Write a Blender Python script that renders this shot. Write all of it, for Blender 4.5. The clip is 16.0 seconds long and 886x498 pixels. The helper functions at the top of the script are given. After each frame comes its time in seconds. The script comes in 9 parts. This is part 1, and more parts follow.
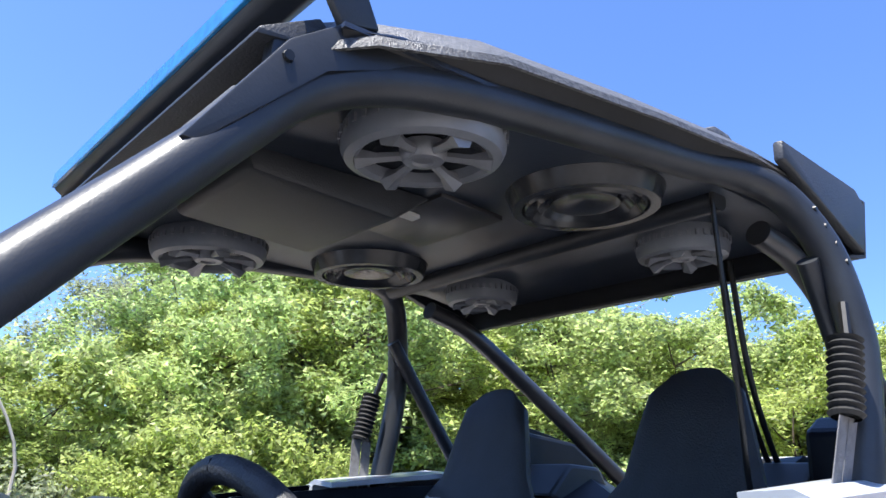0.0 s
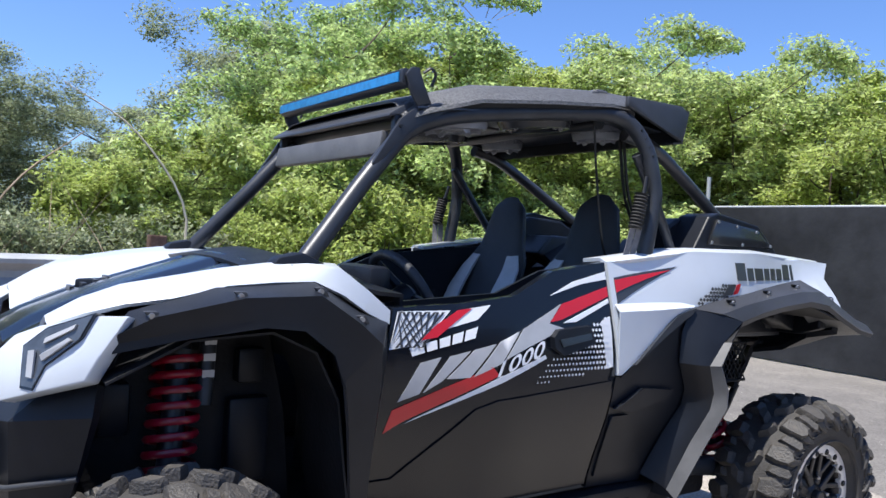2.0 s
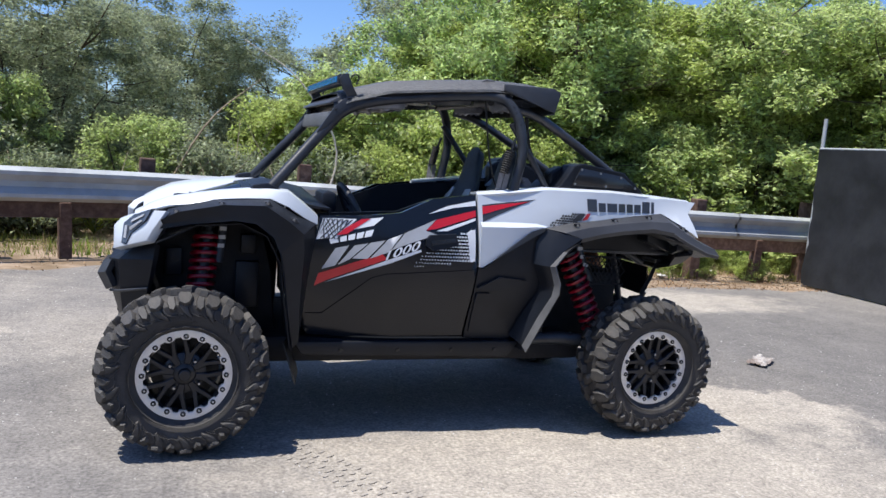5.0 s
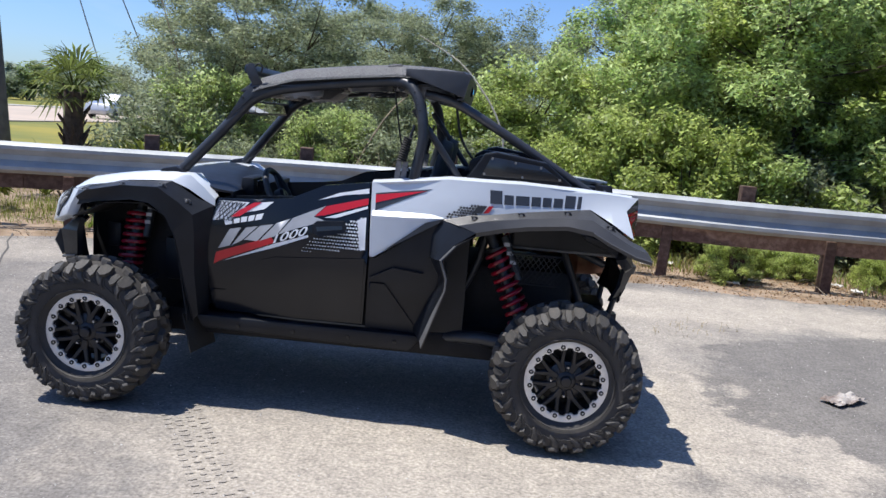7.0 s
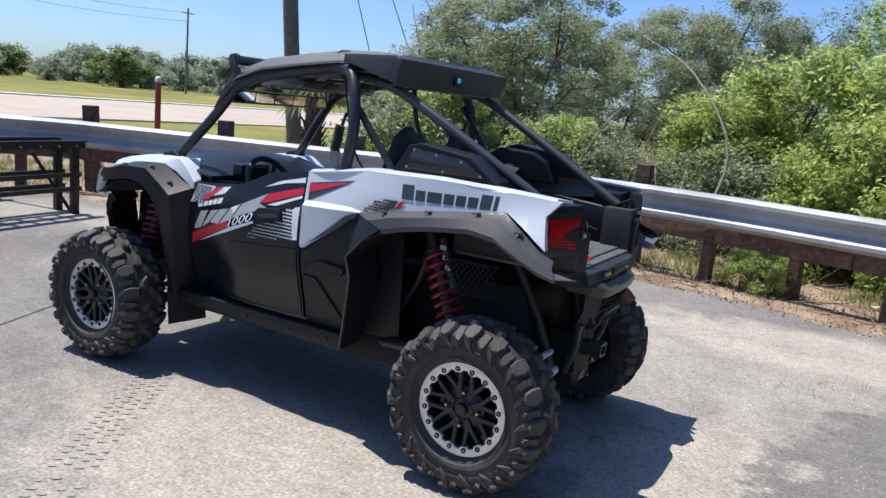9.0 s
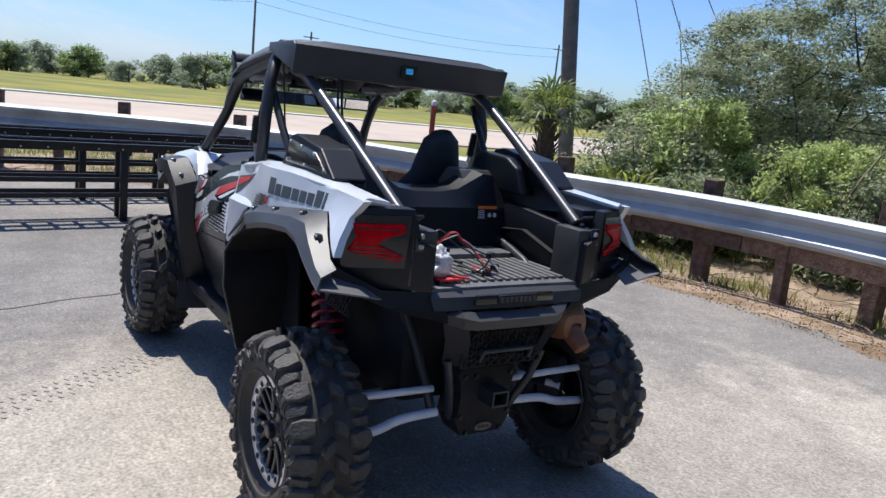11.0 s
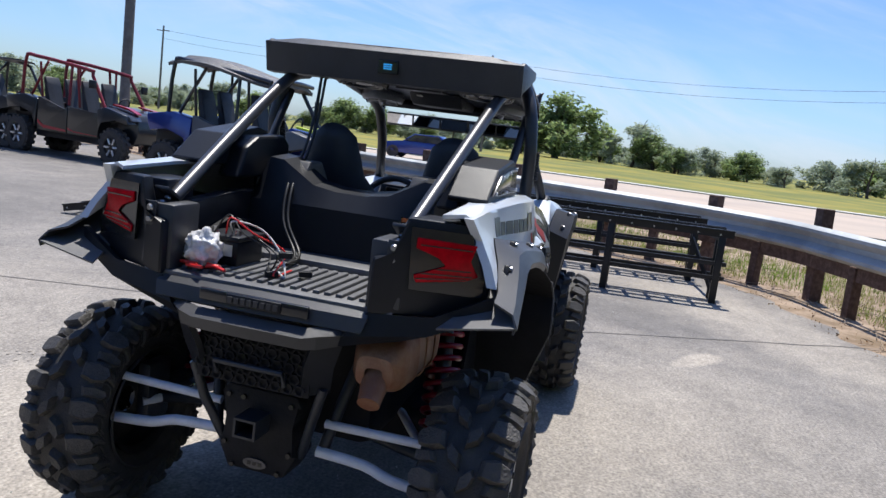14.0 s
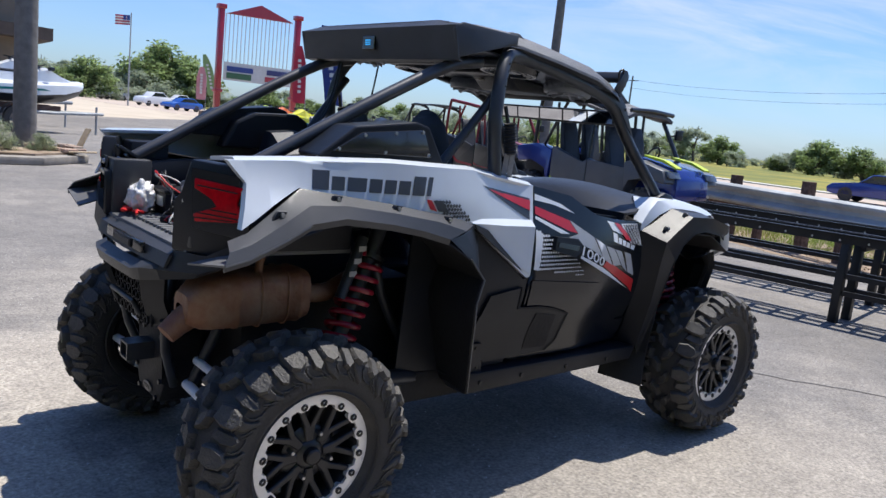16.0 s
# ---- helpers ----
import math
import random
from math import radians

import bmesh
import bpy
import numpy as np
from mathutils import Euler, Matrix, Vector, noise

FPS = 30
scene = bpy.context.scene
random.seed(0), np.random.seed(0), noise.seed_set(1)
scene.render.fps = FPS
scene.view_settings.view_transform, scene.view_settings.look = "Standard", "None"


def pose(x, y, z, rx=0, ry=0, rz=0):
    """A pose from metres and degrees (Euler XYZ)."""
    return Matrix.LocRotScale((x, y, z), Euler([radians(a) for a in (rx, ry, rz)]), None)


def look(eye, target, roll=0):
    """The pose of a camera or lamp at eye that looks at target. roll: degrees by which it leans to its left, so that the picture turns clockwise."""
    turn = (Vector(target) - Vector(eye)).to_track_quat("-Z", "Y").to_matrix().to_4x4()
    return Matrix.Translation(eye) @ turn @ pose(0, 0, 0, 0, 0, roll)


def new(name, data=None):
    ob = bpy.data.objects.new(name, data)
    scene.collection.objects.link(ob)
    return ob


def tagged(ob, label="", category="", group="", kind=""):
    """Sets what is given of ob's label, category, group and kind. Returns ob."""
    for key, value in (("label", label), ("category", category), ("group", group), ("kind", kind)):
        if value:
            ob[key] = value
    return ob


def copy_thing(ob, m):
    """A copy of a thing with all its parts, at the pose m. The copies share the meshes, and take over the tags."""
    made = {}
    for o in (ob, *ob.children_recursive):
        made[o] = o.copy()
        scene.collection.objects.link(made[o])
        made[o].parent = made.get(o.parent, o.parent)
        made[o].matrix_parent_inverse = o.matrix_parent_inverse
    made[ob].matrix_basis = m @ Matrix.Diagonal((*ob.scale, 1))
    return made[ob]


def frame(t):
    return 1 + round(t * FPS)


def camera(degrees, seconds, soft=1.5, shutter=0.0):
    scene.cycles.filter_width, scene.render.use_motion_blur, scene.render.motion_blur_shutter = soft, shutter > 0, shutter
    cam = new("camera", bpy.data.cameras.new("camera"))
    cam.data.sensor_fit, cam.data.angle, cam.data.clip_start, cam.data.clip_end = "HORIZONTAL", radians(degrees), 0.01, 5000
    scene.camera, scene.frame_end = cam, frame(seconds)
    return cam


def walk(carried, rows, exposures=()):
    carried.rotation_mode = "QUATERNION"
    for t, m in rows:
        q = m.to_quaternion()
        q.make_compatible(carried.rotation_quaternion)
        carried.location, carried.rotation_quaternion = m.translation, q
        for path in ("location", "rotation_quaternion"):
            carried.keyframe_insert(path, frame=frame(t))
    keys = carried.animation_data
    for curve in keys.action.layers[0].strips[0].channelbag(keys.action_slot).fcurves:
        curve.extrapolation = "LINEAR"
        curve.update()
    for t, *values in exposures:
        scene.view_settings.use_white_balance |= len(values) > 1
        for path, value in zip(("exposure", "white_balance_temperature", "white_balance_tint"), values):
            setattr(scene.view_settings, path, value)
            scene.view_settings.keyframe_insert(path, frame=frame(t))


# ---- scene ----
cam = camera(60.7, 16.0)
PATH = [
    (0, (0.866, 1.094, 1.246), (-0.342, -0.359, 1.903), 3.7),
    (0.5, (1.068, 1.359, 1.22), (-0.144, -0.156, 1.704), 3.9),
    (1, (1.32, 1.682, 1.218), (0.108, 0.12, 1.517), 3.6),
    (1.5, (1.539, 2.068, 1.273), (0.363, 0.455, 1.397), 3.4),
    (2, (1.735, 2.436, 1.332), (0.605, 0.786, 1.31), 3.3),
    (2.5, (1.86, 2.852, 1.383), (0.78, 1.173, 1.263), 3.3),
    (3, (2.047, 3.256, 1.402), (1.016, 1.551, 1.227), 3.4),
    (3.5, (2.122, 3.617, 1.421), (1.143, 1.884, 1.223), 3.8),
    (4, (2.043, 3.942, 1.44), (1.136, 2.172, 1.232), 4.3),
    (4.2, (1.95, 4.026, 1.43), (1.077, 2.239, 1.219), 4.5),
    (6.3, (-0.084, 4.622, 1.599), (-0.255, 2.653, 1.29), 4.6),
    (6.5, (-0.278, 4.613, 1.602), (-0.371, 2.64, 1.288), 4.7),
    (7, (-0.79, 4.507, 1.622), (-0.677, 2.537, 1.295), 4.8),
    (7.5, (-1.316, 4.389, 1.651), (-0.988, 2.446, 1.312), 4.9),
    (8, (-1.763, 4.145, 1.638), (-1.218, 2.251, 1.293), 4.9),
    (8.5, (-2.235, 3.894, 1.631), (-1.471, 2.077, 1.29), 5.2),
    (8.7, (-2.4, 3.793, 1.673), (-1.559, 2.012, 1.32), 5.3),
    (10.8, (-3.73, 2.004, 1.672), (-2.153, 0.833, 1.295), 6.0),
    (11, (-3.824, 1.834, 1.685), (-2.19, 0.745, 1.309), 6.0),
    (11.5, (-3.939, 1.37, 1.669), (-2.18, 0.499, 1.284), 6.1),
    (12, (-4.03, 0.89, 1.624), (-2.17, 0.263, 1.24), 5.8),
    (12.5, (-4.017, 0.394, 1.587), (-2.085, 0.032, 1.22), 5.5),
    (13, (-3.964, -0.09, 1.573), (-1.995, -0.181, 1.23), 5.5),
    (13.5, (-3.874, -0.628, 1.564), (-1.909, -0.423, 1.254), 6.2),
    (14, (-3.704, -1.12, 1.567), (-1.788, -0.631, 1.268), 7.2),
    (14.5, (-3.52, -1.624, 1.533), (-1.702, -0.842, 1.24), 7.9),
    (15, (-3.242, -2.078, 1.509), (-1.57, -1.022, 1.208), 8.0),
    (15.5, (-2.935, -2.483, 1.499), (-1.441, -1.19, 1.185), 7.3),
    (16, (-2.508, -2.799, 1.499), (-1.215, -1.307, 1.178), 6.2),
]
EXPO = [(0.0, 1.65), (0.5, 1.27), (1.0, 1.12), (2.0, 1.02), (3.5, 0.87), (7.0, 0.73), (11.0, 0.68), (13.0, 0.67), (16.0, 0.72)]
walk(cam, [(t, look(eye, target, roll)) for t, eye, target, roll in PATH], EXPO)

# ---- world and sun ----
SUN_DIR = Vector((0.35, 0.06, 1.0)).normalized()
world = bpy.data.worlds.new("sky")
scene.world = world
world.use_nodes = True
wn, wl = world.node_tree.nodes, world.node_tree.links
wn.clear()
w_out, w_bg = wn.new("ShaderNodeOutputWorld"), wn.new("ShaderNodeBackground")
sky = wn.new("ShaderNodeTexSky")
sky.sky_type, sky.sun_disc = "NISHITA", False
sky.sun_elevation, sky.sun_rotation = math.asin(SUN_DIR.z), radians(90)
sky.air_density, sky.dust_density, sky.ozone_density = 1.0, 0.6, 1.5
# thin cirrus, drawn out along one direction and thickest over the road
CIRRUS = Vector((-0.115, -0.235, 0.965)).normalized()
ALONG = CIRRUS.cross((1, 0, 0)).normalized()
w_tc = wn.new("ShaderNodeTexCoord")


def w_math(op, a, b=None, clamp=False):
    nd = wn.new("ShaderNodeMath")
    nd.operation, nd.use_clamp = op, clamp
    for k, v in enumerate((a, b)):
        if isinstance(v, (int, float)):
            nd.inputs[k].default_value = v
        elif v is not None:
            wl.new(v, nd.inputs[k])
    return nd.outputs["Value"]


def w_dot(axis):
    nd = wn.new("ShaderNodeVectorMath")
    nd.operation = "DOT_PRODUCT"
    nd.inputs[1].default_value = axis
    wl.new(w_tc.outputs["Generated"], nd.inputs[0])
    return nd.outputs["Value"]


def w_smooth(v, a, b):
    nd = wn.new("ShaderNodeMapRange")
    nd.interpolation_type = "SMOOTHSTEP"
    nd.inputs["From Min"].default_value, nd.inputs["From Max"].default_value = a, b
    wl.new(v, nd.inputs["Value"])
    return nd.outputs["Result"]


def w_noise(sx, sy, sz, detail, rough, warp):
    cv = wn.new("ShaderNodeCombineXYZ")
    for sock, axis, k in (("X", ALONG, sx), ("Y", CIRRUS, sy), ("Z", ALONG.cross(CIRRUS), sz)):
        wl.new(w_math("MULTIPLY", w_dot(axis), k), cv.inputs[sock])
    no = wn.new("ShaderNodeTexNoise")
    no.inputs["Scale"].default_value, no.inputs["Detail"].default_value = 1.0, detail
    no.inputs["Roughness"].default_value, no.inputs["Distortion"].default_value = rough, warp
    wl.new(cv.outputs["Vector"], no.inputs["Vector"])
    return no.outputs["Fac"]


across = w_dot(CIRRUS)
w_band = w_math("MULTIPLY", w_smooth(across, -0.17, -0.06), w_smooth(across, 0.06, -0.05))
w_band = w_math("MULTIPLY", w_band, w_smooth(w_dot((1, 0, 0)), 0.3, 0.8))
w_wisp = w_smooth(w_noise(4.0, 19.0, 4.0, 7.0, 0.62, 0.7), 0.30, 0.72)
w_thin = w_math("MULTIPLY", w_smooth(w_noise(3.0, 12.0, 3.0, 6.0, 0.6, 0.5), 0.46, 0.85), w_math("MULTIPLY", w_smooth(w_dot((1, 0, 0)), 0.0, 0.8), 0.38))
w_cloud = w_math("ADD", w_math("MULTIPLY", w_math("MULTIPLY", w_band, w_wisp), 0.66), w_thin, True)
w_mix = wn.new("ShaderNodeMix")
w_mix.data_type = "RGBA"
w_mix.inputs["B"].default_value = (5.6, 6.3, 7.4, 1)
w_gain = wn.new("ShaderNodeMix")
w_gain.data_type, w_gain.blend_type = "RGBA", "MULTIPLY"
w_gain.inputs["Factor"].default_value = 1.0
w_gain.inputs["B"].default_value = (0.655, 0.855, 1.235, 1)
wl.new(w_cloud, w_mix.inputs["Factor"])
wl.new(sky.outputs["Color"], w_gain.inputs["A"])
wl.new(w_gain.outputs["Result"], w_mix.inputs["A"])
wl.new(w_mix.outputs["Result"], w_bg.inputs["Color"])
w_bg.inputs["Strength"].default_value = 0.083
wl.new(w_bg.outputs["Background"], w_out.inputs["Surface"])
sun = new("sun", bpy.data.lights.new("sun", "SUN"))
sun.data.energy, sun.data.angle, sun.data.color = 3.9, radians(0.53), (1.0, 0.96, 0.90)
sun.matrix_world = look(SUN_DIR * 60, (0, 0, 0))


# ---- materials ----
def mat(name, color, rough=0.5, metal=0.0, vary=0.0, scale=6.0, bump=0.0, bscale=60.0, color2=None, coat=0.0,
        mask=(0.4, 0.65), island=0.0, objrand=0.0, rvary=0.0, spec=0.5, detail=5.0):
    """A principled surface: two colours mixed by noise, grain bump, and value shifts by island or by object."""
    m = bpy.data.materials.new(name)
    m.use_nodes = True
    n, l = m.node_tree.nodes, m.node_tree.links
    p = n["Principled BSDF"]
    p.inputs["Roughness"].default_value, p.inputs["Metallic"].default_value = rough, metal
    p.inputs["Specular IOR Level"].default_value = spec
    if coat:
        p.inputs["Coat Weight"].default_value, p.inputs["Coat Roughness"].default_value = coat, 0.06
    tc = n.new("ShaderNodeTexCoord")
    c1 = n.new("ShaderNodeRGB")
    c1.outputs[0].default_value = (*color, 1)
    out = c1.outputs[0]
    if color2 or vary:
        no = n.new("ShaderNodeTexNoise")
        no.inputs["Scale"].default_value, no.inputs["Detail"].default_value = scale, detail
        no.inputs["Roughness"].default_value = 0.6
        l.new(tc.outputs["Object"], no.inputs["Vector"])
        rp = n.new("ShaderNodeValToRGB")
        rp.color_ramp.elements[0].position, rp.color_ramp.elements[1].position = mask
        l.new(no.outputs["Fac"], rp.inputs["Fac"])
        mx = n.new("ShaderNodeMix")
        mx.data_type = "RGBA"
        mx.inputs["B"].default_value = (*(color2 or [c * (1 - vary) for c in color]), 1)
        l.new(out, mx.inputs["A"])
        l.new(rp.outputs["Color"], mx.inputs["Factor"])
        out = mx.outputs["Result"]
        if rvary:
            mr = n.new("ShaderNodeMapRange")
            mr.inputs["To Min"].default_value, mr.inputs["To Max"].default_value = rough, rough + rvary
            l.new(no.outputs["Fac"], mr.inputs["Value"])
            l.new(mr.outputs["Result"], p.inputs["Roughness"])
    if island or objrand:
        src = n.new("ShaderNodeNewGeometry").outputs["Random Per Island"] if island else n.new("ShaderNodeObjectInfo").outputs["Random"]
        hs = n.new("ShaderNodeHueSaturation")
        mr2 = n.new("ShaderNodeMapRange")
        k = island or objrand
        mr2.inputs["To Min"].default_value, mr2.inputs["To Max"].default_value = 1 - k, 1 + k
        l.new(src, mr2.inputs["Value"])
        l.new(mr2.outputs["Result"], hs.inputs["Value"])
        l.new(out, hs.inputs["Color"])
        out = hs.outputs["Color"]
    l.new(out, p.inputs["Base Color"])
    if bump:
        nb = n.new("ShaderNodeTexNoise")
        nb.inputs["Scale"].default_value, nb.inputs["Detail"].default_value = bscale, 3.0
        l.new(tc.outputs["Object"], nb.inputs["Vector"])
        bp = n.new("ShaderNodeBump")
        bp.inputs["Strength"].default_value, bp.inputs["Distance"].default_value = bump, 0.01
        l.new(nb.outputs["Fac"], bp.inputs["Height"])
        l.new(bp.outputs["Normal"], p.inputs["Normal"])
    return m


def leaf_mat(name, color, color2, island=0.55, trans=0.55, gloss=0.4):
    m = mat(name, color, rough=0.45, color2=color2, scale=0.35, mask=(0.38, 0.62), island=island, spec=gloss)
    n, l = m.node_tree.nodes, m.node_tree.links
    p, o = n["Principled BSDF"], n["Material Output"]
    t = n.new("ShaderNodeBsdfTranslucent")
    ms = n.new("ShaderNodeMixShader")
    ms.inputs["Fac"].default_value = trans
    l.new(p.inputs["Base Color"].links[0].from_socket, t.inputs["Color"])
    l.new(p.outputs["BSDF"], ms.inputs[1])
    l.new(t.outputs["BSDF"], ms.inputs[2])
    l.new(ms.outputs["Shader"], o.inputs["Surface"])
    return m


WHITE = mat("white_paint", (0.565, 0.605, 0.655), 0.32, vary=0.06, scale=3, coat=0.5, bump=0.02, bscale=220)
PLASTIC = mat("black_plastic", (0.0105, 0.0125, 0.0175), 0.34, spec=0.29, vary=0.35, scale=5, bump=0.08, bscale=420, rvary=0.14)
FLARE = mat("grey_black_plastic", (0.042, 0.043, 0.047), 0.38, vary=0.3, scale=4, bump=0.1, bscale=420, rvary=0.14)
# plastic where sun falls on it, the brightness put into the base colour
SUNGREY = mat("sunlit_grey_plastic", (0.115, 0.116, 0.12), 0.5, vary=0.25, scale=9, bump=0.15, bscale=300)
DOORGREY = mat("dark_grey_gloss", (0.0065, 0.0085, 0.0135), 0.20, spec=0.32, vary=0.2, scale=4, coat=0.14, bump=0.02, bscale=200)
STEEL = mat("black_steel", (0.036, 0.040, 0.048), 0.34, metal=0.2, vary=0.3, scale=8, bump=0.05, bscale=300, rvary=0.1)
TUBE = mat("satin_grey_tube", (0.085, 0.085, 0.09), 0.36, metal=0.6, vary=0.15, scale=5, bump=0.03, bscale=300)
ROOFTOP = mat("textured_black_coating", (0.115, 0.117, 0.122), 0.46, vary=0.55, scale=150, bump=0.4, bscale=380, mask=(0.44, 0.56))
ROOFLINE = mat("satin_roof_sheet", (0.052, 0.064, 0.090), 0.32, vary=0.25, scale=6, bump=0.1, bscale=300, metal=0.3)
ROOFBOX = mat("roof_sheet_black", (0.040, 0.043, 0.050), 0.45, vary=0.25, scale=6, bump=0.2, bscale=300)
RUBBER = mat("tyre_rubber", (0.036, 0.034, 0.033), 0.66, color2=(0.080, 0.071, 0.063), scale=9, mask=(0.50, 0.78), bump=0.35, bscale=150, rvary=0.1)
LUGRUB = mat("tread_rubber", (0.048, 0.045, 0.042), 0.55, color2=(0.078, 0.069, 0.060), scale=30, mask=(0.46, 0.72), bump=0.5, bscale=120, rvary=0.1, objrand=0.15)
UNDER = mat("underbody_black", (0.018, 0.018, 0.020), 0.6, vary=0.4, scale=6, bump=0.2, bscale=60, spec=0.22)
RUBFADE = mat("rubber_trim", (0.02, 0.02, 0.02), 0.7, vary=0.3, bump=0.2)
SILVER = mat("machined_aluminium", (0.74, 0.73, 0.72), 0.30, metal=0.45, vary=0.12, scale=20, bump=0.05, bscale=300)
RIM = mat("black_alloy", (0.026, 0.026, 0.029), 0.32, metal=0.3, vary=0.3, scale=15)
BOLT = mat("bolt_steel", (0.45, 0.45, 0.46), 0.35, metal=1.0, vary=0.2, scale=30)
DARKBOLT = mat("dark_bolt", (0.05, 0.05, 0.05), 0.4, metal=0.8, vary=0.2, scale=30)
RED = mat("red_decal", (0.55, 0.008, 0.018), 0.35, vary=0.1, scale=4, coat=0.3)
DECALBLACK = mat("charcoal_decal", (0.035, 0.037, 0.042), 0.35, vary=0.1, scale=4, coat=0.3)
DECALGREY = mat("silver_grey_decal", (0.42, 0.43, 0.45), 0.35, vary=0.15, scale=8, coat=0.3)
DECALWHITE = mat("white_decal", (0.75, 0.77, 0.80), 0.35, vary=0.05, scale=4, coat=0.3)
SPRING = mat("red_spring_steel", (0.27, 0.002, 0.018), 0.33, vary=0.25, scale=20, coat=0.2)
CHROME = mat("chrome_shaft", (0.62, 0.62, 0.64), 0.15, metal=1.0)
ARM = mat("white_control_arm", (0.70, 0.72, 0.78), 0.4, vary=0.15, scale=12, bump=0.05, bscale=100)
RUST = mat("rusty_exhaust", (0.21, 0.080, 0.036), 0.55, color2=(0.31, 0.185, 0.11), scale=7, mask=(0.42, 0.70), bump=0.3, bscale=70, metal=0.2)
SEATBLK = mat("black_vinyl", (0.027, 0.029, 0.034), 0.55, vary=0.3, scale=9, bump=0.25, bscale=260)
SEATGRY = mat("grey_vinyl", (0.54, 0.55, 0.57), 0.55, vary=0.15, scale=9, bump=0.25, bscale=260)
WEBGREY = mat("grey_webbing", (0.20, 0.20, 0.21), 0.8, vary=0.25, scale=60, bump=0.4, bscale=300)
WEB = mat("black_webbing", (0.02, 0.02, 0.022), 0.8, vary=0.3, scale=60, bump=0.4, bscale=300)
POD = mat("translucent_speaker_ring", (0.20, 0.215, 0.25), 0.35, vary=0.15, scale=20)
CONE = mat("speaker_cone", (0.030, 0.034, 0.042), 0.22, vary=0.2, scale=30)
GRILL = mat("speaker_grille", (0.24, 0.25, 0.28), 0.4, metal=0.3, vary=0.2, scale=30)
LEDBLUE = mat("blue_film_lens", (0.01, 0.22, 0.52), 0.18, vary=0.25, scale=40, coat=0.6)
LENSRED = mat("red_lamp_lens", (0.55, 0.002, 0.010), 0.22, vary=0.35, scale=26, spec=0.12)
LENSCLEAR = mat("lamp_lens", (0.07, 0.08, 0.095), 0.10, vary=0.5, scale=12, coat=0.8)
MIRROR = mat("mirror", (0.85, 0.86, 0.88), 0.03, metal=1.0)
SMOKE = mat("smoked_panel", (0.016, 0.017, 0.019), 0.22, vary=0.2, scale=5, coat=0.4)
LABEL = mat("label_white", (0.6, 0.6, 0.58), 0.5, vary=0.1)
ORANGE = mat("label_orange", (0.7, 0.16, 0.03), 0.5, vary=0.1)
WIRERED = mat("red_wire", (0.6, 0.02, 0.02), 0.4, vary=0.1)
WIREBLK = mat("black_wire", (0.012, 0.012, 0.012), 0.45, vary=0.1)
BAG = mat("clear_plastic_bag", (0.75, 0.74, 0.74), 0.2, vary=0.3, scale=40, coat=0.6, bump=0.6, bscale=60)
GALV = mat("galvanised_steel", (0.43, 0.45, 0.46), 0.52, metal=0.35, vary=0.3, scale=1.6, bump=0.05, bscale=90, rvary=0.2)
POSTWOOD = mat("brown_timber", (0.085, 0.045, 0.032), 0.85, color2=(0.16, 0.10, 0.075), scale=14, bump=0.6, bscale=40, objrand=0.25)
MESHBLK = mat("black_screen_mesh", (0.020, 0.022, 0.026), 0.7, vary=0.45, scale=3.5, bump=0.8, bscale=5, spec=0.4)
BARK = mat("bark", (0.10, 0.075, 0.055), 0.9, vary=0.5, scale=14, bump=0.8, bscale=30)
TWIG = mat("dry_twig", (0.30, 0.24, 0.17), 0.9, vary=0.4, scale=6)
LEAF_A = leaf_mat("leaf_olive", (0.49, 0.57, 0.22), (0.40, 0.49, 0.20))
LEAF_B = leaf_mat("leaf_bright", (0.44, 0.51, 0.155), (0.35, 0.43, 0.14))
LEAF_C = leaf_mat("leaf_grey_green", (0.32, 0.36, 0.22), (0.25, 0.29, 0.17))
LEAF_D = leaf_mat("leaf_dark", (0.46, 0.57, 0.23), (0.37, 0.48, 0.20))
# distance haze put into the leaf colour: paler, bluer, with little variation
LEAF_HAZED = leaf_mat("leaf_far_hazed", (0.36, 0.41, 0.30), (0.30, 0.35, 0.25), island=0.25, gloss=0.05)
LEAF_OAK = leaf_mat("leaf_oak", (0.26, 0.33, 0.14), (0.20, 0.27, 0.11), gloss=0.12)
PALMETTO = leaf_mat("palmetto_fan", (0.30, 0.33, 0.07), (0.22, 0.28, 0.06))
FROND = leaf_mat("palm_frond", (0.12, 0.17, 0.045), (0.17, 0.19, 0.05))
GRASSM = leaf_mat("grass_blade", (0.16, 0.24, 0.04), (0.22, 0.22, 0.06))
DRYGRASS = leaf_mat("dry_grass", (0.34, 0.27, 0.14), (0.26, 0.20, 0.10))
STEELRAMP = mat("black_ramp_steel", (0.016, 0.017, 0.020), 0.42, metal=0.3, vary=0.4, scale=6, bump=0.1, bscale=100)
CARGLASS = mat("dark_glass", (0.02, 0.025, 0.03), 0.05, coat=1.0)
POLEWOOD = mat("pole_grey_timber", (0.17, 0.16, 0.15), 0.85, vary=0.3, scale=5, bump=0.4, bscale=20)


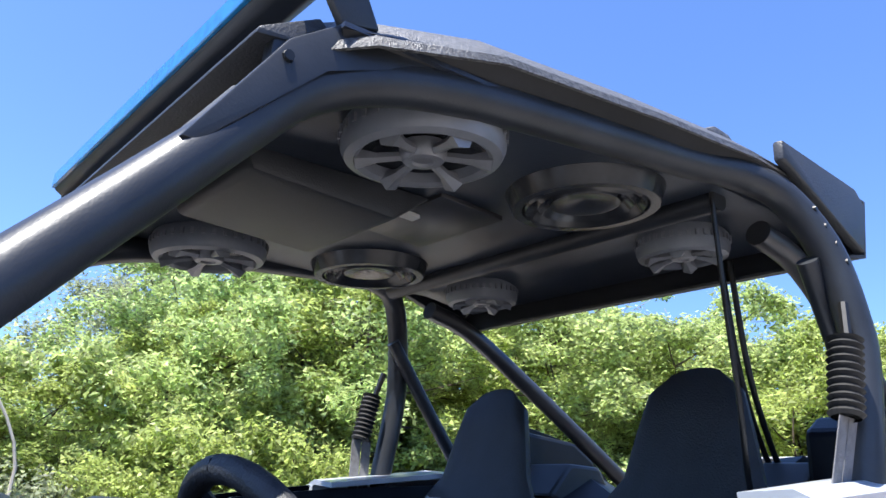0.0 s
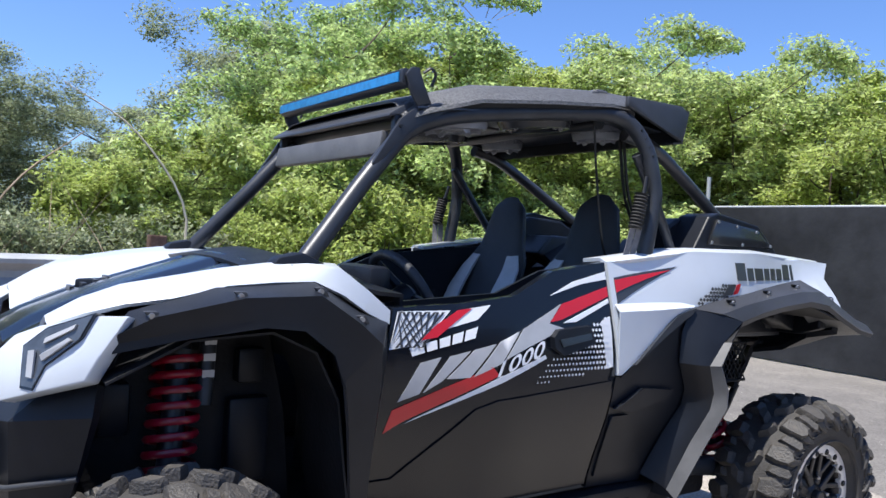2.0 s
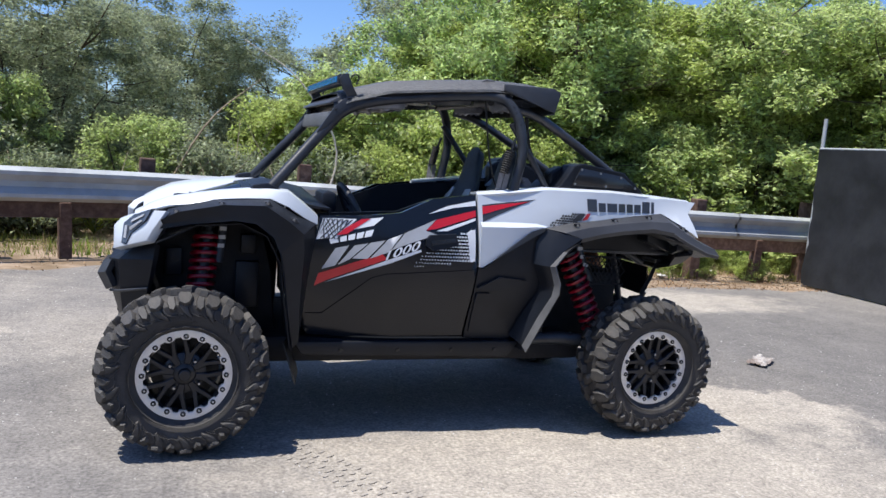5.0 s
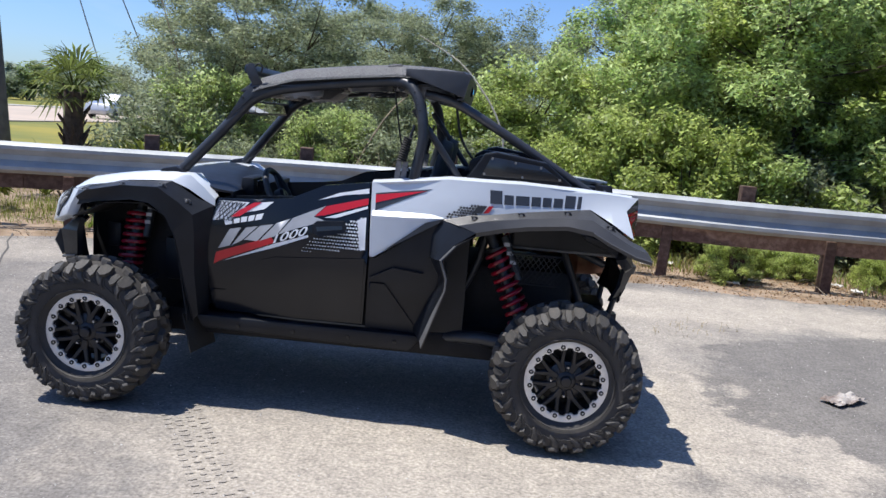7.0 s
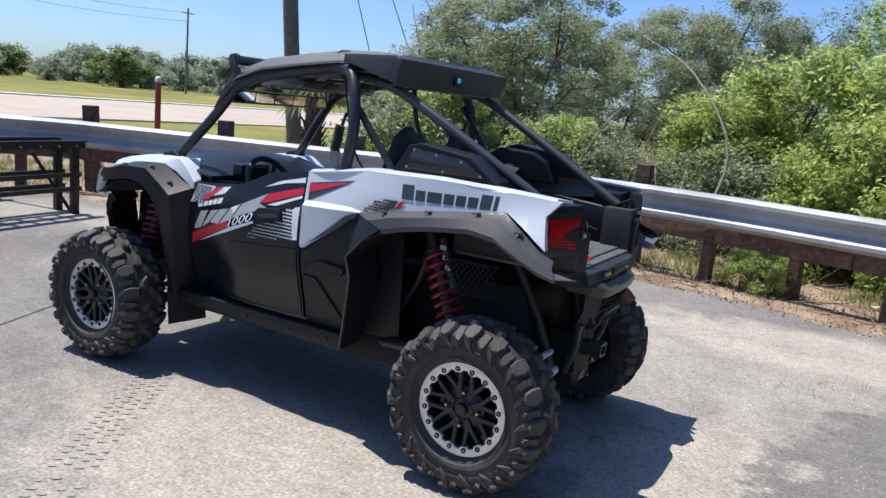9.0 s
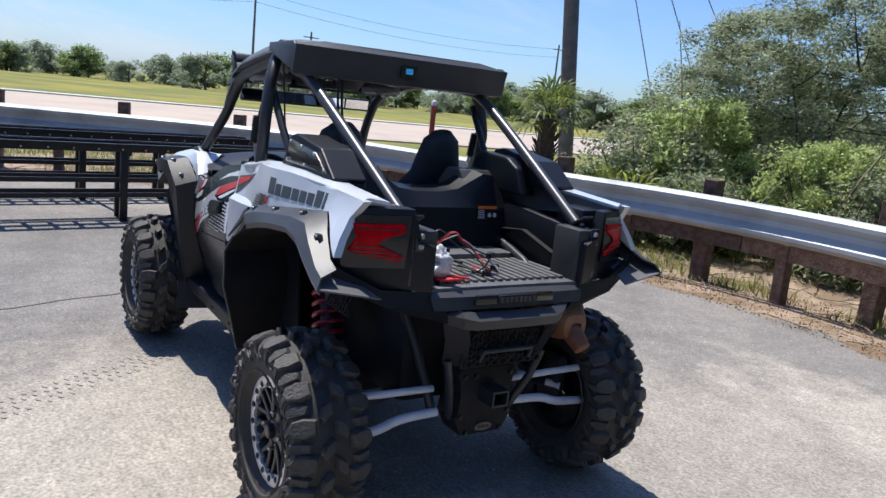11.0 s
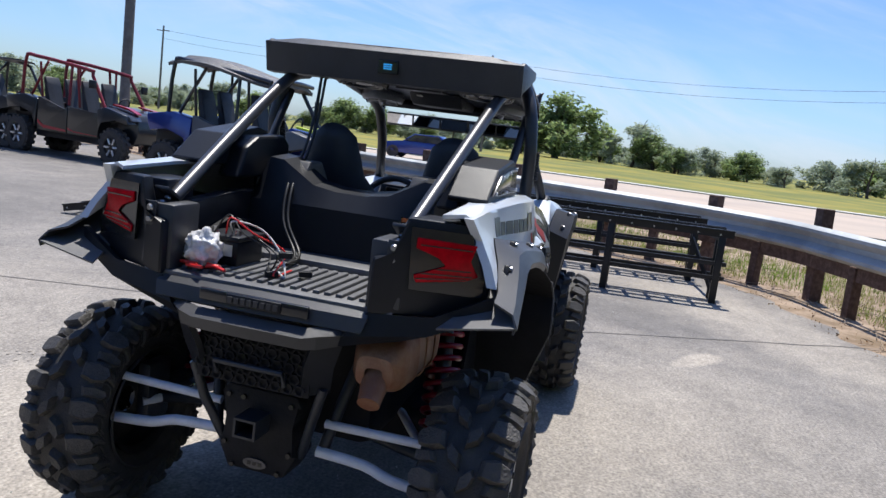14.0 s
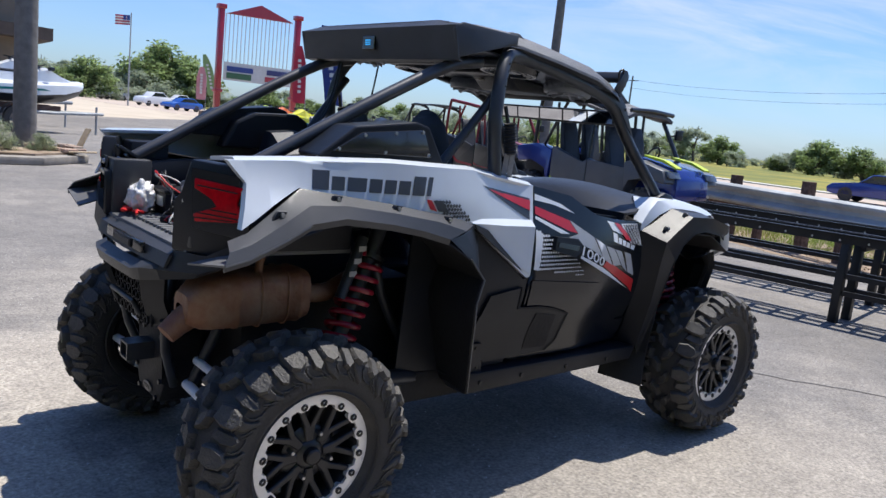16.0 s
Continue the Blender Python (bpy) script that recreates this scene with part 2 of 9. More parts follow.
# ---- mesh helpers ----
def part(name, bm, material, parent=None, label="", smooth=None):
    """Links a bmesh as one mesh object under a thing or a part. smooth: auto-smooth angle in degrees."""
    bmesh.ops.recalc_face_normals(bm, faces=bm.faces)
    me = bpy.data.meshes.new(name)
    if smooth:
        for fc in bm.faces:
            fc.smooth = True
        lim = radians(smooth)
        for ed in bm.edges:
            if len(ed.link_faces) == 2 and ed.link_faces[0].normal.angle(ed.link_faces[1].normal, 0) > lim:
                ed.smooth = False
    bm.to_mesh(me)
    bm.free()
    me.materials.append(material)
    ob = new(name, me)
    if parent is not None:
        ob.parent = parent
    if label:
        ob["label"] = label
    return ob


def thing(name, label, category, group="", at=None, kind=""):
    ob = new(name)
    ob.empty_display_size = 0.2
    if at is not None:
        ob.matrix_basis = at
    return tagged(ob, label, category, group, kind)


def box(bm, x0, x1, y0, y1, z0, z1, bevel=0.0, m=None):
    vs = [bm.verts.new((x, y, z)) for x in (x0, x1) for y in (y0, y1) for z in (z0, z1)]
    fs = [bm.faces.new([vs[i] for i in q]) for q in ((0, 1, 3, 2), (4, 6, 7, 5), (0, 4, 5, 1), (2, 3, 7, 6), (0, 2, 6, 4), (1, 5, 7, 3))]
    if bevel:
        es = list({e for fc in fs for e in fc.edges})
        r = bmesh.ops.bevel(bm, geom=es, offset=bevel, segments=2, affect="EDGES", profile=0.5)
        vs = list({v for fc in r["faces"] for v in fc.verts} | {v for v in vs if v.is_valid})
    if m is not None:
        bmesh.ops.transform(bm, matrix=m, verts=vs)
    return vs


def curve_pts(pts, n):
    """Catmull-Rom through pts, n steps a span."""
    ps = [Vector(p) for p in pts]
    ps = [ps[0] * 2 - ps[1]] + ps + [ps[-1] * 2 - ps[-2]]
    out = []
    for i in range(1, len(ps) - 2):
        a, b, c, d = ps[i - 1:i + 3]
        for k in range(n):
            t = k / n
            out.append(0.5 * (2 * b + (c - a) * t + (2 * a - 5 * b + 4 * c - d) * t * t + (3 * b - a - 3 * c + d) * t ** 3))
    return out + [ps[-2]]


def tube(bm, pts, r, n=10, smooth=0, cap=True):
    ps = curve_pts(pts, smooth) if smooth else [Vector(p) for p in pts]
    rs = r if isinstance(r, (list, tuple)) else [r] * len(ps)
    if len(rs) != len(ps):
        rs = [rs[0] + (rs[-1] - rs[0]) * i / (len(ps) - 1) for i in range(len(ps))]
    rings, side = [], None
    for i, p in enumerate(ps):
        d = (ps[min(i + 1, len(ps) - 1)] - ps[max(i - 1, 0)]).normalized()
        if side is None:
            side = d.orthogonal().normalized()
        side = (side - d * side.dot(d)).normalized()
        up = d.cross(side)
        rings.append([bm.verts.new(p + rs[i] * (math.cos(a) * side + math.sin(a) * up)) for a in (2 * math.pi * k / n for k in range(n))])
    for a, b in zip(rings, rings[1:]):
        for k in range(n):
            bm.faces.new((a[k], a[(k + 1) % n], b[(k + 1) % n], b[k]))
    if cap:
        bm.faces.new(rings[0][::-1])
        bm.faces.new(rings[-1])


def lathe(bm, profile, n=32, axis="y", m=None, a0=0.0, a1=2 * math.pi):
    """Turns (radius, height) pairs about an axis through the origin."""
    full = abs(a1 - a0 - 2 * math.pi) < 1e-6
    rings = []
    for r, h in profile:
        ring = []
        for k in range(n if full else n + 1):
            a = a0 + (a1 - a0) * k / n
            c, s = r * math.cos(a), r * math.sin(a)
            v = {"y": (c, h, s), "z": (c, s, h), "x": (h, c, s)}[axis]
            ring.append(bm.verts.new((m @ Vector(v)) if m is not None else v))
        rings.append(ring)
    for a, b in zip(rings, rings[1:]):
        for k in range(len(a) if full else len(a) - 1):
            j = (k + 1) % len(a)
            bm.faces.new((a[k], a[j], b[j], b[k]))
    return rings


def disc_caps(bm, rings):
    bm.faces.new(rings[0])
    bm.faces.new(rings[-1][::-1])


def loft(bm, rows, thick=0.0, close=False):
    """A sheet through rows of points; thick gives it a back."""
    g = [[bm.verts.new(p) for p in row] for row in rows]
    fs = []
    for a, b in zip(g, g[1:]):
        for k in range(len(a) - (0 if close else 1)):
            j = (k + 1) % len(a)
            if len({a[k].co.copy().freeze(), a[j].co.copy().freeze(), b[j].co.copy().freeze(), b[k].co.copy().freeze()}) >= 3:
                fs.append(bm.faces.new((a[k], a[j], b[j], b[k])))
    if thick:
        bmesh.ops.recalc_face_normals(bm, faces=fs)
        bmesh.ops.solidify(bm, geom=fs, thickness=thick)
    return fs


def prism(bm, poly, plane, h0, h1, bevel=0.0):
    """Extrudes a polygon of 2D points. plane 'xz' runs along y, 'yz' along x, 'xy' along z."""
    put = {"xz": lambda a, b, h: (a, h, b), "yz": lambda a, b, h: (h, a, b), "xy": lambda a, b, h: (a, b, h)}[plane]
    lo = [bm.verts.new(put(a, b, h0)) for a, b in poly]
    hi = [bm.verts.new(put(a, b, h1)) for a, b in poly]
    fs = [bm.faces.new(lo), bm.faces.new(hi[::-1])]
    for k in range(len(poly)):
        j = (k + 1) % len(poly)
        fs.append(bm.faces.new((lo[k], hi[k], hi[j], lo[j])))
    if bevel:
        bmesh.ops.bevel(bm, geom=list({e for fc in fs for e in fc.edges}), offset=bevel, segments=2, affect="EDGES", profile=0.5)


def smooth01(v, a, b):
    t = max(0.0, min(1.0, (v - a) / (b - a)))
    return t * t * (3 - 2 * t)


def mesh_raw(name, verts, faces, material, parent=None, label=""):
    me = bpy.data.meshes.new(name)
    me.from_pydata(verts, [], faces)
    me.materials.append(material)
    ob = new(name, me)
    if parent is not None:
        ob.parent = parent
    if label:
        ob["label"] = label
    return ob


# ---- ground ----
def ground_mat(name, c_asphalt, c_sand, c_dark):
    m = mat(name, c_asphalt, 0.85, bump=0.5, bscale=70, spec=0.25)
    n, l = m.node_tree.nodes, m.node_tree.links
    p = n["Principled BSDF"]
    tc = n.new("ShaderNodeTexCoord")

    def noise_ramp(scale, a, b, detail=6.0, rough=0.6):
        no = n.new("ShaderNodeTexNoise")
        no.inputs["Scale"].default_value, no.inputs["Detail"].default_value, no.inputs["Roughness"].default_value = scale, detail, rough
        l.new(tc.outputs["Object"], no.inputs["Vector"])
        rp = n.new("ShaderNodeValToRGB")
        rp.color_ramp.elements[0].position, rp.color_ramp.elements[1].position = a, b
        l.new(no.outputs["Fac"], rp.inputs["Fac"])
        return rp.outputs["Color"]

    def blend(a, b, fac, kind="MIX"):
        mx = n.new("ShaderNodeMix")
        mx.data_type, mx.blend_type = "RGBA", kind
        for sock, v in (("A", a), ("B", b), ("Factor", fac)):
            if isinstance(v, (tuple, float)):
                mx.inputs[sock].default_value = v
            else:
                l.new(v, mx.inputs[sock])
        return mx.outputs["Result"]

    base = blend((*c_asphalt, 1), (*c_dark, 1), noise_ramp(0.35, 0.42, 0.62))
    def patch(cx, cy, rx, ry, turn, soft, ragged):
        """A ragged oval stain of its own on the lot: 1 inside, 0 outside."""
        mp = n.new("ShaderNodeMapping")
        mp.vector_type = "TEXTURE"
        mp.inputs["Location"].default_value = (cx, cy, 0)
        mp.inputs["Rotation"].default_value = (0, 0, radians(turn))
        mp.inputs["Scale"].default_value = (rx, ry, 1)
        l.new(tc.outputs["Object"], mp.inputs["Vector"])
        ln = n.new("ShaderNodeVectorMath")
        ln.operation = "LENGTH"
        l.new(mp.outputs["Vector"], ln.inputs[0])
        no = n.new("ShaderNodeTexNoise")
        no.inputs["Scale"].default_value, no.inputs["Detail"].default_value, no.inputs["Roughness"].default_value = 2.2, 9.0, 0.7
        l.new(tc.outputs["Object"], no.inputs["Vector"])
        ma = n.new("ShaderNodeMath")
        ma.operation = "MULTIPLY_ADD"
        ma.inputs[1].default_value = ragged
        l.new(no.outputs["Fac"], ma.inputs[0])
        l.new(ln.outputs["Value"], ma.inputs[2])
        mr = n.new("ShaderNodeMapRange")
        mr.inputs["From Min"].default_value, mr.inputs["From Max"].default_value = 1.0 + ragged * 0.5 + soft / 2, 1.0 + ragged * 0.5 - soft / 2
        l.new(ma.outputs["Value"], mr.inputs["Value"])
        return mr.outputs["Result"]

    def scaled(v, k):
        ma = n.new("ShaderNodeMath")
        ma.operation = "MULTIPLY"
        ma.inputs[1].default_value = k
        l.new(v, ma.inputs[0])
        return ma.outputs["Value"]

    base = blend(base, (*c_sand, 1), scaled(noise_ramp(0.22, 0.50, 0.66, 9.0, 0.68), 0.45))
    for cx, cy, rx, ry, turn, soft, ragged, k in ((-0.8, 1.35, 1.7, 0.75, -8, 0.5, 1.6, 0.85), (-2.45, 0.0, 1.0, 0.95, 60, 0.35, 1.8, 0.9), (-1.8, -2.0, 1.5, 1.1, 30, 0.8, 1.6, 0.6),
                                                  (-3.2, -3.1, 2.6, 0.7, 0, 0.4, 1.7, 0.9), (1.2, -1.3, 1.4, 0.8, -20, 0.9, 1.6, 0.45), (2.7, -1.75, 0.35, 0.12, -30, 0.4, 1.0, 0.9), (0.3, 3.2, 1.8, 1.2, 20, 0.9, 1.6, 0.5), (4.5, -2.6, 2.0, 0.6, 25, 0.7, 1.6, 0.6)):
        base = blend(base, (*c_sand, 1), scaled(patch(cx, cy, rx, ry, turn, soft, ragged), k))
    base = blend(base, (*[c * 0.98 for c in c_dark], 1), scaled(patch(-4.35, -0.75, 1.95, 1.6, 20, 0.09, 1.2), 0.9))
    base = blend(base, blend((0.80, 0.80, 0.81, 1), (1.16, 1.16, 1.15, 1), noise_ramp(2.4, 0.34, 0.66, 8.0, 0.7)), 0.8, "MULTIPLY")
    grit = noise_ramp(55.0, 0.30, 0.72, 3.0)
    base = blend(base, blend((0.50, 0.50, 0.50, 1), (1.36, 1.36, 1.36, 1), grit), 0.85, "MULTIPLY")
    base = blend(base, blend((0.72, 0.72, 0.73, 1), (1.2, 1.2, 1.19, 1), noise_ramp(15.0, 0.32, 0.68, 5.0, 0.75)), 0.8, "MULTIPLY")
    speck = noise_ramp(150.0, 0.60, 0.70, 2.0)
    base = blend(base, (*[c * 1.5 for c in c_asphalt], 1), blend((0, 0, 0, 1), (0.35, 0.35, 0.35, 1), speck))
    l.new(base, p.inputs["Base Color"])
    return m


ASPHALT = ground_mat("bleached_asphalt", (0.232, 0.216, 0.199), (0.41, 0.368, 0.312), (0.176, 0.165, 0.154))
EARTH = mat("sandy_earth", (0.34, 0.26, 0.19), 0.95, color2=(0.20, 0.145, 0.095), scale=1.8, mask=(0.42, 0.58), bump=0.8, bscale=25, spec=0.2)
MEADOW = mat("meadow", (0.150, 0.165, 0.055), 0.95, color2=(0.27, 0.235, 0.06), scale=0.10, mask=(0.44, 0.60), bump=1.0, bscale=6, spec=0.15)
ROAD = mat("pale_road", (0.46, 0.38, 0.31), 0.9, color2=(0.39, 0.33, 0.28), scale=0.25, bump=0.2, bscale=30, spec=0.2)
CONCRETE = mat("concrete", (0.55, 0.53, 0.49), 0.85, vary=0.2, scale=1.5, bump=0.2, bscale=40)

RAIL = curve_pts([(-14, -4.75, 0), (-8, -4.75, 0), (-5.4, -4.75, 0), (-3.8, -4.75, 0), (-2.6, -4.95, 0), (-1.2, -5.3, 0), (0.4, -5.45, 0),
                  (1.8, -5.25, 0), (2.9, -4.85, 0), (4.0, -4.42, 0), (5.1, -4.05, 0), (6.4, -3.6, 0), (7.6, -3.05, 0),
                  (8.7, -1.7, 0), (9.5, 0.2, 0), (10.4, 2.6, 0), (11.6, 5.6, 0), (13.4, 9.5, 0), (16, 15, 0), (20, 24, 0)], 8)


def rail_at(s):
    """Place and direction at s metres along the guardrail."""
    for a, b in zip(RAIL, RAIL[1:]):
        d = (b - a).length
        if s <= d:
            return a.lerp(b, s / d), (b - a).normalized()
        s -= d
    return RAIL[-1].copy(), (RAIL[-1] - RAIL[-2]).normalized()


RAIL_LEN = sum((b - a).length for a, b in zip(RAIL, RAIL[1:]))

bm = bmesh.new()
R = 1500.0
gx = [-R, -300, -80, -40, -20, 0, 20, 45, 60, 100, 160, 320, R]
gy = [-R, -300, -100, -40, -20, -10, 0, 10, 20, 40, 100, 300, R]
grid = [[bm.verts.new((x, y, -0.05)) for y in gy] for x in gx]
for i in range(len(gx) - 1):
    for j in range(len(gy) - 1):
        bm.faces.new((grid[i][j], grid[i + 1][j], grid[i + 1][j + 1], grid[i][j + 1]))
tagged(part("ground", bm, MEADOW), "green and yellow meadow reaching the horizon", "ground", kind="structure")

bm = bmesh.new()
edge = [p + Vector((0, 0, 0)) for p in RAIL]
lot = [(p.x + 0.35 * (b - a).normalized().y, p.y - 0.35 * (b - a).normalized().x)
       for p, a, b in zip(RAIL, [RAIL[0]] + RAIL[:-1], RAIL[1:] + [RAIL[-1]])]
inner = [(p.x - 0.75 * (b - a).normalized().y + 0.15 * noise.noise((p.x * 1.3, p.y * 1.3, 2)), p.y + 0.75 * (b - a).normalized().x + 0.25 * noise.noise((p.x * 1.7, p.y * 1.7, 7)))
         for p, a, b in zip(RAIL, [RAIL[0]] + RAIL[:-1], RAIL[1:] + [RAIL[-1]])]
prism(bm, inner + [(24, 60), (24, 130), (-60, 130), (-60, -4.0)], "xy", -0.045, 0.0)
tagged(part("pavement", bm, ASPHALT), "sun-bleached grey asphalt lot with sandy patches and cracks", "pavement", kind="structure")

bm = bmesh.new()
crack = curve_pts([(0.9, 4.6, 0), (1.5, 2.7, 0), (1.95, 1.5, 0), (2.35, 0.3, 0), (2.7, -0.45, 0), (3.1, -1.05, 0), (3.8, -2.3, 0), (4.55, -3.6, 0)], 16)
rows = []
for k, p in enumerate(crack):
    w = 0.006 + 0.007 * abs(noise.noise((k * 0.31, 0.5, 0)))
    o = 0.03 * noise.noise((k * 0.23, 7.1, 0))
    rows.append([(p.x + o - w, p.y, 0.0032), (p.x + o + w, p.y + 0.004, 0.0032)])
loft(bm, rows)
tagged(part("crack", bm, mat("tar_crack", (0.10, 0.095, 0.09), 0.9, vary=0.4, scale=9)), "long dark crack across the asphalt", "crack", kind="structure")

bm = bmesh.new()
outer = [(p.x + 5.0 * (b - a).normalized().y, p.y - 5.0 * (b - a).normalized().x)
         for p, a, b in zip(RAIL, [RAIL[0]] + RAIL[:-1], RAIL[1:] + [RAIL[-1]])]
band = [bm.verts.new((x, y, -0.012)) for x, y in inner]
back = [bm.verts.new((x, y, -0.03)) for x, y in outer]
for k in range(len(band) - 1):
    bm.faces.new((band[k], band[k + 1], back[k + 1], back[k]))
tagged(part("verge", bm, EARTH), "sandy verge with dry leaf litter under the guardrail", "ground", kind="structure")

bm = bmesh.new()
prism(bm, [(7, 38), (13, 43), (19, 50), (22.9, 58), (22.9, 130), (20, 130), (9, 75)], "xy", 0.0, 0.006)
tagged(part("pavement", bm, mat("pale_shell_sand", (0.50, 0.43, 0.34), 0.95, color2=(0.42, 0.36, 0.28), scale=0.4, bump=0.4, bscale=20, spec=0.2)), "pale sandy lot beside the sign", "pavement", kind="structure")
bm = bmesh.new()
prism(bm, [(23, -160), (23, 400), (42, 400), (42, -160)], "xy", -0.04, 0.01)
tagged(part("road", bm, ROAD), "wide pale sandy road beyond the grass", "road", kind="structure")
bm = bmesh.new()
prism(bm, [(42.6, -160), (42.6, 400), (44.2, 400), (44.2, -160)], "xy", -0.04, 0.06)
tagged(part("sidewalk", bm, CONCRETE), "pale concrete strip along the far roadside", "pavement", kind="structure")

# ---- guardrail ----
guard = thing("guardrail", "galvanised W-beam guardrail on brown timber posts", "guardrail", kind="structure")
W = [(0.0, 1.00), (0.02, 1.0), (0.085, 0.955), (0.085, 0.915), (0.01, 0.845), (0.01, 0.785), (0.085, 0.715), (0.085, 0.675), (0.02, 0.63), (0.0, 0.63)]


def sweep(profile, s0, s1, step=0.3):
    rows, s = [], s0
    while True:
        p, d = rail_at(min(s, s1))
        side = Vector((-d.y, d.x, 0))
        rows.append([p + side * (o + 0.10) + Vector((0, 0, z)) for o, z in profile])
        if s >= s1:
            return rows
        s += step


s = 0.0
while s < RAIL_LEN - 0.1:
    e = min(s + 3.81, RAIL_LEN)
    bm = bmesh.new()
    loft(bm, sweep(W, s, e + 0.04), thick=0.004)
    part("beam", bm, GALV, guard, "galvanised W-beam rail", smooth=40)
    bm = bmesh.new()
    loft(bm, sweep([(-0.05, 0.63), (-0.05, 0.45), (-0.10, 0.45), (-0.10, 0.63), (-0.05, 0.63)], s, e - 0.01), thick=0)
    part("plank", bm, POSTWOOD, guard, "weathered brown timber plank")
    s = e
rng = random.Random(5)


def timber(bm, w, h, lean):
    box(bm, -w / 2, w / 2, -w / 2, w / 2, -0.05, h, 0.012)
    for v in bm.verts:
        if v.co.z > 0.3:
            v.co.x += lean * v.co.z + 0.004 * noise.noise(v.co * 9)


post_meshes = []
for k in range(4):
    bm = bmesh.new()
    timber(bm, 0.17, 1.18 + 0.02 * k, 0.01 * (k - 1.5))
    post_meshes.append(bm)
tall = [part("post", b, POSTWOOD) for b in post_meshes]
bm = bmesh.new()
timber(bm, 0.13, 0.64, 0.0)
low = part("post", bm, POSTWOOD)
s, k = 0.4, 0
while s < RAIL_LEN:
    p, d = rail_at(s)
    side = Vector((-d.y, d.x, 0))
    src = tall[k // 2 % 4] if k % 2 == 0 and not -2.3 < p.x < -1.5 else low
    ob = new("post", src.data)
    ob.parent = guard
    q = p - side * (0.14 if k % 2 == 0 else 0.0)
    ob.matrix_basis = pose(q.x, q.y, -0.02, rng.uniform(-1.5, 1.5), rng.uniform(-1.5, 1.5), math.degrees(math.atan2(d.y, d.x)) + rng.uniform(-4, 4))
    s += 0.95 + rng.uniform(-0.08, 0.08)
    k += 1
for o in tall + [low]:
    bpy.data.objects.remove(o)

# ---- screened fence ----
fence = thing("screen_fence", "chain-link fence covered with black privacy screen", "fence")
fy0, fy1, fx, fh = -4.45, 9.0, -7.5, 2.05
bm = bmesh.new()
rows = []
for i in range(0, 90):
    y = fy0 + (fy1 - fy0) * i / 89
    rows.append([(fx + 0.035 * math.sin(y * 2.1 + 1.3 * math.sin(y)) * math.sin(math.pi * j / 10) + 0.04 * noise.noise((y * 1.4, j * 0.5, 0)) + (0.05 * noise.noise((y * 3, 0, 4)) if j == 0 else 0),
                  y, 0.02 + (fh - 0.05) * j / 10) for j in range(11)])
loft(bm, rows, thick=0.004)
part("screen", bm, MESHBLK, fence, "black woven privacy screen", smooth=60)
bm = bmesh.new()
tube(bm, [(fx - 0.03, fy0, fh - 0.02), (fx - 0.03, fy1, fh - 0.02)], 0.02, 8)
part("top_rail", bm, GALV, fence, "galvanised tube", smooth=60)
for i in range(6):
    y = fy0 + 2.7 * i
    bm = bmesh.new()
    h = fh + (0.42 if i == 0 else 0.03)
    tube(bm, [(fx - 0.06, y, -0.05), (fx - 0.06, y, h)], 0.03, 10)
    part("post", bm, GALV, fence, smooth=60)


# ---- vegetation ----
def leaf_arrays(centres, radii, per, size, rs, flat=0.9, tri=False):
    """Rhombic leaves scattered in ellipsoid clumps, as vertex and face arrays."""
    c = np.repeat(np.asarray(centres), per, axis=0)
    r = np.repeat(np.asarray(radii), per)[:, None]
    d = rs.normal(size=c.shape)
    d /= np.linalg.norm(d, axis=1, keepdims=True)
    pos = c + d * r * rs.uniform(0.1, 1.0, (len(c), 1)) ** 0.6 * np.array([1, 1, flat])
    nrm = d * 0.35 + rs.normal(size=c.shape) * 0.62 + np.array([0.2, 0.05, 0.7])
    nrm /= np.linalg.norm(nrm, axis=1, keepdims=True)
    t = np.cross(nrm, rs.normal(size=c.shape))
    t /= np.linalg.norm(t, axis=1, keepdims=True)
    b = np.cross(nrm, t)
    ln = size * rs.uniform(0.55, 1.35, (len(c), 1))
    if tri:
        v = np.stack([pos - t * ln, pos + b * ln * 0.6, pos + t * ln * 0.9 - b * ln * 0.45], 1).reshape(-1, 3)
        return v, np.arange(len(v)).reshape(-1, 3)
    v = np.stack([pos - t * ln, pos + b * ln * 0.48 + nrm * ln * 0.1, pos + t * ln, pos - b * ln * 0.48 + nrm * ln * 0.1], 1).reshape(-1, 3)
    return v, np.arange(len(v)).reshape(-1, 4)


def raw_mesh(name, v, faces, material):
    me = bpy.data.meshes.new(name)
    me.vertices.add(len(v))
    me.vertices.foreach_set("co", np.asarray(v, dtype=np.float32).ravel())
    k = faces.shape[1]
    me.loops.add(faces.size)
    me.loops.foreach_set("vertex_index", faces.ravel().astype(np.int32))
    me.polygons.add(len(faces))
    me.polygons.foreach_set("loop_start", (np.arange(len(faces)) * k).astype(np.int32))
    me.update(calc_edges=True)
    me.materials.append(material)
    return me


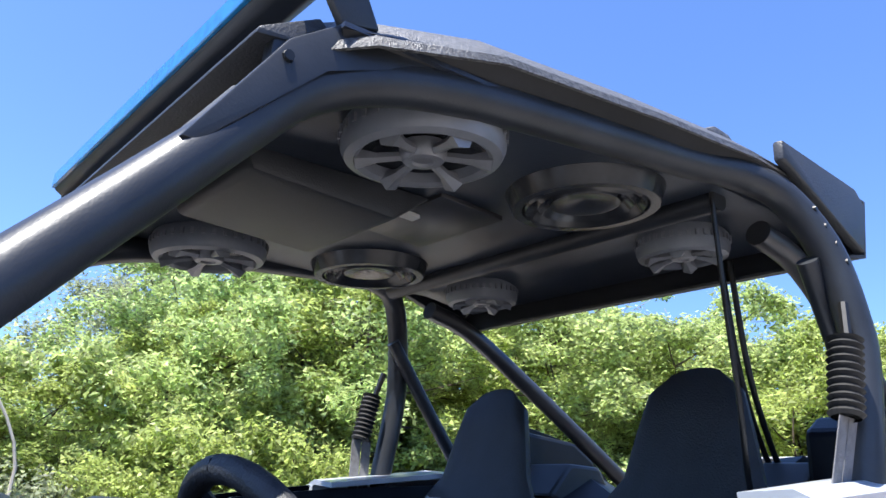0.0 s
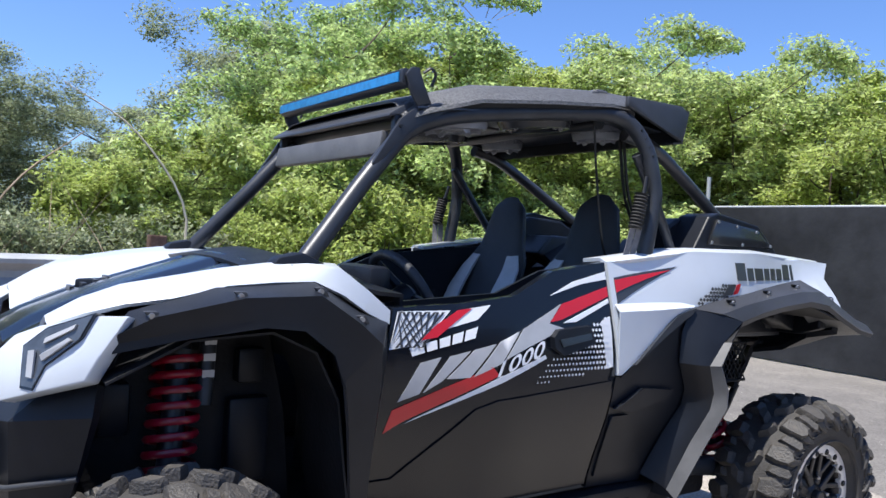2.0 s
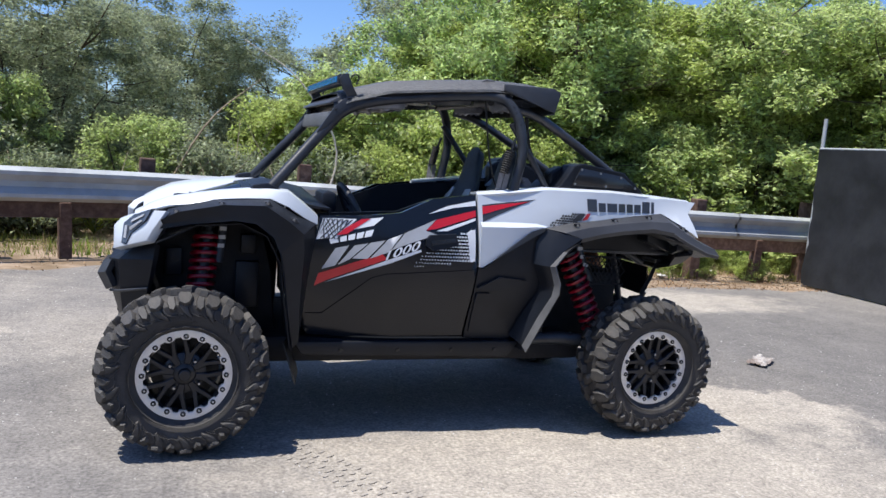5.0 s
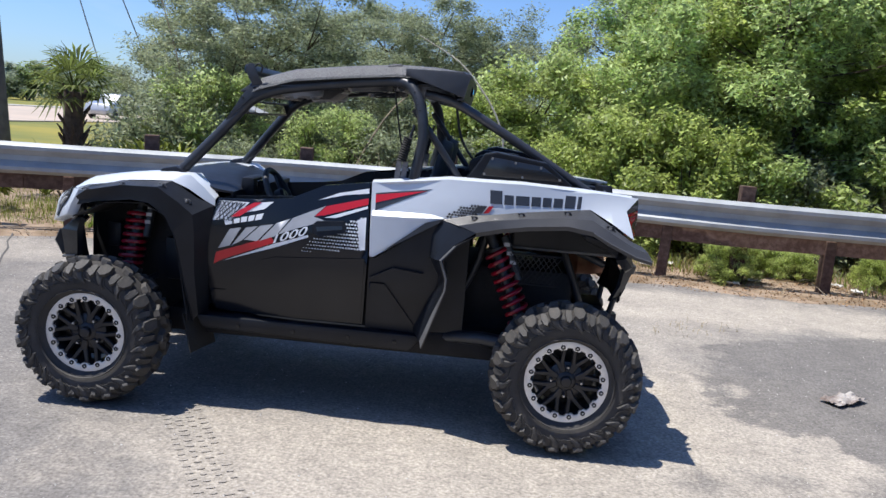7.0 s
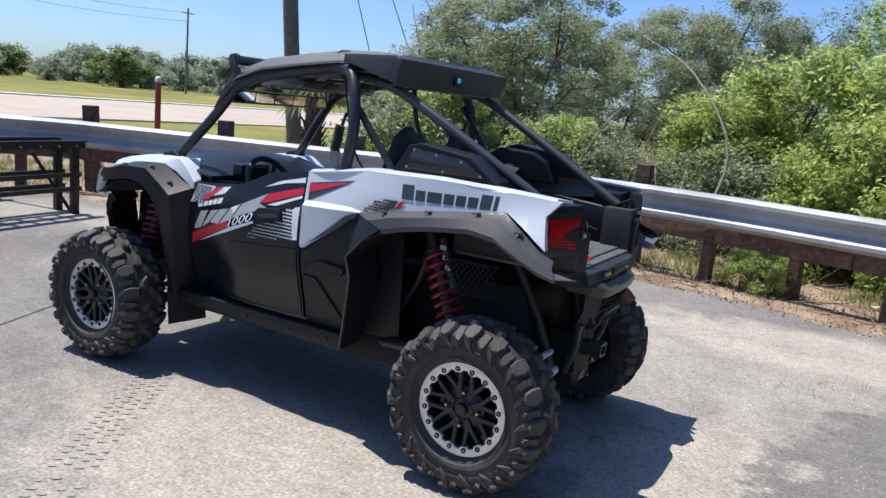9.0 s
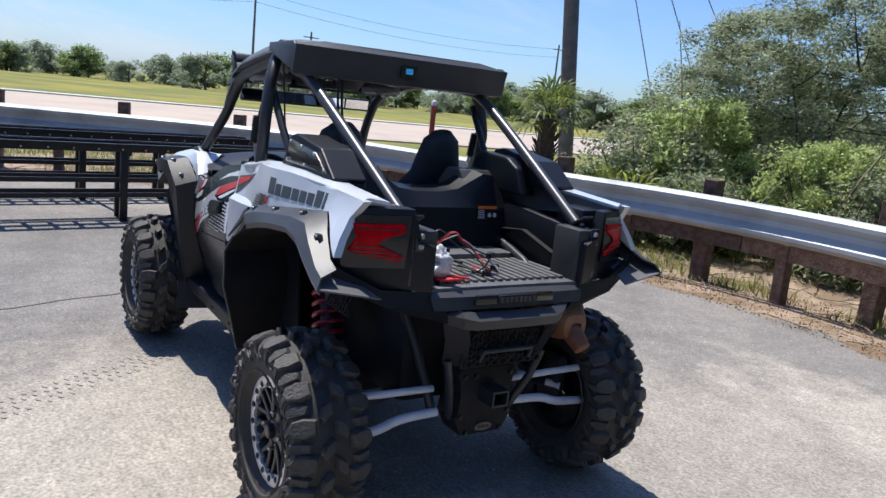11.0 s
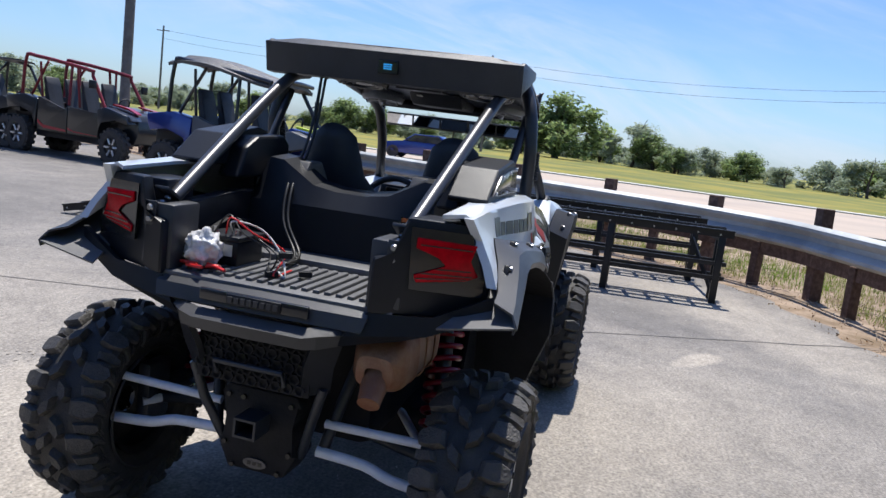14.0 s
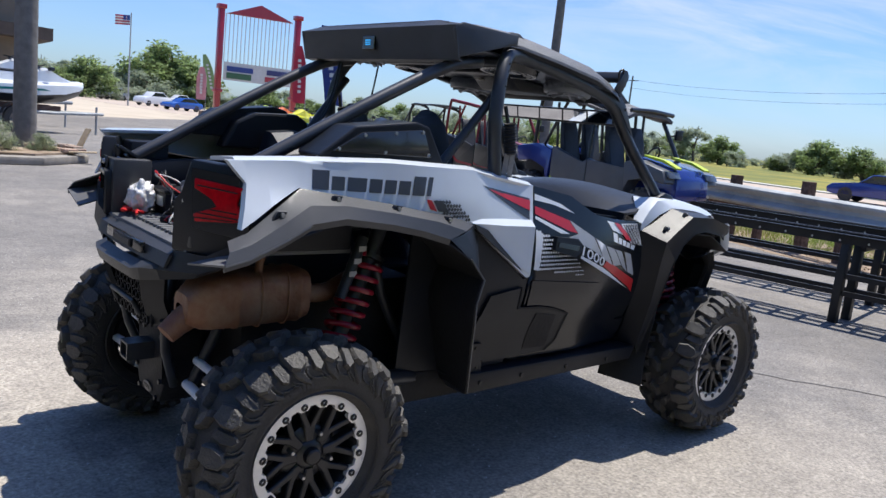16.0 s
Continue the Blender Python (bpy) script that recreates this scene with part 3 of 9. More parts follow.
def make_tree(seed, height, spread, leafm, clumps, per, size, label, name="tree", bare=0.32, category="tree", trunk_r=0.10, clump_r=0.55):
    rs, rr = np.random.RandomState(seed), random.Random(seed)
    root = thing(name, label, category)
    bm = bmesh.new()
    stems = rr.choice((1, 2, 3))
    centres = []
    for st in range(stems):
        a0 = rr.uniform(0, 6.28)
        top = Vector((math.cos(a0) * spread * 0.25, math.sin(a0) * spread * 0.25, height * rr.uniform(0.8, 0.95)))
        base = Vector((0.15 * math.cos(a0) * (stems > 1), 0.15 * math.sin(a0) * (stems > 1), -0.1))
        path = curve_pts([base, base.lerp(top, 0.35) + Vector((rr.uniform(-.2, .2), rr.uniform(-.2, .2), 0)), base.lerp(top, 0.7) + Vector((rr.uniform(-.3, .3), rr.uniform(-.3, .3), 0)), top], 4)
        tube(bm, path, [trunk_r * (1 - 0.85 * i / (len(path) - 1)) for i in range(len(path))], 7)
        for b in range(rr.randint(7, 10)):
            f = bare + (1 - bare) * (b + rr.random()) / 10
            p = path[min(int(f * (len(path) - 1)), len(path) - 2)]
            a = rr.uniform(0, 6.28)
            ln = spread * rr.uniform(0.5, 1.0) * (1.15 - 0.6 * f)
            tip = p + Vector((math.cos(a) * ln, math.sin(a) * ln, ln * rr.uniform(0.15, 0.7)))
            limb = curve_pts([p, p.lerp(tip, 0.5) + Vector((0, 0, 0.12 * ln)), tip], 3)
            tube(bm, limb, [trunk_r * 0.42 * (1 - 0.85 * i / (len(limb) - 1)) for i in range(len(limb))], 5)
            for k in range(max(2, clumps // (stems * 9))):
                q = p.lerp(tip, rr.uniform(0.35, 1.1)) + Vector((rr.gauss(0, .28), rr.gauss(0, .28), rr.gauss(0.05, .25))) * spread * 0.5
                centres.append((q.x, q.y, max(q.z, 0.3)))
    part("trunk", bm, BARK, root, smooth=60)
    rad = rs.uniform(0.45, 1.0, len(centres)) * clump_r
    v, fc = leaf_arrays(centres, rad, per, size, rs, tri=size < 0.1)
    ob = new("crown", raw_mesh("crown", v, fc, leafm))
    ob.parent = root
    return root


def make_thicket_tree(seed, height, spread, leafm, lobes, per, size, label, airy=0.0):
    """A many-stemmed tree, leafy from the ground up: billowing lobes of small leaf clumps with gaps, and pale twigs between."""
    rs, rr = np.random.RandomState(seed), random.Random(seed)
    root = thing("tree", label, "tree")
    wood, pale = bmesh.new(), bmesh.new()
    centres, radii = [], []
    stems = []
    for k in range(5):
        a, lean = 1.26 * k + rr.uniform(-0.4, 0.4), rr.uniform(0.1, 0.55)
        top = Vector((math.cos(a) * spread * lean, math.sin(a) * spread * lean, height * rr.uniform(0.55, 0.82)))
        base = Vector((math.cos(a) * 0.22, math.sin(a) * 0.22, -0.1))
        path = curve_pts([base, base.lerp(top, 0.4) + Vector((rr.gauss(0, .15), rr.gauss(0, .15), 0)), base.lerp(top, 0.75) + Vector((rr.gauss(0, .2), rr.gauss(0, .2), 0)), top], 4)
        tube(wood, path, [0.05 * (1 - 0.85 * i / (len(path) - 1)) for i in range(len(path))], 6)
        stems.append(path)
    for k in range(lobes):
        f = (k + rr.random()) / lobes
        z = height * (0.10 + 0.84 * f)
        wide = spread * (1.0 - 0.55 * max(0.0, f - 0.45) ** 1.2)
        a, q = 2.399 * k + rr.uniform(-0.5, 0.5), rr.uniform(0.15, 1.0) ** 0.7
        c = Vector((math.cos(a) * q * wide, math.sin(a) * q * wide, z))
        near = min((p for path in stems for p in path), key=lambda p: (p - c).length + 0.6 * max(0.0, p.z - c.z))
        tube(wood, curve_pts([near, near.lerp(c, 0.5) + Vector((0, 0, -0.06)), c], 3), [0.026, 0.007], 4)
        big = spread * rr.uniform(0.24, 0.42)
        for j in range(rr.randint(6, 10)):
            d = Vector((rr.gauss(0, 1), rr.gauss(0, 1), abs(rr.gauss(0.1, 0.8)) - 0.12)).normalized()
            p = c + d * big * rr.uniform(0.45, 1.1)
            centres.append((p.x, p.y, max(p.z, 0.2)))
            radii.append(rr.uniform(0.20, 0.46) * (1.15 if airy else 1.0))
            if rr.random() < 0.22:
                e = p + d * rr.uniform(0.2, 0.5) + Vector((rr.gauss(0, .15), rr.gauss(0, .15), rr.uniform(-0.25, 0.3)))
                tube(pale, [c.lerp(p, 0.3), p, e], [0.008, 0.003], 3)
    part("trunk", wood, BARK, root, "thin grey-brown stems", smooth=60)
    tagged(part("bare_wood", pale, TWIG, root, "pale bare twigs"), kind="stuff")
    v, fc = leaf_arrays(centres, radii, int(per * (1 - airy)), size, rs, tri=True)
    ob = new("crown", raw_mesh("crown", v, fc, leafm))
    ob.parent = root
    return root


def make_bush(seed, h, w, leafm, clumps, per, size, label, name="shrub"):
    rs, rr = np.random.RandomState(seed), random.Random(seed)
    root = thing(name, label, "shrub")
    bm = bmesh.new()
    centres = []
    for k in range(clumps):
        a, q = rr.uniform(0, 6.28), math.sqrt(rr.random())
        z = h * rr.uniform(0.12, 1.0)
        wz = w * (1.0 - 0.45 * (z / h) ** 2)
        centres.append((math.cos(a) * q * wz, math.sin(a) * q * wz, z))
        if k % 3 == 0:
            c = Vector(centres[-1])
            tube(bm, [(c.x * 0.15, c.y * 0.15, -0.05), (c.x * 0.6, c.y * 0.6, c.z * 0.55), c], [0.02, 0.014, 0.005], 4)
    part("stem", bm, BARK, root)
    v, fc = leaf_arrays(centres, rs.uniform(0.14, 0.40, clumps), per, size, rs, 0.9, tri=True)
    ob = new("foliage", raw_mesh("foliage", v, fc, leafm))
    ob.parent = root
    return root


rng = random.Random(11)
protos = [
    make_thicket_tree(1, 6.6, 2.3, LEAF_A, 30, 165, 0.058, "broad olive-green tree with several thin stems"),
    make_thicket_tree(2, 6.9, 2.5, LEAF_C, 36, 230, 0.044, "feathery grey-green tree with loose airy crown", 0.08),
    make_thicket_tree(3, 5.9, 2.2, LEAF_B, 28, 165, 0.058, "bright yellow-green leafy tree"),
    make_thicket_tree(4, 6.9, 2.4, LEAF_D, 31, 165, 0.058, "dense dark-green tree with small leaves"),
]
spots = [  # x, y, kind, scale
    (3.5, -9.6, 1, 0.84), (1.9, -19.0, 1, 1.1), (0.9, -20.8, 1, 1.1), (-1.5, -20.0, 1, 1.1), (-4.9, -8.3, 3, 0.92), (-5.6, -8.6, 2, 1.0), (-7.6, -9.4, 2, 0.95), (-9.8, -8.0, 0, 1.0),
    (4.3, -10.6, 1, 0.80), (5.2, -12.0, 1, 0.7), (3.6, -16.5, 1, 1.0), (-5.4, -13.2, 2, 1.0), (-4.6, -11.8, 3, 1.05), (-7.0, -12.6, 0, 1.05), (-9.6, -11.4, 2, 1.0),
    (-12.2, -9.6, 3, 1.05), (-12.6, -6.4, 0, 1.0), (-14.0, -3.4, 2, 1.0), (-13.6, -0.4, 3, 1.0), (-14.5, 2.6, 0, 1.0), (-14.2, 5.6, 2, 1.0),
    (-11.2, -13.6, 0, 1.1), (-14.6, -12.0, 2, 1.1), (-16.8, -7.6, 2, 1.1), (-17.0, -2.0, 3, 1.05), (-17.0, 4.5, 0, 1.05), (-15.0, 9.0, 3, 1.0),
    (-5.0, -15.6, 1, 1.15), (-6.8, -17.0, 0, 1.1), (-9.0, -16.0, 3, 1.15),
    (-8.9, -7.0, 0, 0.95), (-11.0, -9.0, 2, 1.0), (-10.8, -6.2, 0, 0.95), (-10.6, -3.4, 2, 0.9), (-13.4, -8.0, 2, 1.05), (-4.4, -9.9, 2, 0.9), (-1.4, -9.2, 2, 0.72), (-6.6, -10.6, 2, 1.0), (-9.4, -9.8, 0, 1.0), (-12.0, -4.6, 2, 1.0),
]
used = set()
for x, y, k, sc in spots:
    m = pose(x, y, -0.05, 0, 0, rng.uniform(0, 360)) @ Matrix.Diagonal((sc, sc, sc * rng.uniform(0.93, 1.07) * (0.68 if x > 0 else 0.62 if x > -2.6 else 0.82), 1))
    if k in used:
        ob = copy_thing(protos[k], m)
        ob.matrix_basis = m
    else:
        protos[k].matrix_basis = m
        used.add(k)
    tagged(protos[k], group="trees behind the guardrail")
bushes = [
    make_bush(21, 1.7, 1.2, LEAF_B, 80, 230, 0.040, "sunlit yellow-green shrub with broad leaves"),
    make_bush(22, 2.4, 1.4, LEAF_A, 90, 230, 0.042, "tall olive-green shrub thicket"),
    make_bush(23, 1.3, 1.1, LEAF_C, 66, 220, 0.034, "grey-green scrub with dry stems"),
]
used = set()
for i in range(50):
    if i < 36:
        s = 2.0 + 17.5 * i / 35
        p, d = rail_at(s)
        side = Vector((d.y, -d.x, 0))
        q = p + side * (rng.uniform(1.95, 2.9) if i % 2 else rng.uniform(2.6, 4.2))
        if q.x > 4.6:
            continue
    else:
        q = Vector((rng.uniform(-12.5, -9.5), -4 + 11 * (i - 36) / 14, 0))
    k = rng.choice((0, 1, 1, 2)) if i % 2 == 0 else rng.choice((0, 0, 2))
    sc = rng.uniform(0.85, 1.3)
    if q.x > 0.5:
        k, sc = (2 if i % 3 else 1), sc * (0.95 if i % 3 else 0.7)
    m = pose(q.x, q.y, -0.04, 0, 0, rng.uniform(0, 360)) @ Matrix.Diagonal((sc, sc, sc, 1))
    if k in used:
        ob = copy_thing(bushes[k], m)
        ob.matrix_basis = m
    else:
        bushes[k].matrix_basis = m
        used.add(k)
    tagged(bushes[k], group="shrubs behind the guardrail")

# far trees; the two pale ones carry haze in their leaf colour
far = [
    make_tree(31, 9.5, 4.6, LEAF_HAZED, 60, 62, 0.27, "rounded far tree beyond the road", clump_r=1.5, trunk_r=0.25, bare=0.05),
    make_tree(32, 7.0, 4.4, LEAF_HAZED, 60, 62, 0.27, "low spreading far tree beyond the road", clump_r=1.5, trunk_r=0.25, bare=0.02),
    make_tree(33, 8.0, 3.8, LEAF_OAK, 110, 64, 0.27, "dark dense far oak beyond the road", clump_r=1.4, trunk_r=0.25, bare=0.10),
]
used = set()
far_spots = []
for i in range(210):
    a = -64 + 156 * i / 209 + rng.uniform(-0.6, 0.6)
    dist = rng.uniform(115, 185)
    belt = 0.5 + 0.5 * noise.noise((a * 0.16, 3.7, 0))
    low = 0.55 if a > -12 and belt < 0.40 + 0.2 * rng.random() else 1.0
    sc = low * rng.uniform(0.42, 0.80) * (0.6 + 0.7 * belt) * (1.2 if a < -12 else 0.95)
    far_spots.append((dist * math.cos(radians(a)), dist * math.sin(radians(a)), rng.choice((0, 1, 1, 2)), sc))
far_spots += [(45.6, 128.7, 2, 1.3), (48.5, 127.5, 2, 1.0), (40, 132, 0, 0.75), (36, 133, 1, 0.8), (33, 132, 0, 0.65), (29.5, 134, 1, 0.8), (27, 134, 0, 0.7), (52, 128, 1, 0.7),
              (120, 14, 2, 1.32), (124, 20, 2, 0.9), (128, 2, 0, 0.95), (122, 27, 0, 0.95)]
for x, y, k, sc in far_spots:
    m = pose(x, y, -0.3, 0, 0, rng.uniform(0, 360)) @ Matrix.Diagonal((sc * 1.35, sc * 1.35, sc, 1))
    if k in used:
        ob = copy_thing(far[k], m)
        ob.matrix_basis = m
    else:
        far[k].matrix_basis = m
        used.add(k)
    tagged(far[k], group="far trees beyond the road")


# ---- the side-by-side vehicle: x forward, y to its left side ----
utv = thing("utility_vehicle", "white, black and red off-road side-by-side parked on asphalt", "off-road vehicle")


def ysurf(x, z):
    """Half width of the bodywork at a place of the side view."""
    y = 0.607 + 0.085 * math.exp(-((z - 0.95) / 0.30) ** 2) - 0.06 * smooth01(x, 0.2, 0.7)
    y -= 0.022 * smooth01(-z, -0.78, -0.5)
    y += 0.058 * smooth01(-x, 1.1, 1.45) * smooth01(-z, -1.32, -1.12)
    return y + 0.075 * smooth01(-x, 0.25, 0.75) * smooth01(z, 0.95, 1.25) * (1 - 0.75 * smooth01(-x, 0.8, 1.3))


def side_sheet(bm, poly, side, off=0.0, thick=0.02, step=0.07):
    """A curved sheet on the body's flank, cut to a polygon of (x, z)."""
    vs = [bm.verts.new((x, 0, z)) for x, z in poly]
    f0 = bm.faces.new(vs)
    for axis, k in ((0, 0), (2, 1)):
        lo, hi = min(p[k] for p in poly), max(p[k] for p in poly)
        t = math.floor(lo / step) * step + step
        while t < hi - 1e-4:
            co, no = [0, 0, 0], [0, 0, 0]
            co[axis], no[axis] = t, 1
            bmesh.ops.bisect_plane(bm, geom=bm.verts[:] + bm.edges[:] + bm.faces[:], plane_co=co, plane_no=no)
            t += step
    fs = bm.faces[:]
    if thick:
        r = bmesh.ops.extrude_face_region(bm, geom=fs)
        back = {v for v in r["geom"] if isinstance(v, bmesh.types.BMVert)}
    else:
        back = set()
    for v in bm.verts:
        v.co.y = side * (ysurf(v.co.x, v.co.z) + off - (thick if v in back else 0))


def flank(name, poly, material, side, off=0.0, thick=0.02, label="", parent=None, step=0.07):
    bm = bmesh.new()
    side_sheet(bm, poly, side, off, thick, step)
    return part(name, bm, material, parent or utv, label, smooth=35)


def quad_lerp(q, u, v):
    (a, b, c, d) = [Vector(p) for p in q]
    return a.lerp(b, u).lerp(d.lerp(c, u), v)


def bars(name, quad, widths, tall, material, side, off, label, parent, gap=0.2, slant=0.08):
    """Plain slanted blocks in a row where the lettering stands, each a part; tall names those of full height."""
    total, u = sum(widths) + gap * (len(widths) - 1), 0.0
    for k, w in enumerate(widths):
        u0, u1 = u / total, (u + w) / total
        u += w + gap
        h, lean = (0.0 if k in tall else 0.28), slant / total
        pts = [quad_lerp(quad, min(max(a, 0), 1.04), v) for a, v in ((u0 + lean * (1 - h), h), (u1 + lean * (1 - h), h), (u1, 1), (u0, 1))]
        flank(name, [(p.x, p.y) for p in pts], material, side, off, 0.001, label if k == 0 else "", parent, 0.2)


def flank_text(name, body, quad, material, side, off, label, parent, slant=0.25):
    """Writing in the built-in font, laid on the flank inside a quad of (x, z)."""
    cu = bpy.data.curves.new(name, "FONT")
    cu.body, cu.resolution_u = body, 3
    cu.offset = 0.012
    ob = bpy.data.objects.new(name, cu)
    me = bpy.data.meshes.new_from_object(ob)
    bpy.data.objects.remove(ob)
    bpy.data.curves.remove(cu)
    xs, ys = [v.co.x for v in me.vertices], [v.co.y for v in me.vertices]
    x0, x1, y0, y1 = min(xs), max(xs), min(ys), max(ys)
    for v in me.vertices:
        h = (v.co.y - y0) / (y1 - y0)
        p = quad_lerp(quad, (v.co.x - x0) / (x1 - x0) * (1 - slant * 0.3) + slant * 0.3 * h, 1 - h)
        v.co = (p.x, side * (ysurf(p.x, p.y) + off), p.y)
    me.materials.append(material)
    tx = new(name, me)
    tx.parent = parent
    tx["label"] = label
    return tx


def dots(name, poly, nx, nz, material, side, off, label, parent, big=0.36, small=0.1):
    """A halftone of small squares within a polygon, shrinking towards its front."""
    xs, zs = [p[0] for p in poly], [p[1] for p in poly]
    x0, x1, z0, z1 = min(xs), max(xs), min(zs), max(zs)
    bm = bmesh.new()
    for i in range(nx):
        for j in range(nz):
            x, z = x0 + (x1 - x0) * (i + 0.5 + 0.5 * (j % 2)) / nx, z0 + (z1 - z0) * (j + 0.5) / nz
            inside = False
            for (ax, az), (bx, bz) in zip(poly, poly[1:] + poly[:1]):
                if (az > z) != (bz > z) and x < (bx - ax) * (z - az) / (bz - az) + ax:
                    inside = not inside
            if inside:
                r = (x1 - x0) / nx * (big + (small - big) * (x - x0) / (x1 - x0)) * 1.2
                q = [(x - r, z), (x, z - r), (x + r, z), (x, z + r)]
                bm.faces.new([bm.verts.new((a, side * (ysurf(a, b) + off), b)) for a, b in q])
    return part(name, bm, material, parent, label)


def sweep_tail(bm):
    for v in bm.verts:
        v.co.x += -0.030 + 0.46 * max(abs(v.co.y) - 0.455, -0.02)


def slab(bm, pts, normal, rise, thick):
    """A flat polygon given a thickness behind its face."""
    top = [bm.verts.new(Vector(p) + normal * rise) for p in pts]
    low = [bm.verts.new(Vector(p) + normal * (rise - thick)) for p in pts]
    bm.faces.new(top)
    bm.faces.new(low[::-1])
    for i in range(len(pts)):
        j = (i + 1) % len(pts)
        bm.faces.new((top[i], low[i], low[j], top[j]))
    bmesh.ops.recalc_face_normals(bm, faces=bm.faces)


def both(fn):
    for side in (1, -1):
        fn(side)


def body_side(s):
    tag = utv
    door = flank("door", [(0.64, 1.135), (0.42, 1.15), (0.24, 1.175), (0.07, 1.255), (-0.165, 1.29), (-0.185, 0.91), (-0.165, 0.525), (0.66, 0.515),
                          (0.692, 0.56), (0.692, 0.76), (0.672, 1.0)], DOORGREY, s, 0.0, 0.03, "dark grey half door with graphics")
    flank("lower_panel", [(0.682, 0.57), (0.682, 0.632), (0.60, 0.634), (0.375, 0.838), (0.30, 0.862), (-0.17, 0.898), (-0.155, 0.54), (0.65, 0.53)],
          DOORGREY, s, 0.006, 0.004, "moulded glossy black lower door panel", door)
    rear_white = flank("side_panel", [(-0.175, 1.292), (-0.57, 1.345), (-0.95, 1.352), (-1.26, 1.34), (-1.53, 1.328), (-1.475, 1.262), (-1.515, 1.13), (-1.40, 1.20), (-1.295, 1.254), (-1.15, 1.236), (-0.95, 1.213), (-0.66, 1.16),
                                      (-0.55, 1.135), (-0.215, 0.915), (-0.195, 0.915)], WHITE, s, 0.004, 0.03, "white rear side panel")
    flank("rear_quarter", [(-0.195, 0.91), (-0.22, 0.905), (-0.545, 1.133), (-0.52, 1.06), (-0.515, 0.945), (-0.568, 0.845), (-0.565, 0.785), (-0.51, 0.68), (-0.45, 0.50), (-0.18, 0.51)],
          PLASTIC, s, -0.004, 0.02, "black lower quarter panel")
    flank("vent_trim", [(-0.262, 0.950), (-0.475, 1.118), (-0.555, 1.143), (-0.542, 1.122)], STEEL, s, 0.022, 0.01, "black vent inlay", rear_white)
    if s < 0:
        cover = flank("side_cover", [(-0.225, 0.872), (-0.218, 0.780), (0.02, 0.757), (0.122, 0.727), (0.110, 0.590), (0.06, 0.545), (-0.315, 0.530), (-0.40, 0.60), (-0.44, 0.72), (-0.40, 0.845)],
                      PLASTIC, s, 0.010, 0.012, "smooth black side cover with an open pocket")
        # no recess is cut: a flat matte sheet stands in for the pocket's shade
        flank("pocket", [(-0.092, 0.743), (0.041, 0.725), (0.051, 0.567), (-0.099, 0.57), (-0.105, 0.675)], UNDER, s, 0.0125, 0.003, "dark flat sheet for the shade in the open pocket", cover)
        line = [(-0.229, 0.874), (-0.221, 0.777), (-0.078, 0.772), (0.015, 0.756), (0.120, 0.726), (0.109, 0.590), (0.054, 0.545)]
        for a, b in zip(line, line[1:]):
            d = Vector((b[0] - a[0], b[1] - a[1])).normalized() * 0.0045
            flank("panel_gap", [(a[0] - d.y, a[1] + d.x), (b[0] - d.y, b[1] + d.x), (b[0] + d.y, b[1] - d.x), (a[0] + d.y, a[1] - d.x)], UNDER, s, 0.0135, 0.002, "dark gap between panels", cover)
        tab = flank("bolted_tab", [(-0.433, 0.632), (-0.373, 0.632), (-0.340, 0.535), (-0.333, 0.494), (-0.395, 0.496)], PLASTIC, s, 0.022, 0.012, "black bolted tab at the arch foot")
        for x, z in ((-0.40, 0.61), (-0.365, 0.515)):
            bm = bmesh.new()
            lathe(bm, [(0.0, 0.005), (0.006, 0.005), (0.007, 0.0)], 8, "y", Matrix.Translation((x, s * (ysurf(x, z) + 0.022), z)) @ Matrix.Scale(s, 4, (0, 1, 0)))
            part("bolt", bm, DARKBOLT, tab)
    else:
        flank("side_facet", [(-0.20, 0.80), (-0.32, 0.865), (-0.48, 0.85), (-0.46, 0.815), (-0.28, 0.785)], PLASTIC, s, 0.018, 0.02, "raised black side facet")
        flank("side_cover", [(-0.20, 0.77), (-0.28, 0.772), (-0.44, 0.55), (-0.20, 0.55)], PLASTIC, s, 0.006, 0.012, "black lower side cover")
    # graphics
    flank("red_stripe", [(0.105, 1.095), (0.049, 1.151), (-0.164, 1.209), (-0.166, 1.177), (0.052, 1.104)], RED, s, 0.002, 0.0015, "red decal stripe", door)
    flank("white_stripe", [(0.094, 1.178), (-0.007, 1.222), (-0.163, 1.259), (-0.165, 1.233), (-0.046, 1.216)], DECALWHITE, s, 0.002, 0.0015, "white decal stripe", door)
    flank("white_stripe", [(0.051, 1.093), (-0.164, 1.169), (-0.165, 1.156), (-0.006, 1.095)], DECALWHITE, s, 0.0022, 0.0015, "white decal stripe", door)
    flank("checker_patch", [(0.66, 1.02), (0.628, 1.125), (0.463, 1.13), (0.557, 1.035)], DECALWHITE, s, 0.002, 0.0015, "white and grey checker decal", door)
    for k in range(9):
        for d in (1, -1):
            c = (0.455 + 0.027 * k, 1.08)
            q = [(c[0] - 0.05 * d - 0.0045, c[1] - 0.055), (c[0] - 0.05 * d + 0.0045, c[1] - 0.055), (c[0] + 0.05 * d + 0.0045, c[1] + 0.045), (c[0] + 0.05 * d - 0.0045, c[1] + 0.045)]
            q = [(min(max(x, 0.53 - (z - 1.05) * 1.0, 0.46), 0.66 - (z - 1.02) * 0.3), z) for x, z in q]
            bm = bmesh.new()
            bm.faces.new([bm.verts.new((x, s * (ysurf(x, z) + 0.0045), z)) for x, z in q])
            part("checker_line", bm, DECALBLACK, door)
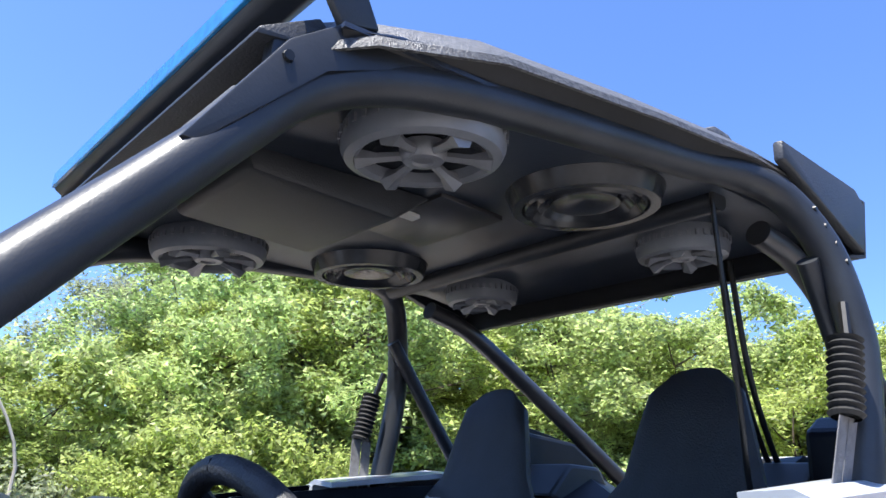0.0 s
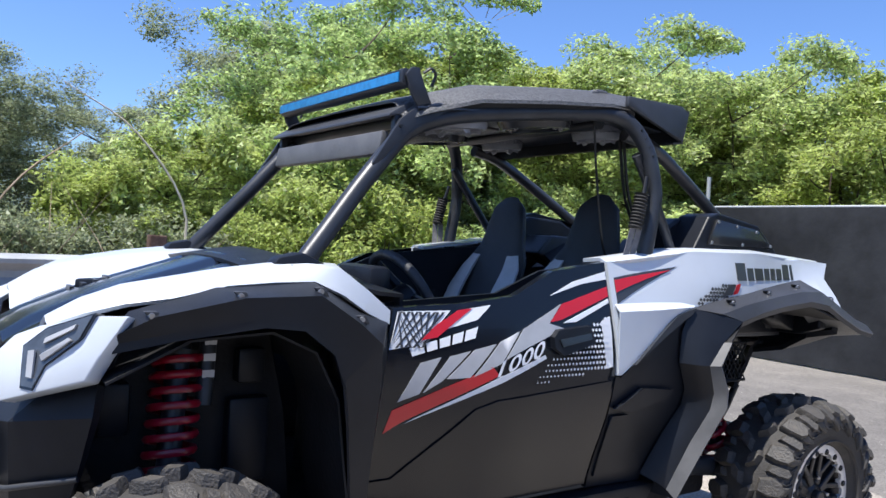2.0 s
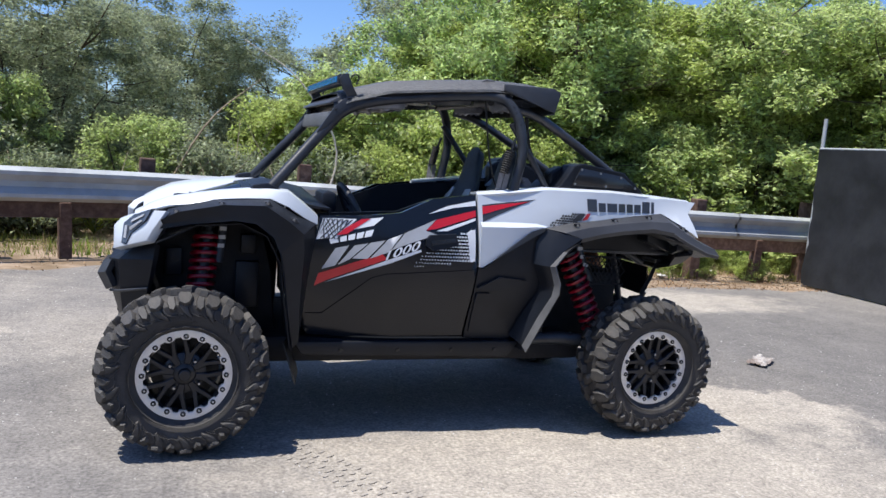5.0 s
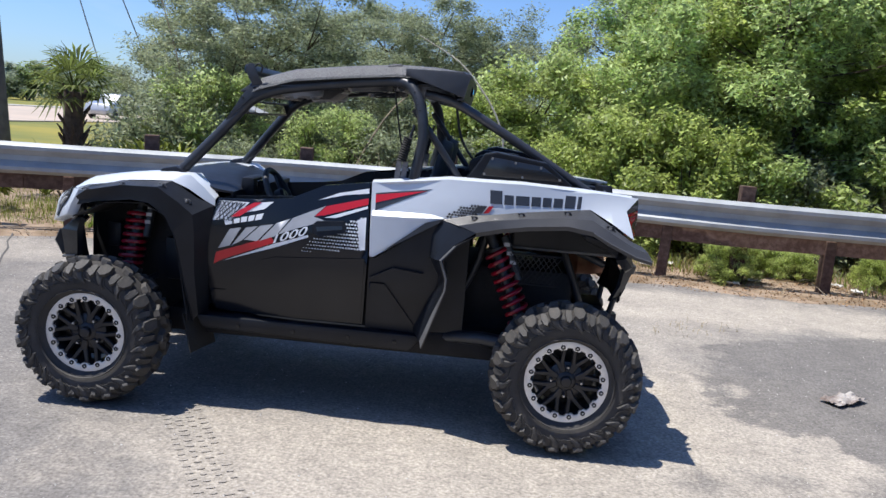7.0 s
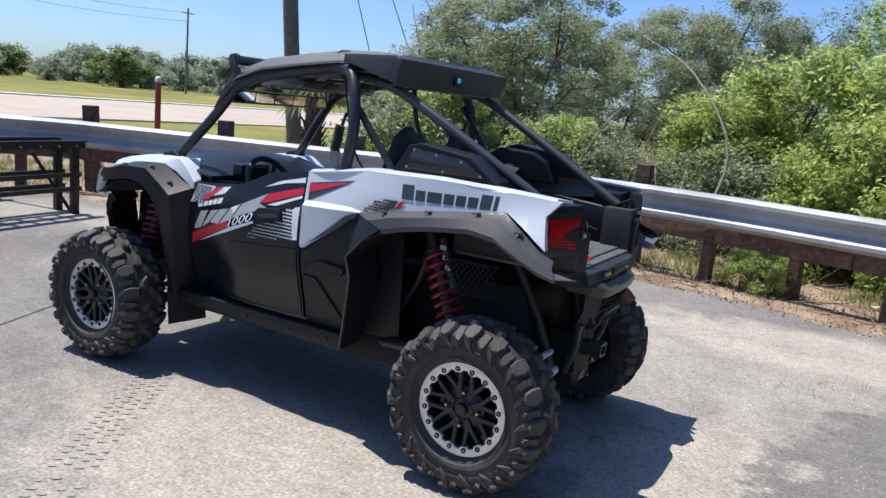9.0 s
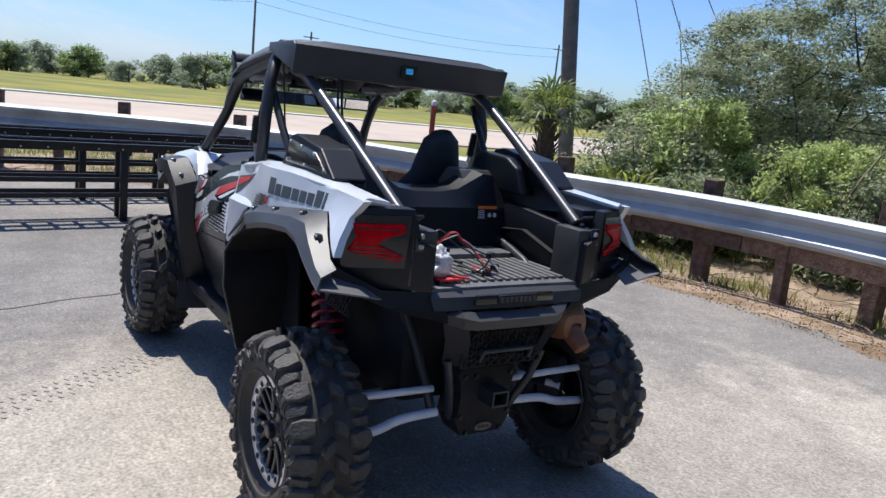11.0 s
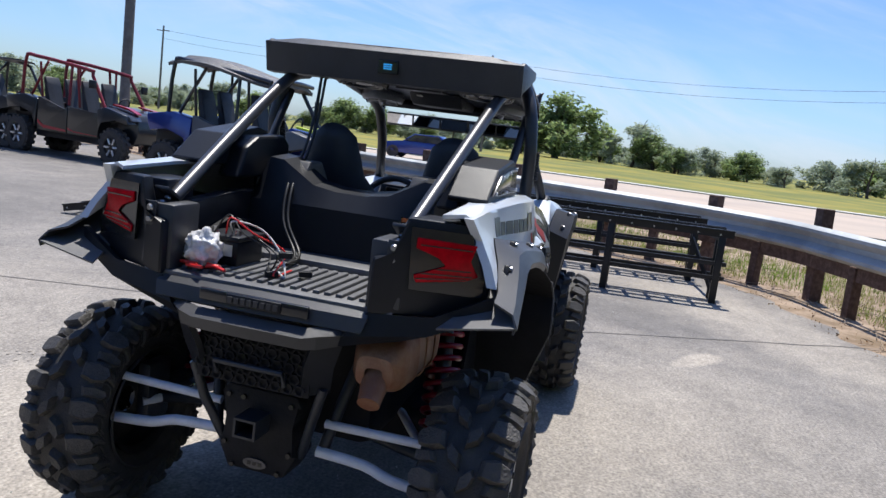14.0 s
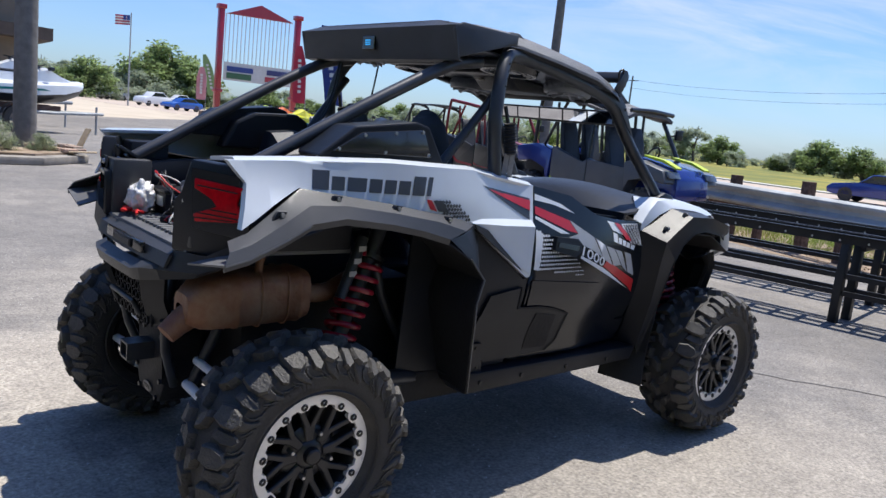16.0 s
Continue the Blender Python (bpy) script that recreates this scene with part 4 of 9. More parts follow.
    flank("red_stripe", [(0.561, 1.046), (0.512, 1.088), (0.438, 1.132), (0.395, 1.137), (0.464, 1.088), (0.51, 1.054)], RED, s, 0.004, 0.0015, "", door)
    flank("white_stripe", [(0.481, 1.077), (0.415, 1.134), (0.329, 1.148), (0.378, 1.104)], DECALWHITE, s, 0.002, 0.0015, "", door)
    q = [(0.602, 1.029), (0.377, 1.096), (0.389, 1.051), (0.588, 1.001)]
    bars("name_block", q if s > 0 else [q[1], q[0], q[3], q[2]], (1.0, 0.8, 0.8, 0.8, 0.9), (0,), DECALWHITE, s, 0.002, "white blocks of lettering", door)
    for q in ([(0.625, 0.872), (0.562, 0.982), (0.498, 0.997), (0.560, 0.893)], [(0.548, 0.896), (0.470, 0.999), (0.404, 1.014), (0.492, 0.928)],
              [(0.478, 0.934), (0.392, 1.017), (0.318, 1.034), (0.404, 0.936)], [(0.392, 0.938), (0.304, 1.040), (0.232, 1.070), (0.300, 0.975)],
              [(0.288, 0.985), (0.218, 1.076), (0.052, 1.152), (0.110, 1.092), (0.048, 1.076), (0.200, 1.022)]):
        flank("silver_shard", q, DECALGREY, s, 0.0022, 0.0015, "silver-grey angular graphic", door)
    flank("red_stripe", [(0.655, 0.781), (0.638, 0.849), (0.331, 0.966), (0.305, 0.94), (0.601, 0.813)], RED, s, 0.002, 0.0015, "", door)
    flank("white_stripe", [(0.604, 0.804), (0.305, 0.934), (0.133, 0.996), (0.128, 0.985), (0.30, 0.915)], DECALWHITE, s, 0.002, 0.0015, "", door)
    q = [(0.311, 0.978), (0.128, 1.046), (0.133, 0.998), (0.315, 0.934)]
    flank_text("number", "1000", q if s > 0 else [q[1], q[0], q[3], q[2]], DECALWHITE, s, 0.0046, "white numerals 1000", door)
    flank("halftone_edge", [(-0.12, 1.095), (-0.163, 1.112), (-0.17, 0.945), (-0.14, 0.942)], DECALWHITE, s, 0.002, 0.0015, "", door)
    dots("halftone", [(0.182, 0.902), (0.11, 0.974), (-0.065, 1.08), (-0.15, 1.112), (-0.155, 0.943)], 22, 12, DECALWHITE, s, 0.0026, "white halftone dots", door, 0.40, 0.16)
    hnd = flank("door_handle", [(0.11, 1.052), (0.088, 1.073), (-0.052, 1.084), (-0.067, 1.027), (0.068, 0.994), (0.108, 1.018)], PLASTIC, s, 0.022, 0.03, "recessed black door handle", door)
    flank("grip", [(0.09, 1.045), (-0.045, 1.062), (-0.05, 1.042), (0.08, 1.022)], SMOKE, s, 0.027, 0.01, "", hnd)
    flank("charcoal_wedge", [(-0.20, 1.24), (-0.492, 1.287), (-0.205, 1.152)], DECALBLACK, s, 0.006, 0.0015, "", rear_white)
    flank("red_stripe", [(-0.20, 1.232), (-0.461, 1.274), (-0.203, 1.191)], RED, s, 0.0085, 0.0015, "red decal stripe", rear_white)
    dots("checker_dots", [(-0.559, 1.152), (-0.654, 1.222), (-0.778, 1.232), (-0.753, 1.191), (-0.65, 1.167)], 14, 6, DECALBLACK, s, 0.0065, "charcoal checker decal", rear_white, 0.5, 0.4)
    flank("red_stripe", [(-0.758, 1.191), (-0.785, 1.231), (-0.808, 1.233), (-0.789, 1.199)], RED, s, 0.006, 0.0015, "", rear_white)
    flank("charcoal_wedge", [(-0.70, 1.188), (-0.735, 1.229), (-0.778, 1.231), (-0.752, 1.192)], DECALBLACK, s, 0.0075, 0.0015, "", rear_white)
    q = [(-0.78, 1.312), (-1.245, 1.314), (-1.245, 1.252), (-0.79, 1.245)]
    bars("brand_block", q if s > 0 else [q[1], q[0], q[3], q[2]], (1.1, 0.85, 1.25, 0.85, 0.8, 0.85, 0.95, 0.35), (0, 6, 7), DECALBLACK, s, 0.006, "dark blocks of lettering", rear_white)
    # lower facet of the white panel
    bm = bmesh.new()
    fac = [[(-0.192, 1.152, .004), (-0.38, 1.158, .004), (-0.50, 1.160, .004), (-0.566, 1.150, .005)], [(-0.192, 1.128, .026), (-0.38, 1.134, .026), (-0.49, 1.142, .022), (-0.556, 1.144, .010)],
           [(-0.194, 0.922, .008), (-0.345, 1.012, .008), (-0.455, 1.084, .008), (-0.546, 1.138, .008)]]
    loft(bm, [[(x, s * (ysurf(x, z) + o), z) for x, z, o in r] for r in fac], thick=0.004)
    part("panel_facet", bm, WHITE, rear_white, "creased lower facet of the panel", smooth=20)
    # top deck beside the bed
    bm = bmesh.new()
    tops = [(-0.175, 1.292), (-0.57, 1.345), (-0.95, 1.352), (-1.26, 1.34), (-1.50, 1.325)]
    loft(bm, [[(x, s * (ysurf(x, z) + 0.002), z - 0.002) for x, z in tops], [(x, s * (ysurf(x, z) - 0.03), z + 0.012) for x, z in tops],
              [(x if x > -1.4 else -1.545, s * (0.555 if x < -1.2 else 0.52), z + 0.006) for x, z in tops]], thick=0.012)
    part("top_deck", bm, WHITE, utv, "white top of the rear side panel", smooth=40)
    # rear wheel-arch flare
    upper = [(-0.44, 0.53, 0), (-0.50, 0.68, 0), (-0.555, 0.785, 0), (-0.558, 0.845, 0), (-0.505, 0.945, 0), (-0.51, 1.06, 0), (-0.55, 1.14, 0), (-0.70, 1.178, 0), (-0.95, 1.213, 0), (-1.15, 1.236, 0), (-1.29, 1.253, 0), (-1.395, 1.19, 0), (-1.50, 1.122, 0), (-1.56, 1.10, 0)]
    lipx = [(-0.487, 0.49, .688), (-0.545, 0.66, .732), (-0.595, 0.784, .772), (-0.598, 0.845, .783), (-0.561, 0.945, .786), (-0.632, 1.027, .788), (-0.734, 1.10, .79), (-0.857, 1.131, .79), (-0.991, 1.154, .79), (-1.18, 1.174, .792), (-1.31, 1.157, .798), (-1.40, 1.112, .808), (-1.52, 1.062, .82), (-1.60, 1.045, .83)]
    bm = bmesh.new()
    r0 = [(x, s * (ysurf(x, z) + 0.006), z) for x, z, _ in upper]
    r1 = [(0.5 * u[0] + 0.5 * p[0], s * (0.35 * (ysurf(u[0], u[1]) + 0.02) + 0.65 * p[2] + 0.004), 0.5 * u[1] + 0.5 * p[1] + 0.006) for u, p in zip(upper, lipx)]
    r2 = [(x, s * y, z) for x, z, y in lipx]
    r3 = [(x, s * (y - 0.008), z - 0.022) for x, z, y in lipx]
    leg = [[Vector(a).lerp(Vector(b), w) + Vector((0, s * 0.018 * math.sin(math.pi * w), 0)) for a, b in zip(r0[:7], r2[:7])] for w in (0.0, 0.3, 0.6, 1.0)]
    loft(bm, leg, thick=0.006)
    part("flare_leg", bm, PLASTIC, utv, "black lower end of the rear flare", smooth=28)
    bm = bmesh.new()
    loft(bm, [r[6:] for r in (r0, r1, r2, r3)], thick=0.006)
    flare = part("rear_flare", bm, FLARE, utv, "grey-black rear wheel-arch flare with bolts", smooth=28)
    for u in (6.85, 7.95, 9.15, 10.95):
        i, w = int(u), u - int(u)
        c = (Vector(r0[i]).lerp(Vector(r1[i]), 0.5)).lerp(Vector(r0[i + 1]).lerp(Vector(r1[i + 1]), 0.5), w)
        bm = bmesh.new()
        prism(bm, [(c.x + 0.020, c.z + 0.012), (c.x - 0.014, c.z + 0.014), (c.x - 0.040, c.z - 0.030), (c.x - 0.004, c.z - 0.010)], "xz", c.y - s * 0.012, c.y + s * 0.006, 0.003)
        part("bolt_boss", bm, PLASTIC, flare, "black wedge-shaped bolt seat", smooth=30)
        bm = bmesh.new()
        lathe(bm, [(0.0, 0.013), (0.0075, 0.013), (0.009, 0.0)], 10, "y", Matrix.Translation(c + Vector((0, 0, 0.002))) @ Matrix.Scale(s, 4, (0, 1, 0)))
        part("bolt", bm, BOLT, flare, "steel flare bolt")
    # grey stone-guard strip down the arch, front side of the rear wheel, sunlit tone in its colour
    rim_out = [(-0.497, .724, 0.46), (-0.553, .780, 0.64), (-0.604, .834, 0.80), (-0.606, .834, 0.86), (-0.572, .825, 0.95), (-0.640, .815, 1.030)]
    bm = bmesh.new()
    loft(bm, [r2[:6], [(x, s * y, z) for x, y, z in rim_out]], thick=0.005)
    part("mud_guard", bm, SUNGREY, utv, "grey plastic mud guard strip", smooth=30)
    # closing plate under the tail end of the flare
    bm = bmesh.new()
    loft(bm, [r2[10:], [(-1.33, s * .66, 1.125), (-1.42, s * .645, 1.075), (-1.54, s * .62, 1.025), (-1.615, s * .595, 1.005)]], thick=0.006)
    part("flare_fin", bm, SUNGREY, utv, "grey tail plate of the flare", smooth=30)
    # inner arch liner, rear
    bm = bmesh.new()
    arch = [(x - 0.004, y - 0.006, z) for x, y, z in rim_out] + [(-0.745, .78, 1.095), (-0.87, .78, 1.122), (-1.18, .78, 1.162), (-1.40, .79, 1.10)]
    loft(bm, [[(x, s * y, z) for x, y, z in arch], [(x + 0.025, s * .58, z + 0.002) for x, y, z in arch], [(x + 0.04, s * .38, z - 0.01) for x, y, z in arch]], thick=0.006)
    part("arch_liner", bm, UNDER, utv, "black inner arch liner", smooth=40)
    # front flare
    up = [(1.40, 1.07), (1.35, 1.132), (1.15, 1.188), (0.89, 1.206), (0.75, 1.125), (0.66, 1.095), (0.665, 1.0), (0.69, 0.76), (0.70, 0.50)]
    lp = [(1.385, 1.06, .67), (1.25, 1.095, .725), (1.06, 1.122, .745), (0.96, 1.112, .745), (0.875, 1.05, .74), (0.835, 0.96, .73), (0.812, 0.85, .715), (0.785, 0.68, .69), (0.745, 0.47, .65)]
    bm = bmesh.new()
    f0 = [(x, s * (ysurf(x, z) + 0.03 * smooth01(x, 0.7, 0.9)), z) for x, z in up]
    f1 = [(0.58 * a[0] + 0.42 * b[0], s * (0.15 * (ysurf(*a) + 0.03) + 0.85 * b[2] + 0.006), 0.58 * a[1] + 0.42 * b[1] + 0.012) for a, b in zip(up, lp)]
    f2 = [(x, s * (y - 0.012), z) for x, z, y in lp]
    f3 = [(x, s * (y - 0.01), z - 0.02) for x, z, y in lp]
    loft(bm, [r[5:] for r in (f0, f1, f2, f3)], thick=0.006)
    part("flare_leg", bm, PLASTIC, utv, "black lower end of the front flare", smooth=28)
    bm = bmesh.new()
    loft(bm, [r[:6] for r in (f0, f1, f2, f3)], thick=0.006)
    ff = part("front_flare", bm, PLASTIC, utv, "black front wheel-arch flare with bolts", smooth=28)
    for i, t in ((1, 0.8), (2, 0.8), (3, 0.7), (4, 0.6)):
        c = Vector(f0[i]).lerp(Vector(f1[i]), t)
        bm = bmesh.new()
        prism(bm, [(c.x + 0.016, c.z + 0.010), (c.x - 0.014, c.z + 0.010), (c.x - 0.026, c.z - 0.014), (c.x - 0.002, c.z - 0.009)], "xz", c.y - s * 0.012, c.y + s * 0.004, 0.003)
        part("bolt_boss", bm, FLARE, ff, "grey wedge-shaped bolt seat", smooth=30)
        bm = bmesh.new()
        lathe(bm, [(0.0, 0.011), (0.0065, 0.011), (0.008, 0.0)], 10, "y", Matrix.Translation(c) @ Matrix.Scale(s, 4, (0, 1, 0)))
        part("bolt", bm, BOLT, ff, "steel flare bolt")
    # inner wing with liner
    bm = bmesh.new()
    fa = [(1.40, 0.98), (1.22, 1.07), (1.02, 1.085), (0.90, 1.03), (0.83, 0.90), (0.80, 0.70), (0.76, 0.47)]
    loft(bm, [[(x, s * .68, z) for x, z in fa], [(x - 0.02, s * .36, z) for x, z in fa]], thick=0.006)
    part("arch_liner", bm, UNDER, utv, "black inner arch liner", smooth=40)
    bm = bmesh.new()
    prism(bm, [(1.46, 0.62), (1.44, 0.95), (1.30, 1.06), (0.90, 1.06), (0.84, 0.80), (0.80, 0.46), (1.30, 0.46)], "xz", s * .325, s * .345, 0.006)
    inner = part("inner_wing", bm, UNDER, utv, "black inner wing panel", smooth=30)
    for x0, z0, x1, z1 in ((1.36, 0.78, 1.28, 0.92), (1.02, 0.62, 0.90, 0.86), (1.00, 0.90, 0.92, 1.0)):
        bm = bmesh.new()
        box(bm, min(x0, x1), max(x0, x1), s * .36 - 0.03, s * .36 + 0.03, z0, z1, 0.012)
        part("bracket", bm, PLASTIC, inner, "black moulded bracket", smooth=30)
    # white wing
    xs = [1.50, 1.43, 1.35, 1.25, 1.12, 1.00, 0.89, 0.80, 0.72, 0.655]
    crest = [1.106, 1.15, 1.186, 1.208, 1.232, 1.248, 1.256, 1.252, 1.195, 1.14]
    low = [1.092, 1.120, 1.146, 1.162, 1.192, 1.202, 1.206, 1.170, 1.12, 1.09]
    iny = [0.36, 0.31, 0.29, 0.28, 0.28, 0.29, 0.34, 0.44, 0.52, 0.565]
    bm = bmesh.new()
    tuck = lambda x: 0.11 * smooth01(x, 1.26, 1.52)
    loft(bm, [[(x, s * (ysurf(x, z) + 0.033 * smooth01(x, 0.7, 0.9) - tuck(x)), z) for x, z in zip(xs, low)],
              [(x, s * (ysurf(x, z) + 0.012 - tuck(x)), z - 0.012) for x, z in zip(xs, crest)],
              [(x, s * (ysurf(x, z) - 0.03 - tuck(x)), z) for x, z in zip(xs, crest)],
              [(x, s * (0.5 * y + 0.5 * (ysurf(x, z) - 0.03 - tuck(x))), z - 0.022 * smooth01(x, 0.7, 0.95)) for x, z, y in zip(xs, crest, iny)],
              [(x, s * y, z - 0.075 * smooth01(x, 0.75, 1.0)) for x, z, y in zip(xs, crest, iny)]], thick=0.012)
    part("front_wing", bm, WHITE, utv, "white front wing", smooth=38)
    # dark nose behind the lamp, then the lamp in its white surround
    rows = [[(1.34, s * .63, 1.085), (1.445, s * .55, 1.092), (1.53, s * .42, 1.055), (1.545, s * .30, 1.03)], [(1.355, s * .635, 1.058), (1.47, s * .55, 1.03), (1.545, s * .42, 0.985), (1.555, s * .30, 0.96)],
            [(1.37, s * .63, 1.025), (1.475, s * .545, 0.975), (1.55, s * .42, 0.925), (1.56, s * .30, 0.91)], [(1.37, s * .61, 1.0), (1.47, s * .53, 0.945), (1.54, s * .41, 0.895), (1.55, s * .30, 0.885)]]
    bm = bmesh.new()
    loft(bm, rows, thick=0.015)
    part("nose_corner", bm, PLASTIC, utv, "black nose behind the headlamp", smooth=30)
    out = Vector((0.72, s * 0.64, 0.27)).normalized()
    white = [(1.591, .485, 1.031), (1.560, .504, 1.068), (1.516, .543, 1.092), (1.421, .637, 1.123), (1.360, .690, 1.128), (1.411, .676, 1.041), (1.438, .665, .983), (1.537, .581, .946), (1.589, .532, .924)]
    pane = [(1.430, .632, 1.113), (1.500, .567, 1.080), (1.535, .542, 1.044), (1.540, .567, .971), (1.523, .588, .969), (1.504, .590, 1.012), (1.452, .627, 1.066)]
    mid = [sum(p[i] for p in pane) / len(pane) for i in range(3)]
    pane = [tuple(mid[i] + (p[i] - mid[i]) * 1.14 for i in range(3)) for p in pane]
    bezel = [tuple(mid[i] + (p[i] - mid[i]) * 1.07 for i in range(3)) for p in pane]
    bm = bmesh.new()
    slab(bm, [(x, s * y, z) for x, y, z in white], out, 0.0, 0.05)
    bmesh.ops.bevel(bm, geom=bm.edges[:], offset=0.005, segments=2, affect="EDGES", profile=0.5)
    part("lamp_surround", bm, WHITE, utv, "white hooked headlamp surround", smooth=40)
    bm = bmesh.new()
    slab(bm, [(x, s * y, z) for x, y, z in bezel], out, 0.003, 0.03)
    hl = part("headlamp", bm, SMOKE, utv, "angular headlamp with dark bezel", smooth=30)
    bm = bmesh.new()
    slab(bm, [(x, s * y, z) for x, y, z in pane], out, 0.006, 0.008)
    part("lens", bm, LENSCLEAR, hl, "clear blue-grey lens", smooth=30)
    for strip_ in ([(1.532, .556, 1.036), (1.521, .570, 1.040), (1.526, .582, .980), (1.536, .571, .982)], [(1.502, .574, 1.066), (1.448, .620, 1.101), (1.453, .620, 1.091), (1.506, .577, 1.054)], [(1.513, .582, 1.030), (1.463, .618, 1.071), (1.458, .625, 1.067), (1.508, .587, 1.018)]):
        bm = bmesh.new()
        slab(bm, [(x, s * y, z) for x, y, z in strip_], out, 0.009, 0.006)
        part("reflector", bm, DECALGREY, hl, "pale lamp reflector", smooth=30)
    # bumper corner, faceted, running down to a narrow skirt
    bm = bmesh.new()
    loft(bm, [[(1.40, s * .60, 0.965), (1.50, s * .50, 0.93), (1.53, s * .38, 0.90), (1.53, s * .30, 0.94)], [(1.41, s * .615, 0.89), (1.565, s * .50, 0.87), (1.615, s * .39, 0.86), (1.59, s * .28, 0.90)],
              [(1.43, s * .575, 0.745), (1.555, s * .475, 0.712), (1.60, s * .37, 0.70), (1.57, s * .26, 0.73)], [(1.455, s * .51, 0.585), (1.54, s * .44, 0.555), (1.555, s * .35, 0.55), (1.53, s * .26, 0.56)],
              [(1.42, s * .40, 0.50), (1.46, s * .36, 0.48), (1.46, s * .28, 0.46), (1.44, s * .20, 0.46)]], thick=0.03)
    bc = part("bumper_corner", bm, PLASTIC, utv, "black faceted front bumper corner", smooth=25)
    bm = bmesh.new()
    loft(bm, [[(1.600, s * .455, 0.862), (1.640, s * .395, 0.845), (1.625, s * .30, 0.86)], [(1.625, s * .455, 0.80), (1.665, s * .395, 0.785), (1.650, s * .29, 0.80)],
              [(1.592, s * .445, 0.722), (1.625, s * .385, 0.700), (1.610, s * .28, 0.72)]], thick=0.03)
    part("corner_block", bm, FLARE, bc, "grey raised corner block", smooth=25)
    bm = bmesh.new()
    tube(bm, [(1.43, s * .590, 0.748), (1.56, s * .487, 0.715), (1.605, s * .395, 0.700)], 0.007, 6)
    part("edge_rib", bm, FLARE, bc, "grey edge rib", smooth=60)
    # rocker
    bm = bmesh.new()
    prism(bm, [(0.74, 0.50), (0.70, 0.43), (-0.43, 0.41), (-0.50, 0.50)], "xz", s * 0.42, s * 0.635, 0.012)
    rk = part("rocker", bm, PLASTIC, utv, "black rocker panel", smooth=30)
    for x in (0.5, 0.2, -0.1, -0.35):
        bm = bmesh.new()
        lathe(bm, [(0.0, 0.006), (0.009, 0.006), (0.011, 0.0)], 8, "y", Matrix.Translation((x, s * 0.635, 0.455)) @ Matrix.Scale(s, 4, (0, 1, 0)))
        part("bolt", bm, DARKBOLT, rk)
    # front mud flap
    bm = bmesh.new()
    loft(bm, [[(0.80, s * .66, 0.50), (0.74, s * .45, 0.50)], [(0.735, s * .70, 0.30), (0.69, s * .46, 0.30)]], thick=0.006)
    part("mud_flap", bm, RUBFADE, utv, "black rubber mud flap", smooth=30)
    # rear corner with tail lamp
    bm = bmesh.new()
    prism(bm, [(0.455, 1.312), (0.630, 1.306), (0.662, 1.235), (0.700, 1.12), (0.712, 1.05), (0.58, 1.01), (0.36, 1.00), (0.36, 1.18), (0.44, 1.19)], "yz", -1.54, -1.485, 0.012)
    if s < 0:
        bmesh.ops.transform(bm, matrix=Matrix.Scale(-1, 4, (0, 1, 0)), verts=bm.verts)
    sweep_tail(bm)
    tail = part("tail_corner", bm, PLASTIC, utv, "black rear corner housing", smooth=30)
    bm = bmesh.new()
    prism(bm, [(-1.30, 1.30), (-1.46, 1.30), (-1.46, 1.02), (-1.30, 1.08)], "xz", s * .44, s * .56, 0.01)
    part("corner_core", bm, PLASTIC, utv, "black inner rear corner", smooth=30)
    lamp = [(0.660, 1.245), (0.492, 1.255), (0.492, 1.222), (0.56, 1.20), (0.585, 1.175), (0.492, 1.142), (0.50, 1.118), (0.64, 1.135), (0.672, 1.15), (0.645, 1.195)]
    bm = bmesh.new()
    prism(bm, lamp, "yz", -1.552, -1.53, 0.003)
    if s < 0:
        bmesh.ops.transform(bm, matrix=Matrix.Scale(-1, 4, (0, 1, 0)), verts=bm.verts)
    sweep_tail(bm)
    tl = part("tail_lamp", bm, LENSRED, utv, "red angular tail lamp", smooth=30)
    for poly, h0, h1, nm, mt, lb in (([(0.472, 1.285), (0.640, 1.278), (0.690, 1.135), (0.69, 1.085), (0.482, 1.095)], -1.545, -1.53, "bezel", SMOKE, "smoked glossy bezel"),
                                     ([(0.505, 1.236), (0.652, 1.230), (0.650, 1.226), (0.505, 1.232)], -1.554, -1.55, "segment_line", SMOKE, ""), ([(0.56, 1.166), (0.652, 1.166), (0.653, 1.162), (0.55, 1.162)], -1.554, -1.55, "segment_line", SMOKE, ""),
                                     ([(0.52, 1.150), (0.656, 1.150), (0.657, 1.146), (0.51, 1.146)], -1.554, -1.55, "segment_line", SMOKE, ""), ([(0.50, 1.133), (0.64, 1.1405), (0.64, 1.1375), (0.50, 1.129)], -1.554, -1.55, "segment_line", SMOKE, "")):
        bm = bmesh.new()
        prism(bm, poly, "yz", h0, h1)
        if s < 0:
            bmesh.ops.transform(bm, matrix=Matrix.Scale(-1, 4, (0, 1, 0)), verts=bm.verts)
        sweep_tail(bm)
        part(nm, bm, mt, tl, lb)
    # bed wall corner with tube foot
    bm = bmesh.new()
    prism(bm, [(0.345, 1.23), (0.455, 1.23), (0.46, 1.02), (0.345, 1.0)], "yz", -1.555, -1.40, 0.01)
    if s < 0:
        bmesh.ops.transform(bm, matrix=Matrix.Scale(-1, 4, (0, 1, 0)), verts=bm.verts)
    part("corner_post", bm, FLARE, utv, "black corner of the cargo bed", smooth=30)
    # rear pod with smoked panel
    podp = [(-0.65, 1.345), (-0.74, 1.485), (-0.80, 1.50), (-1.06, 1.465), (-1.20, 1.36), (-1.19, 1.345)]
    bm = bmesh.new()
    prism(bm, podp, "xz", s * 0.47, s * 0.615, 0.007)
